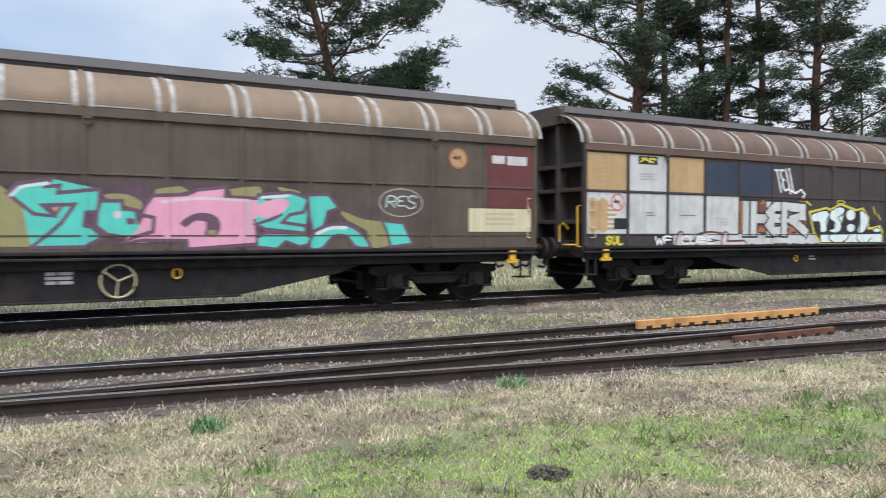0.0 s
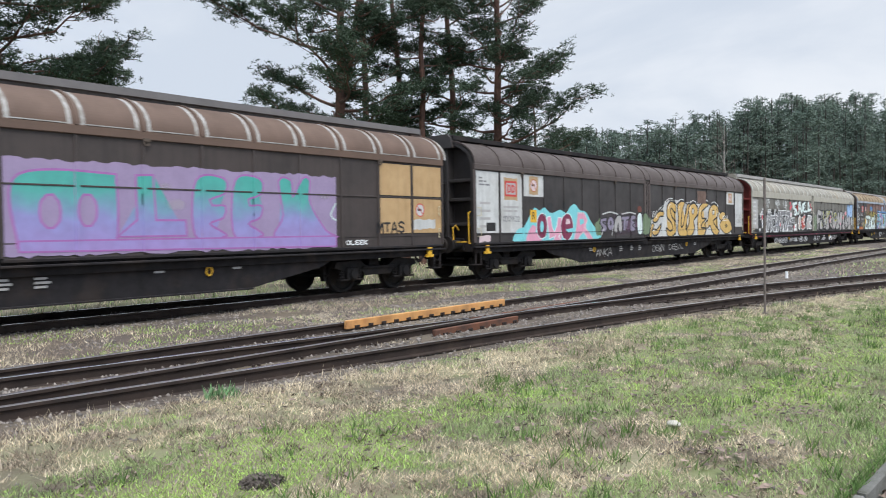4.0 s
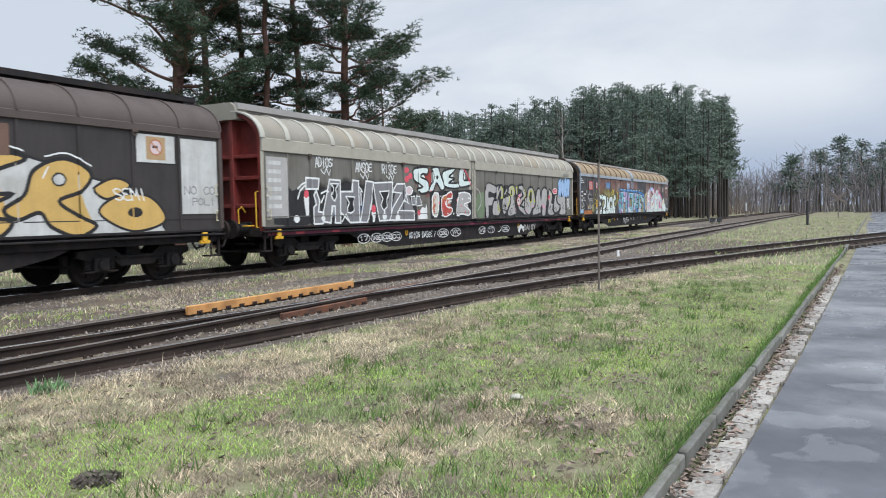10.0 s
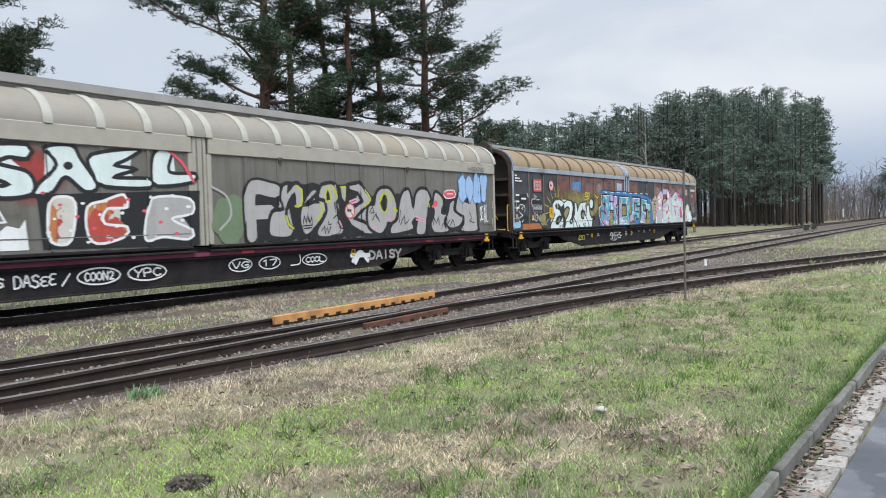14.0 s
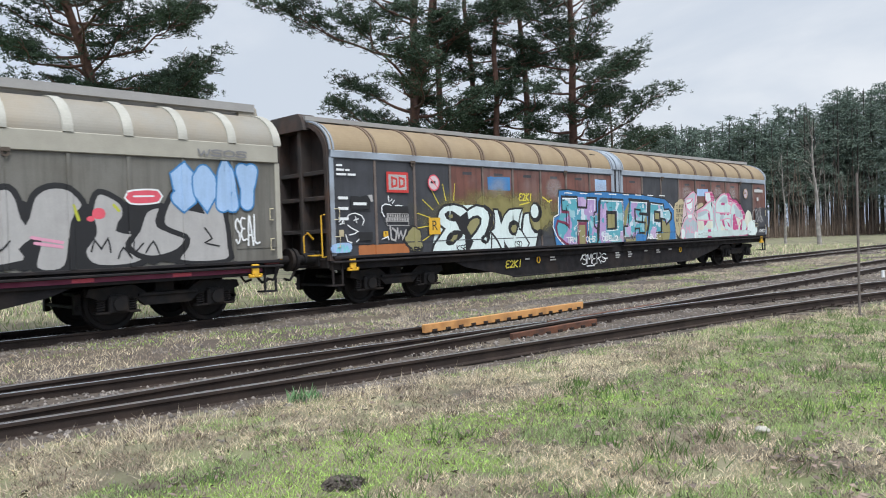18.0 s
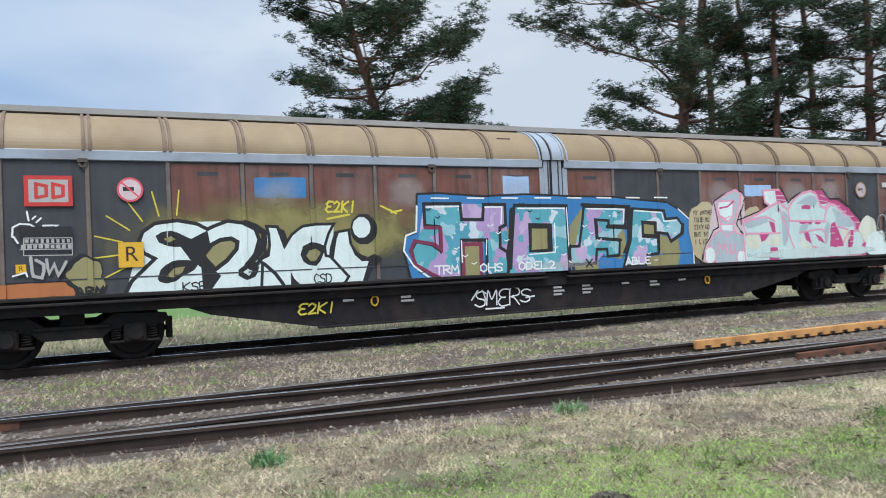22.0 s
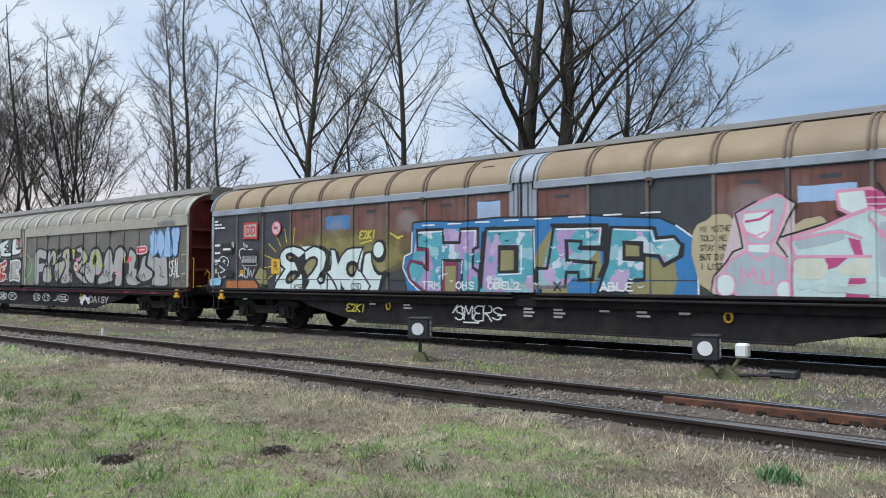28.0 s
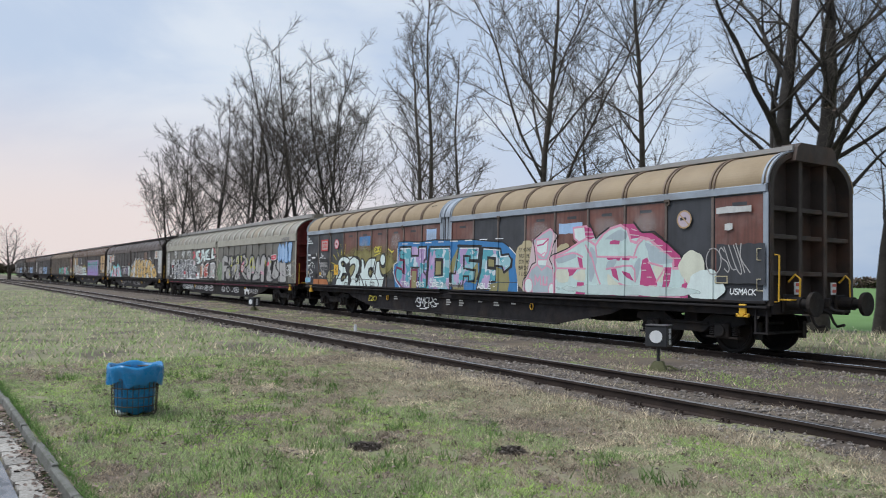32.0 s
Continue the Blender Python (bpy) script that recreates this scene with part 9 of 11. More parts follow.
M["w3_band"] = mat("pale_beige_band", (0.40, 0.38, 0.32), 0.6, scale=2.0, amount=0.4)
M["w3_end"] = mat("faded_red_end_paint", (0.24, 0.035, 0.03), 0.6, c2=(0.12, 0.025, 0.022), scale=2.0, amount=0.8)
M["w4"] = C["slate"]
M["w4_roof"] = mat("ochre_roof", (0.31, 0.235, 0.14), 0.65, c2=(0.22, 0.16, 0.095), scale=1.1, amount=0.7, bump=0.1, dirt=(0.20, 0.15, 0.10), dirt_amount=0.4)
M["w4_band"] = mat("blue_grey_band", (0.34, 0.39, 0.46), 0.55, c2=(0.24, 0.27, 0.31), scale=2.0, amount=0.6, dirt=(0.13, 0.11, 0.09), dirt_amount=0.4)
M["w4_end"] = mat("dark_brown_end_paint", (0.062, 0.048, 0.042), 0.7, c2=(0.035, 0.03, 0.028), scale=2.0, amount=0.8, dirt=(0.12, 0.06, 0.035), dirt_amount=0.5)
M["w4_rib"] = mat("grimy_brown_rib_paint", (0.20, 0.16, 0.14), 0.6, c2=(0.10, 0.075, 0.065), scale=3.0, amount=0.8, bump=0.08, streak=0.3)
M["w4_hoop"] = mat("rusty_roof_hoop", (0.21, 0.15, 0.105), 0.7, c2=(0.12, 0.085, 0.065), scale=3.0, amount=0.8, bump=0.1)
M["ridge_grey"] = mat("dull_grey_ridge", (0.16, 0.15, 0.15), 0.5, scale=2.0)
M["w3_ridge"] = mat("pale_grey_ridge", (0.34, 0.33, 0.32), 0.5, scale=2.0)

TRAIN = [
    Wagon("dark brown sliding-wall wagon at the train's far end", -83.6, 22.1, M["w2"], M["w2_roof"], M["w2_roof"], detail=False),
    Wagon("brown sliding-wall wagon far along the train", -60.1, 22.1, M["w1"], M["w1_roof"], M["w1_roof"], detail=False),
    Wagon("dark sliding-wall wagon behind the turquoise-lettered one", -36.4, 22.1, M["w2"], M["w2_roof"], M["w2_roof"], detail=False),
    Wagon("dusty brown sliding-wall wagon with turquoise and pink graffiti", -12.8, 22.1, M["w0"], M["w0_roof"], M["w0"], hoop="white", mid_rail=True, top=M["ridge_grey"], crest=0.17),
    # the patched wagon's dark end paint holds the shade of the gap between wagons
    Wagon("brown sliding-wall wagon with patched white and ochre panels", 10.63, 22.1, M["w1"], M["w1_roof"], M["w1_roof"], hoop="white", mid_rail=True, top=M["ridge_grey"], end=M["w4_end"], crest=0.16),
    Wagon("dark brown sliding-wall wagon with golden graffiti lettering", 34.15, 22.4, M["w2"], M["w2_roof"], M["w2_roof"]),
    Wagon("grey-beige sliding-wall wagon with red ends and silver graffiti", 57.97, 23.68, M["w3"], M["w3_roof"], M["w3_band"], end=M["w3_end"], hoop="broad", grid=12, crest=0.19, band_z=(2.97, 3.30), top=M["w3_ridge"], cap=M["w3_roof"]),
    Wagon("last wagon, slate and rust with an ochre roof, covered in graffiti", 82.88, 22.0, M["w4"], M["w4_roof"], M["w4_band"], end=M["w4_end"], hoop="double", top=M["w3_ridge"], crest=0.07, split=(0.09, 10.62, 11.18, 21.93), rib=M["w4_rib"], hoop_paint=M["w4_hoop"]),
]
for far in TRAIN[:3]:
    far.patch(0.5, 2.3, 1.4, 3.0, M["white"], "white_panel")
    far.word("SOLE", 6.0, 10.5, 1.1, 2.2, C["silver"], 0.34, outline=K, border=0.06)
    far.word("RAEM", 12.5, 17.5, 1.1, 2.2, C["skyblue"], 0.34, outline=K, border=0.06)
for painter, w in zip((paint_first, paint_patched, paint_dark, paint_grey, paint_last), TRAIN[3:]):
    painter(w)
for s in (-0.62, 0.62):
    bm = boxes((22.02, 22.06, s - 0.07, s + 0.07, 1.22, 1.46), bevel=0.006)
    lamp = part("tail_board", bm, WL, TRAIN[-1].body, "red and white tail board on the last wagon")
    part("red_field", boxes((22.062, 22.068, s - 0.065, s + 0.065, 1.26, 1.32)), M["glass_red"], lamp)
    part("red_field", boxes((22.062, 22.068, s - 0.065, s + 0.065, 1.38, 1.44)), M["glass_red"], lamp)
part("roof_label", boxes((9.75, 10.05, SIDE + 0.18, SIDE + 0.182, 3.7, 3.75)), M["under"], TRAIN[-1].body)
# ---- plants, stones and leaves on the ground ----
def leafy(m, share=0.45):
    """Thin plant matter lets part of the light through."""
    nt = m.node_tree
    n, link = nt.nodes.new, nt.links.new
    p, out = nt.nodes["Principled BSDF"], nt.nodes["Material Output"]
    tr, mx = n("ShaderNodeBsdfTranslucent"), n("ShaderNodeMixShader")
    link(p.inputs["Base Color"].links[0].from_socket, tr.inputs[0])
    mx.inputs[0].default_value = share
    link(p.outputs[0], mx.inputs[1])
    link(tr.outputs[0], mx.inputs[2])
    link(mx.outputs[0], out.inputs[0])
    return m


M["grass"] = leafy(mat("green_grass_blades", (0.42, 0.53, 0.23), 0.8, c2=(0.30, 0.40, 0.17), scale=1.6, amount=0.7, bump=0, island=0.6))
M["moss"] = leafy(mat("bright_mossy_grass", (0.48, 0.64, 0.19), 0.85, c2=(0.36, 0.53, 0.15), scale=1.6, amount=0.6, bump=0, island=0.5))
M["straw"] = leafy(mat("dry_grass_blades", (0.84, 0.74, 0.56), 0.85, c2=(0.60, 0.50, 0.36), scale=1.6, amount=0.8, bump=0, island=0.6))
M["dark_litter"] = mat("dark_rotting_stems", (0.16, 0.115, 0.09), 0.9, c2=(0.08, 0.06, 0.05), scale=1.6, amount=0.8, bump=0, island=0.6)
M["tuft"] = leafy(mat("coarse_tuft_blades", (0.16, 0.27, 0.07), 0.8, c2=(0.11, 0.19, 0.06), scale=1.6, amount=0.7, bump=0, island=0.45))
M["litter"] = leafy(mat("withered_grass_litter", (0.52, 0.44, 0.34), 0.9, c2=(0.30, 0.24, 0.185), scale=1.6, amount=0.8, bump=0, island=0.65))
M["dead"] = mat("dead_leaf", (0.24, 0.175, 0.14), 0.85, c2=(0.11, 0.09, 0.08), scale=5.0, amount=0.8, bump=0.1, island=0.7)
M["stone"] = mat("ballast_stone", (0.225, 0.20, 0.18), 0.9, c2=(0.125, 0.108, 0.095), scale=3.0, amount=0.8, bump=0.2, island=0.55)
M["pale_rock"] = mat("pale_broken_rock", (0.52, 0.49, 0.43), 0.9, c2=(0.34, 0.32, 0.28), scale=20, amount=0.8, bump=0.6)
M["soil"] = mat("dark_mole_soil", (0.17, 0.145, 0.125), 0.95, c2=(0.09, 0.075, 0.065), scale=12, amount=0.8, bump=0.8, fine=60)
gen = np.random.default_rng(7)


def field_points(n, x0, x1, y0, y1, keep):
    pts = np.stack([gen.uniform(x0, x1, n), gen.uniform(y0, y1, n)], 1)
    return np.array([q for q in pts if keep(*q)])


# where the verge is lush (+) or worn (-): place, radii, amount
PATCHES = ((2.7, 4.5, 0.9, 0.35, 0.5), (4.1, 4.5, 0.9, 0.4, 0.5), (5.5, 4.5, 0.8, 0.35, 0.45), (6.4, 2.3, 0.7, 0.5, 0.5), (7.8, 2.1, 0.9, 0.45, 0.5), (3.4, 3.9, 0.8, 0.4, 0.3), (-7.3, 2.3, 0.8, 0.5, 0.3),
           (-4.8, 6.2, 0.5, 0.2, 0.6), (12.0, 1.8, 3.0, 0.7, 0.3), (-4.1, 4.9, 0.6, 0.35, -0.8), (-2.9, 6.4, 0.8, 0.3, -0.3), (1.9, 5.8, 1.5, 0.5, -0.3), (5.0, 1.85, 0.3, 0.2, -0.5), (5.4, 2.7, 0.4, 0.3, -0.5),
           (-6.0, 3.4, 0.25, 0.15, -0.6), (-6.4, 2.75, 0.2, 0.15, -0.6), (5.5, 5.3, 1.0, 0.4, -0.4), (0.0, 5.5, 4.0, 0.5, -0.25), (4.5, 1.4, 0.3, 0.2, -0.5))


def lush(pts):
    v = np.zeros(len(pts))
    for x, y, rx, ry, k in PATCHES:
        v += k * np.exp(-((pts[:, 0] - x) / rx) ** 2 - ((pts[:, 1] - y) / ry) ** 2)
    return v


def sward(pts, dry):
    """Sort places into bright moss, green grass, straw and withered litter, in patches of several sizes."""
    v = np.array([0.62 * noise.noise((x * 0.45 + 3, y * 0.85, 1.5)) + 0.55 * noise.noise((x * 1.7, y * 2.1, 7.0)) + 0.48 * noise.noise((x * 4.6, y * 5.6, 2.0)) for x, y in pts])
    b = np.array([noise.noise((x * 0.7, y * 1.1, 21)) + 0.6 * noise.noise((x * 2.6, y * 3.2, 11)) + 0.4 * noise.noise((x * 6.0, y * 7.0, 17)) for x, y in pts])
    rich = lush(pts)
    v = v - dry + gen.normal(0, 0.09, len(pts)) + rich
    b = b + gen.normal(0, 0.10, len(pts))
    worn = b + 0.08 * np.clip(-pts[:, 0], 0, 6) - rich * 0.4
    green = v > -0.02
    brown = ~green & (worn > 0.12)
    bright = b + rich > 0.10
    stray = gen.random(len(pts))
    brown = brown | (green & (stray < 0.13))
    green = green & (stray >= 0.13)
    return green & bright, green & ~bright, ~green & ~brown, brown


def verge(x, y):
    return spline(KERB, x) + 0.02 < y < main_y(x) - 1.12 - (spline(DIVERGE, x) if x > -5 else 0)


def blades(name, pts, h0, h1, w, lean, material, label, category):
    n = len(pts)
    z = np.array([ground_z(x, y) for x, y in pts])
    a, h = gen.uniform(0, 6.283, n), gen.uniform(h0, h1, n) * gen.uniform(0.5, 1.0, n)
    d = np.stack([np.cos(a), np.sin(a)], 1)
    tip_a = gen.uniform(0, 6.283, n)
    tip = np.stack([np.cos(tip_a), np.sin(tip_a)], 1) * (h * gen.uniform(0.2, lean, n))[:, None]
    tri = np.zeros((n, 3, 3))
    tri[:, 0, :2], tri[:, 1, :2], tri[:, 2, :2] = pts - d * w / 2, pts + d * w / 2, pts + tip
    tri[:, 0, 2] = tri[:, 1, 2] = z - 0.01
    tri[:, 2, 2] = z + h
    return tagged(tri_soup(name, tri.reshape(-1, 3), material), label, category, kind="stuff")


def sow():
    near = np.stack([gen.uniform(-15, 22, 1400000), gen.uniform(0.6, 7.2, 1400000)], 1)
    near = near[gen.random(len(near)) < np.minimum(1.0, 5.0 / (1.0 + np.hypot(near[:, 0], near[:, 1])))]
    grid = np.arange(-15, 22.2, 0.2)
    lo = np.interp(near[:, 0], grid, [spline(KERB, q) + 0.02 for q in grid])
    off = np.interp(near[:, 0], grid, [spline(DIVERGE, q) if q > -5 else 0.0 for q in grid])
    hi = np.interp(near[:, 0], grid, [main_y(q) - 1.12 for q in grid]) - off
    inside = (near[:, 1] > lo) & (near[:, 1] < hi)
    near, off = near[inside], off[inside]
    dry = -0.34 + 0.15 * np.maximum(0.0, near[:, 1] - 2.4 + off * 0.7) + 0.012 * np.maximum(0.0, -near[:, 0] - 4)
    bare = np.array([noise.noise((x * 2.6, y * 3.2, 40)) + 0.6 * noise.noise((x * 6.5, y * 7.5, 44)) for x, y in near])
    keep = bare + gen.normal(0, 0.08, len(near)) + np.minimum(lush(near), 0.3) * 0.9 > -0.52
    near, dry = near[keep], dry[keep] + 0.004 * np.maximum(0.0, -near[keep][:, 0])
    moss, green, straw, brown = sward(near, dry)
    blades("withered_grass", near[brown], 0.012, 0.045, 0.012, 2.6, M["litter"], "grey-brown withered grass lying on the verge", "grass")
    blades("green_grass", near[green], 0.02, 0.07, 0.009, 1.5, M["grass"], "short green grass on the verge beside the lane", "grass")
    blades("mossy_grass", near[moss], 0.012, 0.04, 0.012, 1.9, M["moss"], "bright mossy grass in patches on the verge", "grass")
    blades("dry_grass", near[straw], 0.012, 0.055, 0.010, 2.4, M["straw"], "flattened dry straw-coloured grass on the verge", "grass")
    far = field_points(60000, 20, 110, -4, 8, lambda x, y: verge(x, y) and gen.random() < 18.0 / x)
    strip = field_points(26000, 26, 110, -2, 9, lambda x, y: spline(KERB, x) < y < main_y(x) - 1.4 and gen.random() < 26.0 / x)
    k = gen.random(len(strip)) < 0.55
    blades("verge_grass", strip[k], 0.05, 0.16, 0.05, 1.4, M["grass"], "green grass around the branching track", "grass")
    blades("verge_straw", strip[~k], 0.05, 0.16, 0.05, 1.8, M["litter"], "withered grass around the branching track", "grass")
    far_l = field_points(40000, -70, -14, -3, 7, lambda x, y: verge(x, y) and gen.random() < 12.0 / abs(x))
    for part_, nm in ((far, "verge_grass"), (far_l, "verge_grass")):
        k = gen.random(len(part_)) < 0.74
        blades(nm, part_[k], 0.05, 0.16, 0.035, 1.2, M["grass"], "green grass further along the verge", "grass")
        blades("verge_straw", part_[~k], 0.05, 0.18, 0.03, 1.5, M["straw"], "dry grass further along the verge", "grass")
    mid = field_points(150000, -45, 60, 9.5, 13.1, lambda x, y: noise.noise((x * 0.35, y * 0.6, 3)) + 0.45 * noise.noise((x * 1.1, y * 1.4, 5)) > -0.32 + 0.10 * abs(y - 11.2))
    moss, green, straw, brown = sward(mid, np.full(len(mid), 0.16))
    blades("track_weeds", mid[(green | moss) & (gen.random(len(mid)) < 0.9)], 0.02, 0.09, 0.014, 1.4, M["moss"], "low yellow-green weeds growing between the two tracks", "weeds")
    blades("track_straw", mid[straw], 0.02, 0.11, 0.012, 2.2, M["straw"], "dry stems growing between the two tracks", "weeds")
    blades("track_litter", mid[brown], 0.02, 0.07, 0.014, 2.6, M["litter"], "withered brown stems between the two tracks", "weeds")
    bed_weeds = field_points(16000, -30, 30, 7.0, 9.6, lambda x, y: noise.noise((x * 0.6, y * 0.9, 13)) > 0.16)
    blades("track_straw", bed_weeds, 0.02, 0.08, 0.010, 2.0, M["straw"], "dry stems growing in the siding's ballast", "weeds")
    back = field_points(30000, -40, 60, 16.6, 24, lambda x, y: True)
    k = gen.random(len(back)) < 0.4
    blades("bank_grass", back[k], 0.08, 0.28, 0.03, 0.9, M["grass"], "rough green grass on the far side of the line", "grass")
    blades("bank_straw", back[~k], 0.08, 0.35, 0.03, 1.0, M["straw"], "rough dry grass on the far side of the line", "grass")
    # tall dry stems and tufts along the ballast edge
    rim = np.array([(x, spline(KERB, x) + gen.uniform(-0.05, 0.06)) for x in gen.uniform(-15, 30, 22000)])
    rim[:, 1] -= 0.05 * (gen.random(len(rim)) < 0.6)
    blades("kerb_grass", rim, 0.03, 0.10, 0.010, 1.7, M["tuft"], "grass growing over the kerb edge", "grass")
    tuft = []
    for k in range(520):
        x = gen.uniform(-14, 24)
        y = main_y(x) - 1.2 - spline(DIVERGE, x) - abs(gen.normal(0, 0.55))
        for _ in range(int(gen.integers(8, 26))):
            tuft.append((x + gen.normal(0, 0.07), y + gen.normal(0, 0.07)))
    blades("dry_tufts", np.array(tuft), 0.05, 0.19, 0.007, 1.3, M["straw"], "tufts of tall dry grass along the ballast edge", "grass")
    for kind_, n_, h_, m_, lb in (("straw_clump", 1500, (0.04, 0.10), "litter", "pale splayed clumps of dead grass"), ("brown_clump", 3400, (0.02, 0.07), "dark_litter", "dark brown clumps of rotting stems")):
        spots = field_points(n_, -14, 20, 1.1, 7.0, lambda x, y: verge(x, y) and noise.noise((x * 0.8, y * 1.2, 60 + n_ + len(kind_))) > -0.12 - 0.05 * y and gen.random() < (1.25 - 0.05 * x if x > 0 else 0.5))
        pts = np.repeat(spots, 14, axis=0) + gen.normal(0, 0.035, (len(spots) * 14, 2))
        blades(kind_ + "s", pts, h_[0], h_[1], 0.011, 2.2, M[m_], lb + " on the verge", "grass")
    lush_tufts = []
    for k in range(420):
        x, y = gen.uniform(-13, 16), gen.uniform(1.1, 5.0)
        if verge(x, y):
            for _ in range(22):
                lush_tufts.append((x + gen.normal(0, 0.06), y + gen.normal(0, 0.06)))
    blades("grass_tufts", np.array(lush_tufts), 0.08, 0.20, 0.012, 1.0, M["tuft"], "coarse tufts of darker grass on the verge", "grass")


sow()


def stones(name, n, keep, x0, x1, y0, y1, r0, r1, material, label, lift=0.0):
    pts = field_points(n, x0, x1, y0, y1, keep)
    m = len(pts)
    z = np.array([ground_z(x, y) for x, y in pts]) + lift
    base = np.array([(1, 0, 0), (0, 1, 0), (-1, 0, 0), (0, -1, 0), (0.2, 0.1, 0.8), (0, 0, -0.6)])
    tris = np.array([(0, 1, 4), (1, 2, 4), (2, 3, 4), (3, 0, 4), (1, 0, 5), (2, 1, 5), (3, 2, 5), (0, 3, 5)])
    r = gen.uniform(r0, r1, m)
    a = gen.uniform(0, 6.283, m)
    v = base[None] * (1 + gen.uniform(-0.35, 0.35, (m, 6, 3))) * r[:, None, None]
    c, s = np.cos(a)[:, None], np.sin(a)[:, None]
    v = np.stack([v[..., 0] * c - v[..., 1] * s, v[..., 0] * s + v[..., 1] * c, v[..., 2]], -1)
    v += np.concatenate([pts, z[:, None]], 1)[:, None]
    f = (tris[None] + 6 * np.arange(m)[:, None, None]).reshape(-1, 3)
    return tagged(indexed(name, v.reshape(-1, 3), f, material), label, "gravel", kind="stuff")


def bed(x, y):
    lo = main_y(x) - 1.35 - (spline(DIVERGE, x) if -5 < x < 36 else 0)
    return lo < y < 16.6 and (abs(y - main_y(x)) < 1.7 + spline(DIVERGE, x) * 0.5 or abs(y - FAR) < 1.9 or noise.noise((x * 0.4, y * 0.6, 3)) < -0.1)


stones("ballast_stones", 84000, bed, -20, 30, 3.5, 16.6, 0.012, 0.036, M["stone"], "loose grey ballast stones around the rails")
stones("far_ballast_stones", 9000, bed, 28, 75, 6.0, 16.6, 0.03, 0.06, M["stone"], "ballast stones further along the tracks")
stones("far_ballast_stones", 8000, bed, -70, -18, 5.5, 16.6, 0.03, 0.06, M["stone"], "ballast stones further along the tracks")
stones("verge_pebbles", 1800, verge, -12, 18, 1.0, 7.0, 0.008, 0.026, M["stone"], "small stones scattered in the grass")


def tufts(centres, radius, per, length, width, rng):
    """Needle tufts as slim three-cornered sprays round each centre."""
    c = np.repeat(np.asarray(centres), per, axis=0)
    n = len(c)
    d = rng.normal(0, 1, (n, 3))
    d /= np.linalg.norm(d, axis=1)[:, None]
    d[:, 2] = d[:, 2] * 0.6 + 0.15
    at = c + d * radius * rng.uniform(0.1, 1.0, n)[:, None]
    side = np.cross(d, rng.normal(0, 1, (n, 3)))
    side /= np.linalg.norm(side, axis=1)[:, None] + 1e-9
    ln = length * rng.uniform(0.6, 1.3, n)[:, None]
    tri = np.stack([at - side * width, at + side * width, at + d * ln], 1)
    return tri.reshape(-1, 3)


def leaves():
    rows = []
    for k in range(16000):
        if k % 4 == 0:
            x = gen.uniform(-12, 24)
            y = spline(KERB, x) - 0.09 - abs(gen.normal(0, 0.09))
            z = -0.255
        else:
            x, y = gen.uniform(-13, 20), gen.uniform(0.9, 6.5)
            if not verge(x, y) or noise.noise((x * 1.1, y * 1.5, 30)) + 0.5 * noise.noise((x * 3.4, y * 4.1, 31)) < 0.12:
                continue
            z = ground_z(x, y) + 0.03
        rows.append((x, y, z))
    for hx, hy, sd in ((5.9, 2.0, 0.16), (5.2, 1.9, 0.2), (6.9, 1.75, 0.15), (4.6, 1.6, 0.2), (7.6, 2.5, 0.3), (3.2, 2.2, 0.3), (8.9, 2.2, 0.3), (5.0, 3.4, 0.25), (6.2, 3.7, 0.35), (2.2, 3.3, 0.3), (-1.0, 3.2, 0.3), (-4.0, 2.6, 0.4), (-6.2, 2.6, 0.3), (10.5, 2.6, 0.4), (1.0, 4.4, 0.3)):
        for _ in range(34):
            x, y = hx + gen.normal(0, sd), hy + gen.normal(0, sd * 0.7)
            if verge(x, y):
                rows.append((x, y, ground_z(x, y) + gen.uniform(0.02, 0.05)))
    c = np.array(rows)
    n = len(c)
    a, r = gen.uniform(0, 6.283, n), gen.uniform(0.010, 0.030, n)
    quad = np.array([(-1.2, 0, 0), (0, -0.7, 0.25), (1.2, 0, 0.1), (0, 0.7, 0.3)])
    v = quad[None] * r[:, None, None] + gen.normal(0, 0.006, (n, 4, 3))
    co, si = np.cos(a)[:, None], np.sin(a)[:, None]
    v = np.stack([v[..., 0] * co - v[..., 1] * si, v[..., 0] * si + v[..., 1] * co, v[..., 2]], -1) + c[:, None]
    tagged(tri_soup("fallen_leaves", v.reshape(-1, 3), M["dead"], 4), "brown fallen leaves in the gutter and grass", "leaves", kind="stuff")


leaves()


def mound(x, y, r, h, label):
    """A heap of crumbly soil clods."""
    n = int(900 * r)
    a, q = gen.uniform(0, 6.283, n), np.sqrt(gen.random(n)) * r
    c = np.stack([x + q * np.cos(a), y + q * np.sin(a), ground_z(x, y) + h * (1 - (q / r) ** 2) * gen.random(n)], 1)
    tagged(tri_soup("mole_hill", tufts(c, 0.012, 10, 0.035, 0.022, gen), M["soil"]), label, "soil heap")


for q in ((3.0, 4.0, 0.13, 0.05), (-5.6, 4.4, 0.13, 0.04), (-6.4, 3.3, 0.15, 0.03), (-2.2, 4.6, 0.25, 0.02)):
    mound(*q, "low heap of dark loose soil in the grass")
bm = bmesh.new()
bmesh.ops.create_icosphere(bm, subdivisions=2, radius=0.055)
for v in bm.verts:
    v.co = Vector((v.co.x * 1.3, v.co.y * 0.9, v.co.z * 0.5)) * (1 + 0.5 * noise.noise(v.co * 20))
pale = tagged(part("pale_stone", bm, M["pale_rock"], None, "", True), "pale broken stone lying in the grass", "stone")
pale.matrix_basis = pose(5.75, 2.42, ground_z(5.75, 2.42) + 0.04)
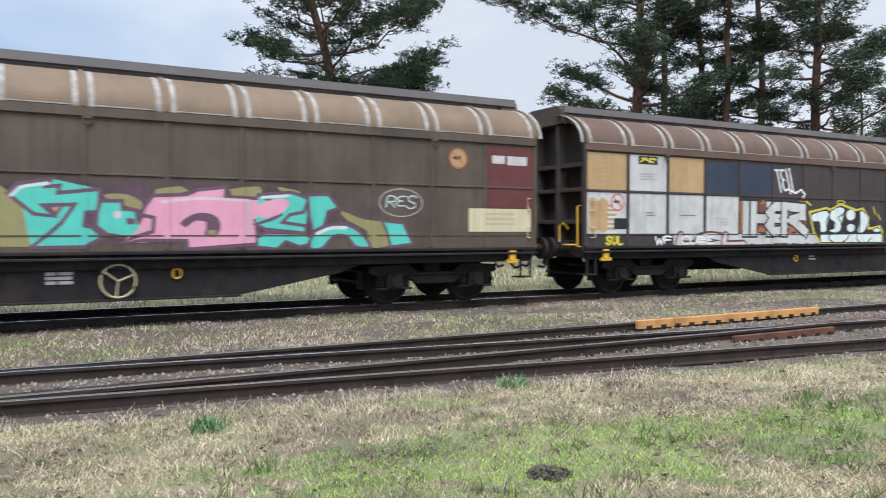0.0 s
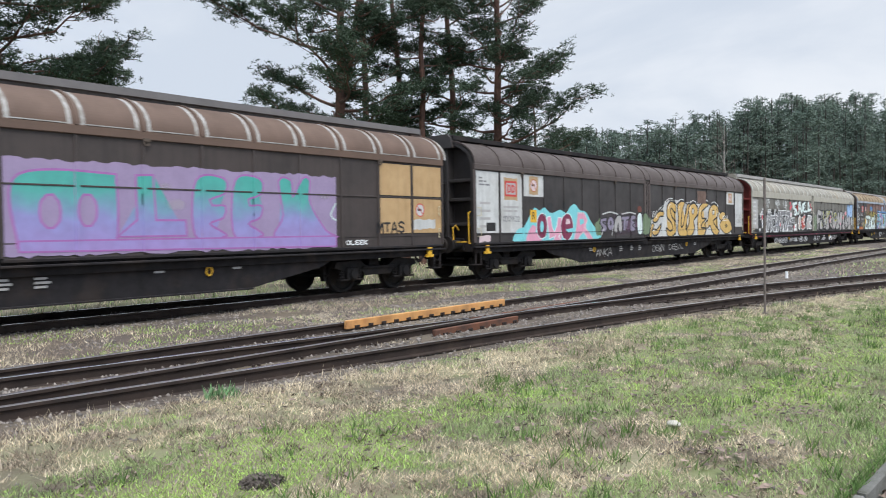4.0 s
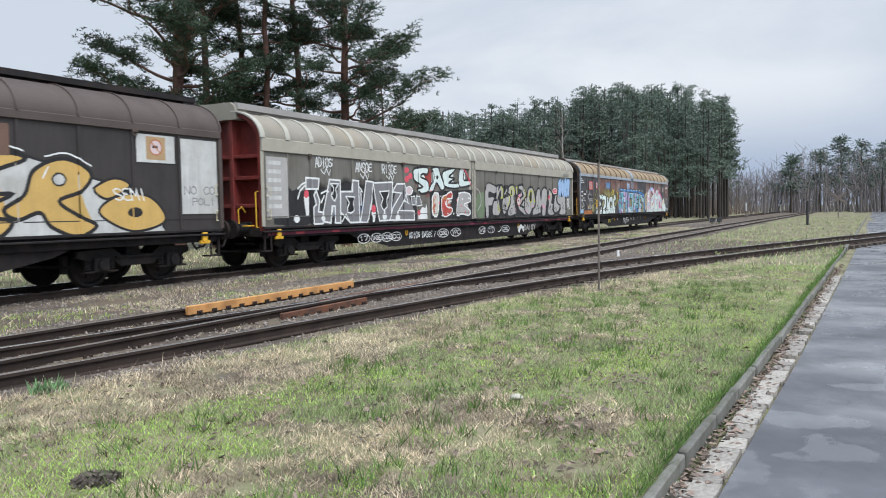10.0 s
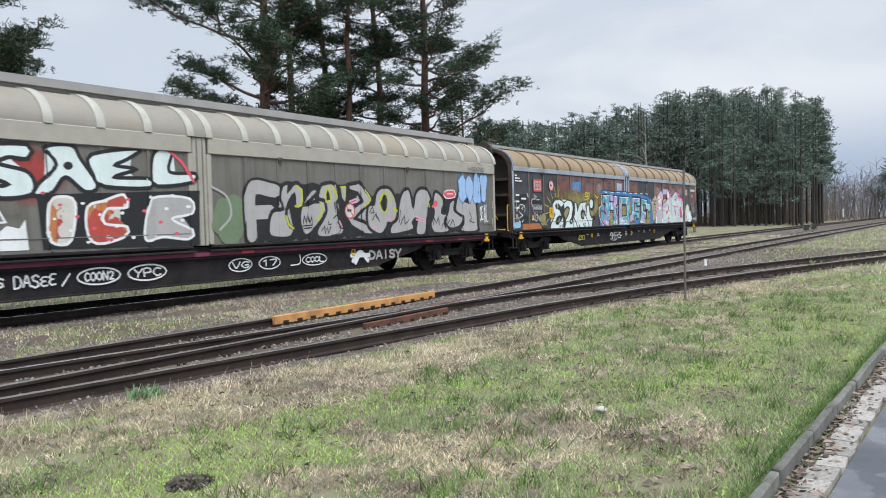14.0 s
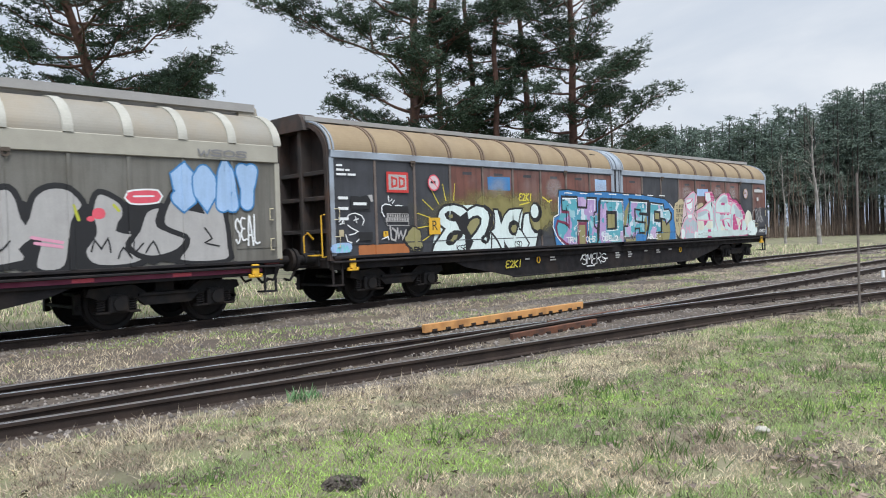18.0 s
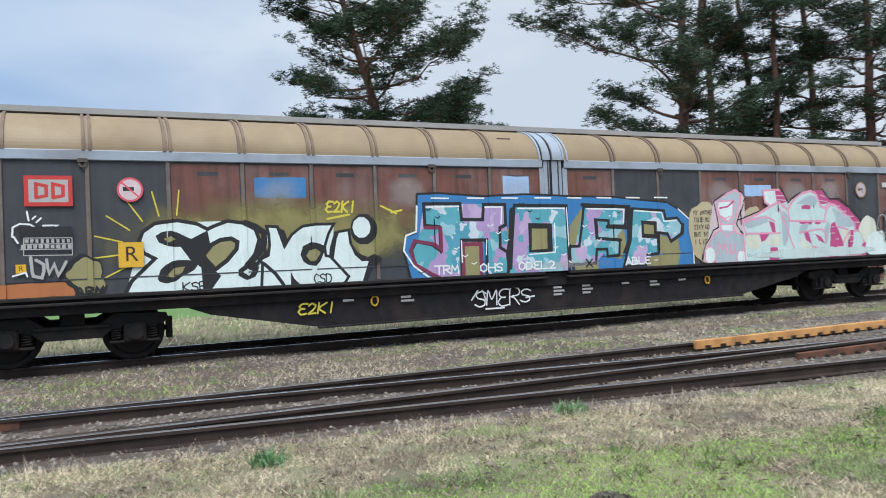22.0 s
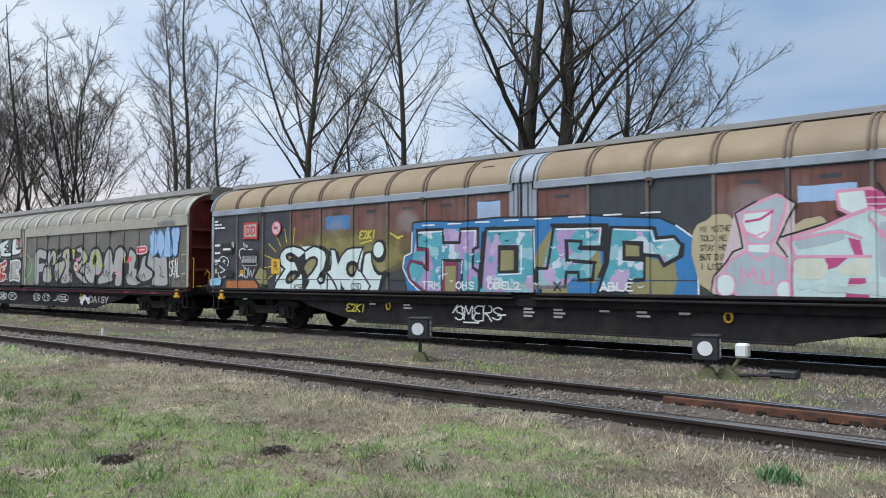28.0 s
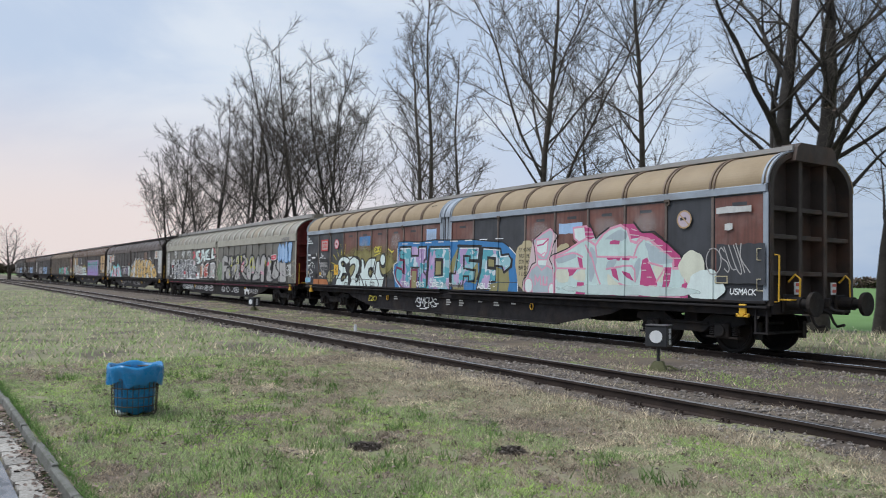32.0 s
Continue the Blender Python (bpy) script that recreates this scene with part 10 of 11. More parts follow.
for x, y in ((4.3, 6.35), (1.3, 6.2), (-1.8, 6.2)):
    pts = np.array([(x + gen.normal(0, 0.07), y + gen.normal(0, 0.06)) for _ in range(160)])
    blades("weed", pts, 0.06, 0.17, 0.03, 1.0, M["weed"] if "weed" in M else M.setdefault("weed", mat("blue_green_weed", (0.14, 0.27, 0.11), 0.7, island=0.4, bump=0)), "leafy blue-green weed beside the rail", "weed")


# ---- trees ----
M["bark_pine"] = mat("reddish_pine_bark", (0.17, 0.085, 0.060), 0.9, c2=(0.06, 0.04, 0.034), scale=4, amount=0.8, bump=0.6, fine=25)
M["needles"] = mat("pine_needles", (0.048, 0.082, 0.042), 0.75, c2=(0.026, 0.048, 0.028), scale=0.6, amount=0.8, bump=0, island=0.5)
M["bark_bare"] = mat("grey_brown_bark", (0.105, 0.088, 0.072), 0.9, c2=(0.055, 0.047, 0.04), scale=5, amount=0.8, bump=0.5, fine=30)
M["bark_dark"] = mat("dark_wet_bark", (0.05, 0.042, 0.036), 0.9, c2=(0.028, 0.025, 0.022), scale=5, amount=0.8, bump=0.5, fine=30)
M["bark_birch"] = mat("pale_birch_bark", (0.42, 0.39, 0.36), 0.8, c2=(0.12, 0.11, 0.10), scale=3, amount=0.9, bump=0.2)
M["twig"] = mat("grey_winter_twigs", (0.115, 0.098, 0.082), 0.9, c2=(0.07, 0.06, 0.052), scale=2, amount=0.6, bump=0, island=0.3)
# distance haze at the lane's end is put into this paler twig colour
M["twig_far"] = mat("haze_greyed_twigs", (0.185, 0.17, 0.17), 0.9, c2=(0.13, 0.12, 0.122), scale=0.3, amount=0.6, bump=0, island=0.3)
M["brush"] = mat("brown_undergrowth", (0.14, 0.10, 0.075), 0.9, c2=(0.09, 0.07, 0.055), scale=1, amount=0.6, bump=0, island=0.5)
# needles lightened and blued, so the colour itself carries the distance haze
M["needles_far"] = mat("haze_paled_pine_needles", (0.14, 0.185, 0.145), 0.85, c2=(0.07, 0.105, 0.088), scale=0.35, amount=0.7, bump=0, island=0.45)


class Tubes:
    """Gathers many tapered round limbs into one mesh."""

    def __init__(self):
        self.v, self.f, self.n = [], [], 0

    def add(self, pts, r0, r1, sides):
        pts = np.asarray(pts, float)
        k = len(pts)
        d = np.gradient(pts, axis=0)
        d /= np.linalg.norm(d, axis=1)[:, None] + 1e-9
        ref = np.array((0.31, 0.77, 0.2))
        u = np.cross(d, ref)
        u /= np.linalg.norm(u, axis=1)[:, None] + 1e-9
        w = np.cross(d, u)
        a = np.arange(sides) * 2 * np.pi / sides
        r = np.linspace(r0, r1, k)[:, None, None]
        ring = pts[:, None] + r * (u[:, None] * np.cos(a)[None, :, None] + w[:, None] * np.sin(a)[None, :, None])
        self.v.append(ring.reshape(-1, 3))
        i, j = np.meshgrid(np.arange(k - 1), np.arange(sides), indexing="ij")
        i, j = i.ravel(), j.ravel()
        j2 = (j + 1) % sides
        self.f.append(np.stack([i * sides + j, i * sides + j2, (i + 1) * sides + j2, (i + 1) * sides + j], 1) + self.n)
        self.n += k * sides

    def mesh(self, name, material, parent=None):
        ob = indexed(name, np.concatenate(self.v), np.concatenate(self.f), material, parent)
        ob.data.polygons.foreach_set("use_smooth", [True] * len(ob.data.polygons))
        return ob


def pine(x, y, height, lean=(0.0, 0.0), crown=0.42, spread=3.4, limbs=38, radius=0.22, seed=1, label="tall Scots pine with a bare reddish trunk", side=0.0, fork=0.0):
    """A Scots pine: a wavering trunk, sometimes forked, crooked limbs and flat pads of needles on the side shoots."""
    rng = np.random.default_rng(seed)
    root = thing("pine_tree", label, "pine tree", (x, y, -0.15), group="pines behind the line")
    t = np.linspace(0, 1, 12)
    wob = np.cumsum(rng.normal(0, 0.10, (12, 2)), axis=0) * 0.6
    line = np.stack([lean[0] * t ** 1.3 * height + wob[:, 0], lean[1] * t * height + wob[:, 1], t * height], 1)
    line[0, :2] = 0
    stems = [(line, 0.0, radius)]
    trunk = Tubes()
    trunk.add(line, radius, radius * 0.25, 10)
    if fork:
        k = np.clip((t - 0.45) / 0.55, 0, 1)
        twin = line + np.stack([fork * np.sqrt(k) * 1.9, 0.6 * k, -0.06 * height * k], 1)
        twin = twin[4:]
        trunk.add(twin, radius * 0.62, radius * 0.2, 8)
        stems.append((twin, 0.5, radius * 0.7))
    trunk.mesh("trunk", M["bark_pine"], root)
    branch, tips = Tubes(), []
    for k in range(limbs):
        stem, low, girth = stems[k % len(stems)] if k % 3 == 0 else stems[0]
        f = ((k + rng.uniform(0, 0.8)) / limbs) ** 1.2
        s = max(crown, low) + (1 - max(crown, low)) * f
        p = np.array([np.interp(s * height, line[:, 2] if stem is line else stem[:, 2], stem[:, i]) for i in range(3)])
        a = k * 2.4 + rng.uniform(-0.5, 0.5)
        pull = 1.0 + 0.45 * math.cos(a) * side
        bare = rng.random() < 0.22
        reach = spread * (0.60 + 0.40 * math.sin(math.pi * min(1, 0.25 + 0.75 * f))) * rng.uniform(0.40, 1.05) * pull * (0.4 if bare else 1.0)
        u = np.linspace(0, 1, 8)
        rise = rng.uniform(-0.30, 0.25) + 0.35 * f
        q = p + np.stack([np.cos(a) * reach * u, np.sin(a) * reach * u, reach * (rise * u + 0.25 * u ** 2)], 1) + np.cumsum(rng.normal(0, 0.16, (8, 3)), axis=0) * u[:, None]
        branch.add(q, girth * 0.36 * (1.2 - s), 0.014, 5)
        if bare:
            continue
        for j in range(int(3 + reach * 2.4)):
            w = 0.25 + 0.75 * rng.random() ** 0.7
            base = np.array([np.interp(w, u, q[:, i]) for i in range(3)])
            b = a + rng.choice((-1, 1)) * rng.uniform(0.2, 1.3)
            ln = reach * rng.uniform(0.16, 0.38) * (1.25 - 0.6 * w) + 0.2
            v = np.linspace(0, 1, 5)
            tw = base + np.stack([np.cos(b) * ln * v, np.sin(b) * ln * v, ln * (0.45 * v ** 2 + rng.uniform(-0.15, 0.30) * v)], 1) + rng.normal(0, 0.04, (5, 3)) * v[:, None]
            branch.add(tw, 0.020, 0.007, 3)
            for g in range(int(2 + ln * 2.2)):
                c = base + (tw[-1] - base) * rng.uniform(0.35, 1.1) + rng.normal(0, (0.13, 0.13, 0.05), 3)
                flat = rng.uniform(0.7, 1.25)
                for _ in range(7):
                    tips.append(c + rng.normal(0, (0.19 * flat, 0.19 * flat, 0.11), 3))
    tagged(branch.mesh("branching", M["bark_pine"], root), kind="stuff")
    ob = tri_soup("crown", tufts(tips, 0.10, 12, 0.15, 0.020, rng), M["needles"])
    ob.parent = root
    return root


def polar(az, d):
    return d * math.sin(radians(az)), d * math.cos(radians(az))


pine(*polar(23.0, 31), 16.0, (-0.267, 0.0), 0.20, 4.6, 84, 0.27, 11, "broad Scots pine with a leaning reddish trunk")
for az, d, h, lean, sp, lm, r, sd, side, fk in ((42.8, 33, 17.5, (0.005, 0), 4.8, 66, 0.30, 2, -0.85, 1.0), (45.2, 34.5, 17, (-0.03, 0), 2.4, 21, 0.21, 3, 0, 0), (47.8, 35, 16.5, (0.005, 0), 2.2, 18, 0.20, 4, 0, 0),
                                            (49.0, 34, 17.5, (0.02, 0), 2.3, 18, 0.18, 5, 0, 0), (51.9, 35, 17.0, (-0.03, 0), 2.6, 26, 0.20, 6, 0.2, 0), (54.7, 34, 16.5, (0.01, 0), 3.8, 60, 0.24, 7, 0.6, 0)):
    pine(*polar(az, d), h, lean, 0.22 if side else 0.36, sp, lm, r, sd, side=side, fork=fk)
pine(*polar(58.0, 40), 8.0, (0, 0), 0.2, 2.2, 26, 0.14, 8, "young dense pine beside the tall pines")
pine(*polar(27.5, 36), 9.6, (0, 0), 0.3, 2.2, 26, 0.12, 9, "small pine half hidden behind the wagons")


OAK_TIPS = []


def thorns(lines, width):
    """Slim three-sided twigs from start to end."""
    p, q = lines[:, 0], lines[:, 1]
    d = q - p
    u = np.cross(d, (0.31, 0.77, 0.55))
    u /= np.linalg.norm(u, axis=1)[:, None] + 1e-9
    w = np.cross(d, u)
    w /= np.linalg.norm(w, axis=1)[:, None] + 1e-9
    a, b, c = p + u * width, p - u * width * 0.5 + w * width * 0.87, p - u * width * 0.5 - w * width * 0.87
    return np.stack([np.stack(k, 1) for k in ((a, b, q), (b, c, q), (c, a, q))], 1).reshape(-1, 3)


def bare_tree(x, y, height, stems=1, spread=0.3, radius=0.2, seed=1, bark="bark_bare", rise=0.9, fork=0.22, bias=0.0, label="tall leafless tree", boughs=30, group="bare trees behind the line", fine=1.0, leaders=0):
    """A leafless tree: stems that run to the top, ascending boughs, branches and twigs."""
    rng = np.random.default_rng(seed)
    root = thing("bare_tree", label, "tree", (x, y, -0.15), group=group)
    wood, spray_, ends = Tubes(), Tubes(), []

    def limb(p, d, length, r0, r1, k, wander, lift, tubes, sides):
        step = length / k
        pts = [p]
        for _ in range(k):
            d = d + rng.normal(0, wander, 3) + np.array((0, 0, lift))
            d = d / np.linalg.norm(d)
            p = p + d * step
            pts.append(p)
        tubes.add(pts, r0, r1, sides)
        return np.array(pts), d

    def clothe(line, length, count, lo, girth, size):
        k = len(line) - 1
        for b in range(count):
            s = lo + (0.97 - lo) * (b + rng.random()) / count
            i = min(int(s * k), k - 1)
            p = line[i] + (line[i + 1] - line[i]) * (s * k - i)
            az = b * 2.4 + rng.uniform(-0.7, 0.7)
            ln = length * size * (1.12 - s) ** 0.7 * rng.uniform(0.6, 1.15) + 0.5
            d = np.array((math.cos(az) + bias * 0.6, math.sin(az), rise * rng.uniform(0.5, 1.3)))
            bough, bd = limb(p, d / np.linalg.norm(d), ln, max(girth * 0.34 * (1.1 - s), 0.013), 0.006, 6, 0.09, 0.05, wood, 4)
            for c in range(int(7 * fine)):
                u = 0.2 + 0.8 * (c + rng.random()) / (7 * fine)
                j = min(int(u * 6), 5)
                q = bough[j] + (bough[j + 1] - bough[j]) * (u * 6 - j)
                e = bd * 1.0 + rng.normal(0, 0.55, 3) + np.array((0, 0, 0.12))
                bl = ln * rng.uniform(0.25, 0.45) * (1.25 - 0.55 * u)
                br, dd = limb(q, e / np.linalg.norm(e), bl, 0.010, 0.004, 3, 0.13, 0.03, spray_, 3)
                m = int(6 * fine)
                g = dd * 0.95 + rng.normal(0, 0.5, (m, 3))
                g = g / np.linalg.norm(g, axis=1)[:, None] * (bl * rng.uniform(0.22, 0.55, m))[:, None]
                at = br[1 + np.arange(m) % 3]
                ends.append(np.stack([at, at + g], 1))

    for n in range(stems):
        a = n * 2.4 + seed
        out = 0.0 if stems == 1 else 0.2
        d0 = np.array((math.cos(a) * out + bias * 0.15, math.sin(a) * out * 0.6, 1.0))
        hgt = height * (1.0 if n == 0 else rng.uniform(0.8, 0.95))
        girth = radius * (1 if n == 0 else 0.8)
        trunk, _ = limb(np.array((math.cos(a) * out * 0.7, math.sin(a) * out * 0.4, 0.0)), d0 / np.linalg.norm(d0), hgt, girth, 0.014, 12, 0.05, 0.02, wood, 8)
        clothe(trunk, hgt, boughs if not leaders else boughs // 2, fork, girth, spread)
        for m in range(leaders):
            s = fork + 0.36 * (m + rng.random()) / leaders
            i = int(s * 12)
            az = m * 2.4 + seed + rng.uniform(-0.4, 0.4)
            d = np.array((math.cos(az) * 0.75 + bias, math.sin(az) * 0.75, 1.0))
            ll = hgt * (0.98 - s) * rng.uniform(0.75, 0.98)
            lead, _ = limb(trunk[i] + (trunk[i + 1] - trunk[i]) * (s * 12 - i), d / np.linalg.norm(d), ll, girth * 0.42 * (1.1 - s), 0.009, 9, 0.11, 0.05, wood, 6)
            clothe(lead, ll, boughs // 3, 0.18, girth * 0.5, spread * 1.05)
    if bark == "bark_dark" and height > 9.5 and leaders > 3:
        OAK_TIPS.extend(np.concatenate(ends)[::3, 1] + np.array((x, y, -0.15)))
    wood.mesh("branching", M[bark], root)
    tagged(spray_.mesh("twig_spray", M["twig"], root), kind="stuff")
    tips = tri_soup("twig_haze", thorns(np.concatenate(ends), 0.0055), M["twig"])
    tips.parent = root
    tagged(tips, kind="stuff")
    return root


for az, d, h, st, sp, r, sd, bk, bias, lb in ((-34.6, 27, 15.5, 1, 0.32, 0.40, 21, "bark_dark", 0.15, "big leafless oak with dark trunk"), (-31.2, 27, 14.5, 1, 0.40, 0.42, 22, "bark_dark", 0.55, "big leafless oak with wide dark boughs"),
                                              (-27.6, 27, 11.0, 1, 0.46, 0.20, 23, "bark_dark", 0.7, "leafless tree by the field with a few brown leaves"),
                                              (-42.9, 29, 16.5, 1, 0.24, 0.16, 24, "bark_bare", 0.0, "slender leafless tree with grey bark"), (-49.6, 30, 15.5, 1, 0.32, 0.19, 25, "bark_bare", 0.0, "spreading leafless tree with grey bark"),
                                              (-46.3, 31, 9.0, 1, 0.28, 0.12, 33, "bark_bare", 0.45, "thin leaning leafless tree"),
                                              (-57.4, 32, 14.0, 1, 0.17, 0.13, 26, "bark_bare", 0.0, "slim upright leafless tree"), (-59.6, 33, 14.0, 1, 0.17, 0.13, 27, "bark_bare", 0.0, "slim upright leafless tree"),
                                              (-55.6, 34, 12.0, 1, 0.18, 0.11, 28, "bark_bare", 0.0, "slim upright leafless tree")):
    bare_tree(*polar(az, d), h, st, sp, r, sd, bk, 0.95, 0.22, bias, lb, leaders=(4 if bk == "bark_dark" else 6) if sp > 0.3 else 0, boughs=32 if bk == "bark_dark" else 42, fine=1.5 if bk == "bark_dark" else 1.6)
for az, d, h, sd in ((-64.4, 42, 14.2, 41), (-66.6, 44, 15.4, 42), (-69.4, 47, 15.0, 43), (-71.8, 50, 14.6, 44), (-74.2, 54, 13.8, 45), (-76.4, 58, 12.4, 46)):
    bare_tree(*polar(az, d), h, 2, 0.33, 0.14, sd, "bark_dark", 1.0, 0.14, 0.0, "round-headed leafless tree in a row", 24, "row of trees along the line", 1.7, 5)
oak_leaves = np.array([q for q in OAK_TIPS if q[2] < 7.5 and gen.random() < 0.05])
tagged(tri_soup("withered_leaves", tufts(oak_leaves, 0.05, 3, 0.09, 0.05, gen), M["dead"]), "withered brown leaves still on the oak twigs", "leaves", kind="stuff")


FAR_TOPS = (6.6, 6.6, 7.3, 7.8, 8.9, 8.4, 8.2, 7.3)


def far_wood():
    """The pine wood beyond the train's end, one mass of many trunks and clumps."""
    rng = np.random.default_rng(50)
    trunks, birch, brush, tips, twigs = Tubes(), Tubes(), Tubes(), [], Tubes()
    for k in range(560):
        s = rng.random()
        x = 62 + 92 * s + rng.normal(0, 2)
        y = 62 - 38 * s + abs(rng.normal(0, 10))
        if k % 5 == 0:
            x, y = polar(rng.uniform(75, 82.2), rng.uniform(105, 160))
        az = math.degrees(math.atan2(x, y))
        if az > 82.3:
            continue
        d = math.hypot(x, y)
        el = np.interp(az, [45, 58, 64, 70, 73, 76, 80, 82], FAR_TOPS)
        h = (d * math.tan(radians(el)) + 1.5) * rng.choice([rng.uniform(0.6, 0.88), rng.uniform(0.86, 1.04)])
        top = (x + rng.normal(0, 0.4), y, h)
        trunks.add([(x, y, -0.2), (x + rng.normal(0, 0.2), y, h * 0.5), top], 0.17, 0.05, 5)
        wide, low = rng.uniform(1.7, 2.7), rng.uniform(0.22, 0.45)
        for j in range(int(rng.integers(20, 30))):
            t = low + (1 - low) * rng.random() ** 0.85
            r = wide * (1.08 - ((t - low) / (1 - low)) ** 1.6) * rng.uniform(0.3, 1.0)
            a = rng.uniform(0, 6.283)
            pad = np.array((x + r * math.cos(a), y + r * math.sin(a), h * t))
            for _ in range(4):
                tips.append(pad + rng.normal(0, (0.48, 0.48, 0.26), 3))
    for k in range(120):
        s = rng.random()
        x, y = 70 + 85 * s + rng.normal(0, 1.5), 52 - 31 * s + rng.normal(0, 1.2)
        h = rng.uniform(5, 10)
        pts = [(x, y, -0.2), (x + rng.normal(0, 0.3), y, h * 0.5), (x + rng.normal(0, 0.9), y, h)]
        (birch if k % 3 == 0 else brush).add(pts, 0.09, 0.02, 4)
        for j in range(14):
            t = rng.uniform(0.25, 1.0)
            p = np.array([x, y, h * t])
            twigs.add([p, p + np.array((rng.normal(0, 0.5), rng.normal(0, 0.5), rng.uniform(0.3, 1.2)))], 0.025, 0.008, 3)
    for k in range(4200):
        s = rng.random()
        x, y = 62 + 95 * s + rng.normal(0, 1.5), 55 - 34 * s + rng.normal(0, 3.0)
        brush.add([(x, y, -0.2), (x + rng.normal(0, 0.4), y, rng.uniform(0.8, 3.2))], 0.025, 0.008, 3)
    root = tagged(thing("pine_wood", "dense pine wood with pale birch trunks at its edge", "woodland"), kind="stuff")
    trunks.mesh("trunks", M["bark_dark"], root)
    birch.mesh("birch_trunks", M["bark_birch"], root)
    brush.mesh("undergrowth", M["brush"], root)
    twigs.mesh("twigs", M["twig"], root)
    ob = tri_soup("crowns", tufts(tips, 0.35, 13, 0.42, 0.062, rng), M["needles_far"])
    ob.parent = root


def lane_end():
    """Trees where the lane and the rails leave the view."""
    rng = np.random.default_rng(60)
    trunks, twigs, tips = Tubes(), Tubes(), []
    for az, d, h in ((86.2, 170, 11), (88.0, 185, 13), (89.2, 180, 15), (90.4, 190, 15), (91.6, 175, 13), (92.8, 180, 14), (94.0, 185, 15), (95.5, 175, 13), (97, 180, 15)):
        x, y = polar(az, d)
        trunks.add([(x, y, -0.3), (x + rng.normal(0, 0.3), y, h * 0.5), (x, y, h)], 0.28, 0.06, 5)
        for j in range(60):
            t = rng.uniform(0.35, 1.0)
            r, a = (4.2 * (1 - t) + 1.0) * rng.uniform(0.2, 1.0), rng.uniform(0, 6.283)
            tips.append((x + r * math.cos(a), y + r * math.sin(a), h * t))
    for k in range(820):
        az, d = rng.uniform(79.5, 99), rng.uniform(165, 250)
        x, y = polar(az, d)
        h = rng.uniform(6, 14.5) * (0.72 if az < 86 else 0.9)
        twigs.add([(x, y, -0.3), (x + rng.normal(0, 0.5), y + rng.normal(0, 0.5), h * 0.5), (x + rng.normal(0, 1.2), y + rng.normal(0, 1.2), h)], 0.16, 0.03, 3)
        for j in range(12):
            t = rng.uniform(0.2, 1.0)
            p = np.array((x, y, h * t))
            twigs.add([p, p + np.array((rng.normal(0, 1.0), rng.normal(0, 1.0), rng.uniform(0.4, 2.2)))], 0.045, 0.015, 3)
    root = tagged(thing("lane_end_trees", "haze-tinted pines and bare trees where the lane ends", "woodland"), kind="stuff")
    trunks.mesh("trunks", M["bark_bare"], root)
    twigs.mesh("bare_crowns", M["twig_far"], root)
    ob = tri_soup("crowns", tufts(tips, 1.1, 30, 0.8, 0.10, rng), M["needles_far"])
    ob.parent = root


def horizon():
    """A low far tree line all round the fields."""
    rng = np.random.default_rng(70)
    pts = []
    for az in np.arange(-120, 56, 0.12):
        d = 520 + 60 * math.sin(az * 0.2)
        x, y = polar(az, d)
        h = 5.5 + 3.0 * noise.noise((az * 0.25, 0, 0)) + 1.6 * noise.noise((az * 1.3, 2, 0))
        for j in range(4):
            pts.append((x + rng.normal(0, 3), y + rng.normal(0, 3), max(0.6, h * (j + 0.6) / 4)))
    tagged(tri_soup("far_tree_line", tufts(pts, 1.6, 14, 2.4, 0.9, rng), M["brush"]), "low distant tree line beyond the fields", "woodland", kind="stuff")
    for az, d, h in ((-86.6, 150, 9.5), (-85.4, 165, 7.0)):
        bare_tree(*polar(az, d), h, 2, 0.4, 0.25, int(d), "bark_bare", 0.9, 0.15, 0.0, "distant round leafless tree by the lane", 20, "far trees by the lane")


far_wood()
lane_end()
horizon()
bare_tree(57.0, 19.6, 9.0, 1, 0.16, 0.16, 71, "bark_birch", 0.9, 0.45, -0.35, "leaning birch with a white trunk before the pine wood", 18, "birches before the wood", 1.0)
bare_tree(61.0, 23.5, 7.0, 1, 0.16, 0.10, 72, "bark_birch", 0.9, 0.45, 0.1, "slim birch with a white trunk before the pine wood", 14, "birches before the wood", 1.0)

# ---- things beside the tracks ----
M["orange"] = mat("orange_painted_steel", (0.60, 0.33, 0.12), 0.65, c2=(0.52, 0.23, 0.07), scale=4, amount=0.7, bump=0.15, dirt=(0.12, 0.06, 0.03), dirt_amount=0.5)
M["rust"] = mat("orange_rust", (0.19, 0.070, 0.033), 0.9, c2=(0.06, 0.034, 0.026), scale=2.2, amount=1.0, bump=0.4)
M["post"] = mat("weathered_steel_post", (0.19, 0.17, 0.16), 0.7, 0.3, c2=(0.12, 0.09, 0.075), scale=8, amount=0.7)
M["lamp_black"] = mat("black_lantern_paint", (0.035, 0.036, 0.04), 0.5, scale=5, amount=0.6)
M["bag"] = mat("blue_refuse_sack", (0.02, 0.21, 0.46), 0.32, c2=(0.015, 0.15, 0.36), scale=6, amount=0.6, bump=0.3, fine=14)
M["mesh_wire"] = mat("dark_basket_wire", (0.09, 0.075, 0.06), 0.7, 0.4, scale=10)
M["moss_green"] = mat("mossy_concrete", (0.20, 0.20, 0.11), 0.9, c2=(0.12, 0.13, 0.06), scale=8, amount=0.8, bump=0.4)


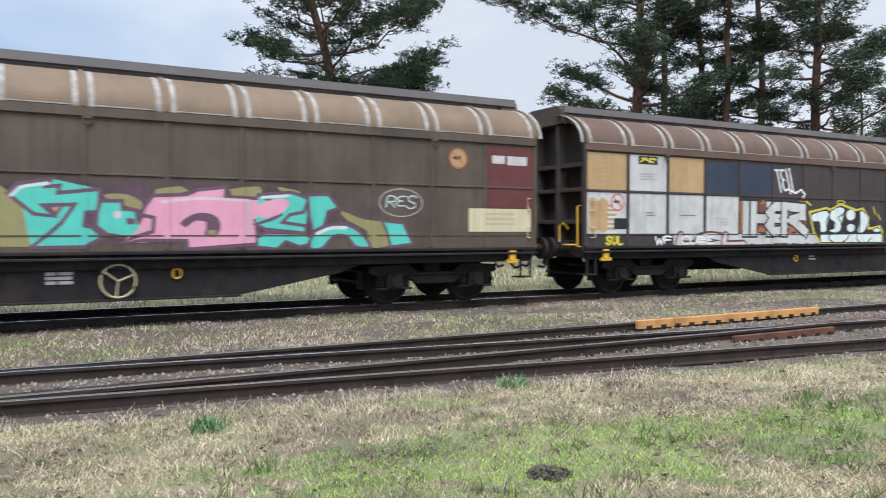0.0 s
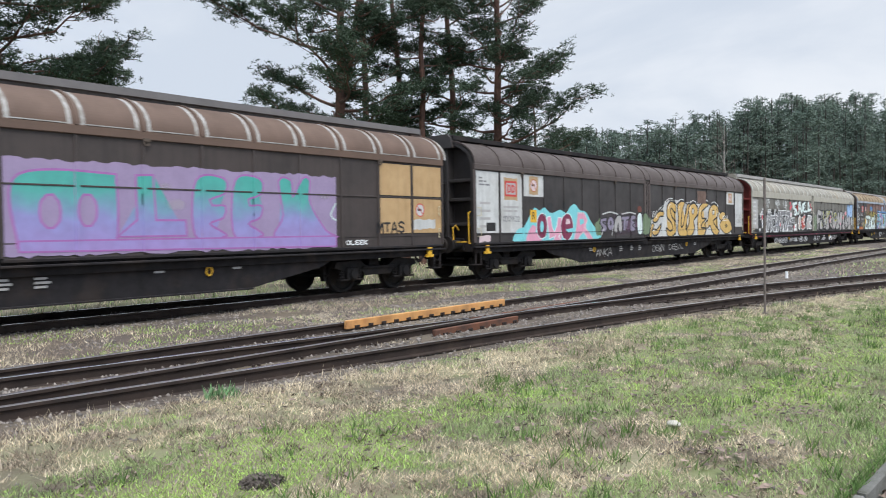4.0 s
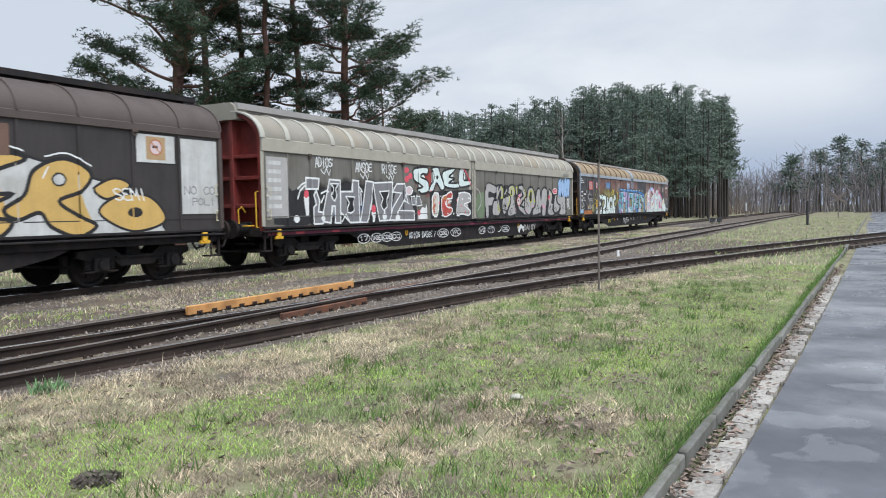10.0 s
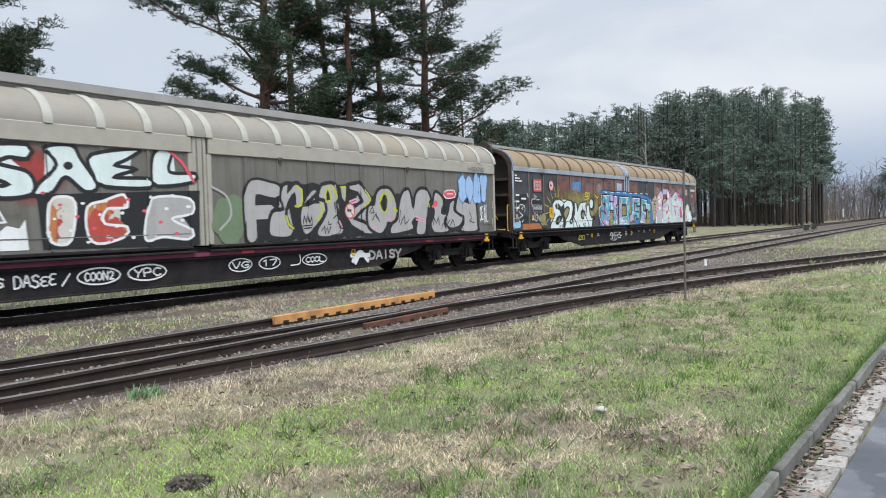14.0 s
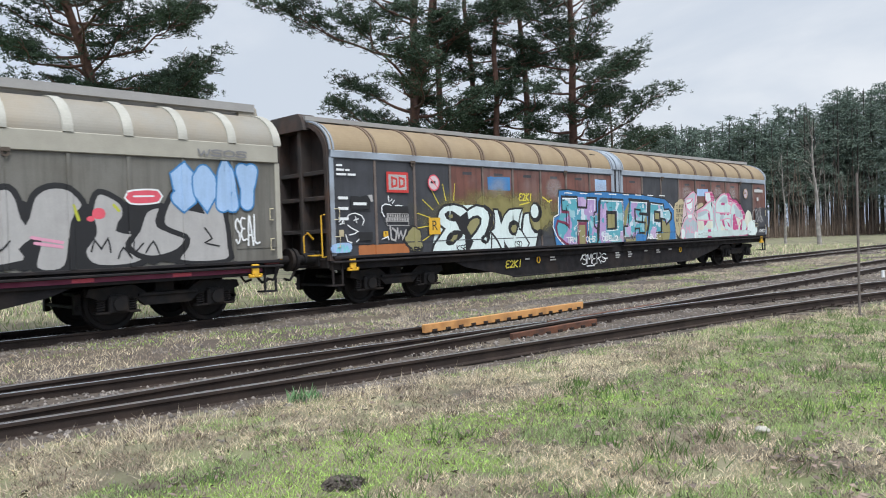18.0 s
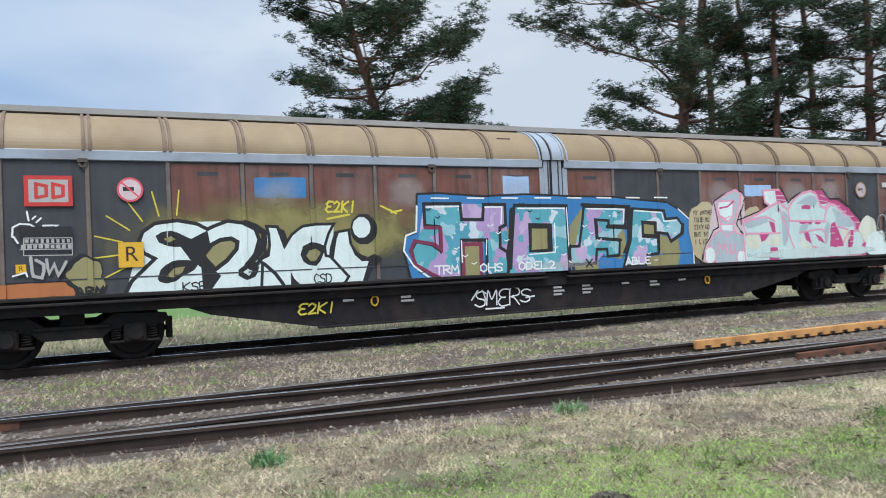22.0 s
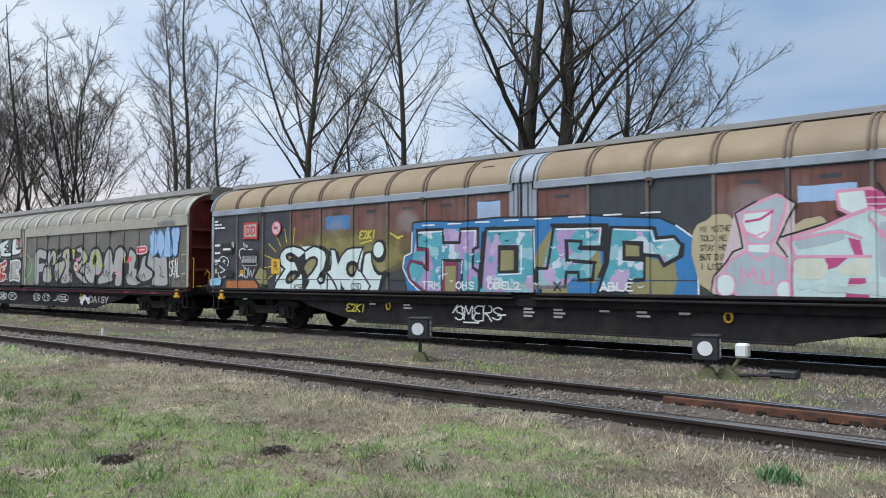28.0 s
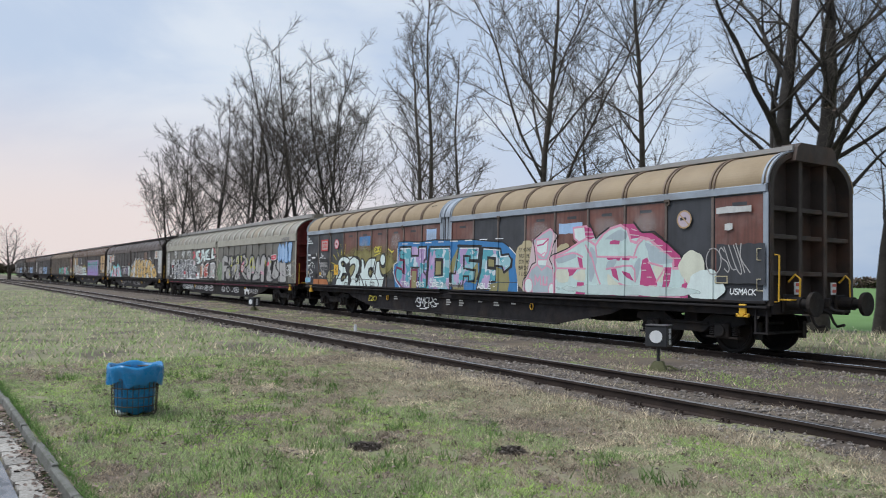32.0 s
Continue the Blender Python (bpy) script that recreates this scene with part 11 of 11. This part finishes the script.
def check_rail(name, x0, x1, y0, y1, z0, z1, material, label):
    root = thing(name, label, "check rail", (x0, y0, 0), math.degrees(math.atan2(y1 - y0, x1 - x0)))
    n = math.hypot(x1 - x0, y1 - y0)
    part("bar", boxes((0, n, -0.035, 0.035, z0, z1), bevel=0.008), material, root)
    for k in range(int(n / 0.31)):
        x = 0.22 + 0.31 * k
        part("bolt", disc(boxes((x - 0.05, x + 0.05, -0.055, -0.03, z0 + 0.005, z0 + 0.05)), (x, -0.06, z0 + 0.03), 0.022, 0.03, "y", 6), M["rail"], root)
    return root


check_rail("check_rail", 8.33, 12.75, 8.88, 8.93, -0.10, 0.035, M["orange"], "orange painted steel check rail bolted beside the siding rail")
check_rail("guard_rail", 9.9, 13.4, 7.62, 7.60, -0.13, 0.0, M["rust"], "short rusty guard rail at the crossing nose")
check_rail("rusty_guard_rail", 8.6, 10.8, 7.28, 7.30, -0.14, -0.03, M["rust"], "rusty brown guard rail at the crossing nose")
check_rail("slide_rail", -3.9, -0.6, 8.86, 8.86, -0.13, -0.03, M["rust"], "rust-red slide plates under the switch blade")
check_rail("blade_rail", -3.6, 2.2, 7.60, 7.62, -0.12, -0.005, M["rail"], "worn steel switch blade lying against the siding rail")


def plain_post(name, label, category, x, y, h, r, material, lean=0.0):
    root = thing(name, label, category, (x, y, ground_z(x, y) - 0.05))
    part("pole", tube(bmesh.new(), [(0, 0, 0), (lean * h * 0.5, 0, h * 0.5), (lean * h, 0, h)], r, 8), material, root)
    part("foot", disc(bmesh.new(), (0, 0, 0.04), r * 2.2, 0.08, "z", 10), material, root)
    return root


plain_post("thin_post", "thin grey steel post standing in the grass", "post", 14.64, 4.40, 2.55, 0.022, M["post"], 0.012)
plain_post("dark_post", "dark stubby marker post by the far switch", "post", 66.0, 3.2, 1.9, 0.10, M["lamp_black"])


def signal_lantern(x, y, turn, post_h, label):
    """A low point indicator: a black lantern box with white discs on a thin post over a mossy foot."""
    root = thing("switch_lantern", label, "switch lantern", (x, y, ground_z(x, y) - 0.03), turn)
    foot = prism(bmesh.new(), [(-0.17, 0.0), (0.17, 0.0), (0.09, 0.17), (0.06, 0.20), (-0.06, 0.20), (-0.10, 0.15)], -0.09, 0.09, "y")
    part("pedestal", foot, M["moss_green"], root)
    part("post", disc(bmesh.new(), (0, 0, post_h / 2 + 0.08), 0.032, post_h - 0.10, "z", 10), M["lamp_black"], root)
    box_ = boxes((-0.19, 0.19, -0.19, 0.19, post_h, post_h + 0.36), bevel=0.015)
    box(box_, -0.20, 0.20, -0.20, 0.20, post_h + 0.36, post_h + 0.385, 0.008)
    head = part("lantern", box_, M["lamp_black"], root)
    for s in (-1, 1):
        part("white_disc", disc(bmesh.new(), (0, s * 0.195, post_h + 0.18), 0.112, 0.02, "y", 20), M["white_line"], head)
    for k in range(3):
        part("white_bar", boxes((0.192, 0.202, -0.05, 0.05, post_h + 0.04 + 0.10 * k, post_h + 0.12 + 0.10 * k)), M["white_line"], head)
    part("crank", tube(bmesh.new(), [(0.05, 0.0, 0.10), (0.20, 0.02, 0.12), (0.34, 0.02, 0.06)], 0.022, 6), M["moss_green"], root)
    return root


signal_lantern(-9.42, 10.68, 28, 0.46, "black switch lantern with a white disc on a low post")
signal_lantern(-4.50, 11.85, 12, 0.32, "black switch lantern with a white disc beside the running line")
lever = thing("switch_lever", "switch lever with a white counterweight", "switch lever", (-4.08, 12.0, ground_z(-4.08, 12.0)), 0)
part("lever_arm", tube(bmesh.new(), [(-0.20, 0, 0.02), (-0.08, 0, 0.16), (0.06, 0, 0.38)], 0.028, 8), M["moss_green"], lever)
part("counterweight", boxes((-0.02, 0.17, -0.09, 0.09, 0.34, 0.56), bevel=0.03), M["white_line"], lever)
part("lever_stand", prism(bmesh.new(), [(-0.30, 0.0), (0.02, 0.0), (-0.04, 0.10), (-0.16, 0.20), (-0.26, 0.14)], -0.10, 0.10, "y"), M["moss_green"], lever)
part("pull_rod", tube(bmesh.new(), [(-0.05, 0.05, 0.05), (0.30, 0.28, 0.06), (0.55, 0.5, 0.06)], 0.022, 6), M["lamp_black"], lever)
for x, y, lb in ((-33.5, 11.6, "far"), (68.0, 10.6, "far"), (70.5, 10.4, "far")):
    signal_lantern(x, y, 20, 0.25, "low switch lantern far along the line")
for x, y in ((24.6, 6.75), (-19.5, 9.7)):
    peg = thing("marker_peg", "small white marker peg between the tracks", "marker", (x, y, ground_z(x, y)))
    part("peg", disc(bmesh.new(), (0, 0, 0.09), 0.05, 0.24, "z", 10, 0.04), M["white_line"], peg)
board = thing("track_board", "small white lineside board on a post", "lineside sign", (101, 14.34 - 2.6, -0.15), 15)
part("pole", tube(bmesh.new(), [(0, 0, 0), (0, 0, 1.0)], 0.05, 8), M["post"], board)
part("plate", boxes((-0.4, 0.4, -0.03, 0.03, 0.9, 1.9), bevel=0.01), M["white_line"], board)
cross = thing("crossbuck_sign", "weathered grey back of a crossbuck sign at the level crossing", "road sign", (98.0, 1.6, -0.2), -80)
part("pole", tube(bmesh.new(), [(0, 0, 0), (0, 0, 2.9)], 0.06, 8), M["post"], cross)
for a in (38, -38):
    arm = part("arm", boxes((-1.0, 1.0, -0.03 - 0.0005 * a, 0.03 - 0.0005 * a, -0.14, 0.14), bevel=0.01), M["post"], cross)
    arm.matrix_basis = pose(0, 0, 2.3, 0, a, 0)


def refuse_basket(x, y):
    root = thing("litter_bin", "wire litter basket lined with a blue refuse sack", "litter bin", (x, y, ground_z(x, y)), 12)
    for k in range(26):
        a = 2 * math.pi * k / 26
        part("wire", tube(bmesh.new(), [(0.235 * math.cos(a), 0.235 * math.sin(a), 0.02), (0.255 * math.cos(a), 0.255 * math.sin(a), 0.52)], 0.004, 4), M["mesh_wire"], root)
    for z, r in ((0.02, 0.235), (0.12, 0.239), (0.22, 0.243), (0.32, 0.247), (0.42, 0.251), (0.52, 0.256)):
        part("hoop", tube(bmesh.new(), [(r * math.cos(k * math.pi / 12), r * math.sin(k * math.pi / 12), z) for k in range(25)], 0.0055 if z < 0.5 else 0.009, 4), M["mesh_wire"], root)
    bm = bmesh.new()
    rings = []
    for z, r, w in ((0.03, 0.13, 0.1), (0.05, 0.19, 0.14), (0.2, 0.215, 0.10), (0.36, 0.225, 0.10), (0.50, 0.245, 0.06), (0.555, 0.265, 0.05), (0.57, 0.285, 0.05), (0.54, 0.295, 0.08), (0.46, 0.290, 0.14), (0.36, 0.282, 0.25)):
        ring = []
        for k in range(40):
            a = 2 * math.pi * k / 40
            q = 1 + w * noise.noise((3 * math.cos(a), 3 * math.sin(a), z * 6)) + 0.25 * w * math.sin(11 * a + z * 9)
            zz = z + (0.10 * noise.noise((2 * math.cos(a), 2 * math.sin(a), 3)) if z < 0.52 and r > 0.26 else 0.015 * math.sin(5 * a))
            ring.append(bm.verts.new((r * q * math.cos(a), r * q * math.sin(a), zz)))
        rings.append(ring)
    for a, b in zip(rings, rings[1:]):
        for k in range(40):
            bm.faces.new((a[k], a[(k + 1) % 40], b[(k + 1) % 40], b[k]))
    bm.faces.new(rings[0][::-1])
    part("refuse_sack", bm, M["bag"], root, "crumpled blue plastic sack", True)
    bm = bmesh.new()
    bmesh.ops.create_icosphere(bm, subdivisions=2, radius=0.07)
    for v in bm.verts:
        v.co = Vector((v.co.x, v.co.y, v.co.z * 0.7)) * (1 + 0.3 * noise.noise(v.co * 20))
    part("crumpled_paper", bm, M["white_line"], root, "crumpled white paper at the bottom").matrix_basis = pose(0.02, -0.15, 0.06)


refuse_basket(-9.20, 1.83)
drain = thing("cable_trough", "rusted signal wire pulley box beside the line", "trackside box", (-3.55, 12.55, ground_z(-3.55, 12.55)))
part("lid", boxes((-0.2, 0.2, -0.12, 0.12, 0.0, 0.12), bevel=0.02), M["lamp_black"], drain)


# ---- kerb and gutter stones ----
def kerb_line():
    root = thing("kerb", "mossy concrete kerb stones along the lane", "kerb", kind="structure")
    me = shared("kerb_stone", lambda: boxes((-0.494, 0.494, -0.03, 0.03, -0.40, 0.0), bevel=0.010))
    rng = random.Random(9)
    for k in range(46):
        x = -15.0 + k
        y0, y1 = spline(KERB, x), spline(KERB, x + 1)
        ob = link_mesh("kerb_stone", me, M["kerb"], root)
        ob.matrix_basis = pose(x + 0.5, (y0 + y1) / 2 - 0.05 + rng.uniform(-0.008, 0.008), -0.165 + rng.uniform(-0.014, 0.014), rng.uniform(-5, 3), rng.uniform(-0.5, 0.5), math.degrees(math.atan(y1 - y0)) + rng.uniform(-0.6, 0.6))
    for a, b in ((31, 44), (44, 120), (-30, -15), (-60, -30)):
        bm = bmesh.new()
        q = [(a, spline(KERB, a)), (b, spline(KERB, b)), (b, spline(KERB, b) - 0.10), (a, spline(KERB, a) - 0.10)]
        prism(bm, q, -0.45, -0.14, "z")
        part("kerb_run", bm, M["kerb"], root)
    gut = thing("gutter", "row of broken pale stones in the gutter", "gutter", kind="structure")
    shapes = []
    for s in range(6):
        bm = bmesh.new()
        outline = [(u + rng.uniform(-0.05, 0.03), v + rng.uniform(-0.05, 0.05)) for u, v in ((0.48, -0.42), (0.49, 0.40), (0.40, 0.49), (-0.42, 0.48), (-0.49, 0.38), (-0.48, -0.44), (0.1, -0.49))]
        prism(bm, outline, -0.06, 0.0, "z")
        me2 = bpy.data.meshes.new("gutter_stone")
        bm.to_mesh(me2)
        bm.free()
        shapes.append(me2)
    x = -10.0
    while x < 20:
        w = rng.uniform(0.18, 0.36)
        for row in (0, 1):
            if rng.random() < (0.96, 0.14)[row]:
                ob = link_mesh("gutter_stone", rng.choice(shapes), M["cobble"], gut)
                turn = math.degrees(math.atan2(spline(KERB, x + 0.5) - spline(KERB, x), 0.5)) + rng.choice((0, 180)) + rng.uniform(-2.5, 2.5)
                ob.matrix_basis = pose(x + w / 2, spline(KERB, x) - (0.255, 0.125)[row] + rng.uniform(-0.012, 0.012), (-0.255, -0.262)[row] + rng.uniform(-0.005, 0.004), rng.uniform(-1.5, 1.5), rng.uniform(-1.5, 1.5), turn) @ Matrix.Diagonal((w * 0.98, (0.18, 0.10)[row] * rng.uniform(0.9, 1.05), 1, 1))
        x += w * 0.95


kerb_line()


# ---- what moves ----
def motions():
    fine_s = [0.62 * k for k in range(int(RUN[-1][1] / 0.62) + 1)]
    run_t, run_s = [r[0] for r in RUN], [r[1] for r in RUN]
    turns = [(0.0, 0.0)] + [(float(np.interp(s, run_s, run_t)), s) for s in fine_s[1:]] + [(32.0, run_s[-1])]
    for w in TRAIN:
        walk(w.body, [(t, pose(w.x0 - s, FAR, 0)) for t, s in RUN])
        for axle, x in w.sets:
            walk(axle, [(t, pose(x, 0, 0.46, 0, -math.degrees(s / 0.46), 0)) for t, s in turns])


motions()
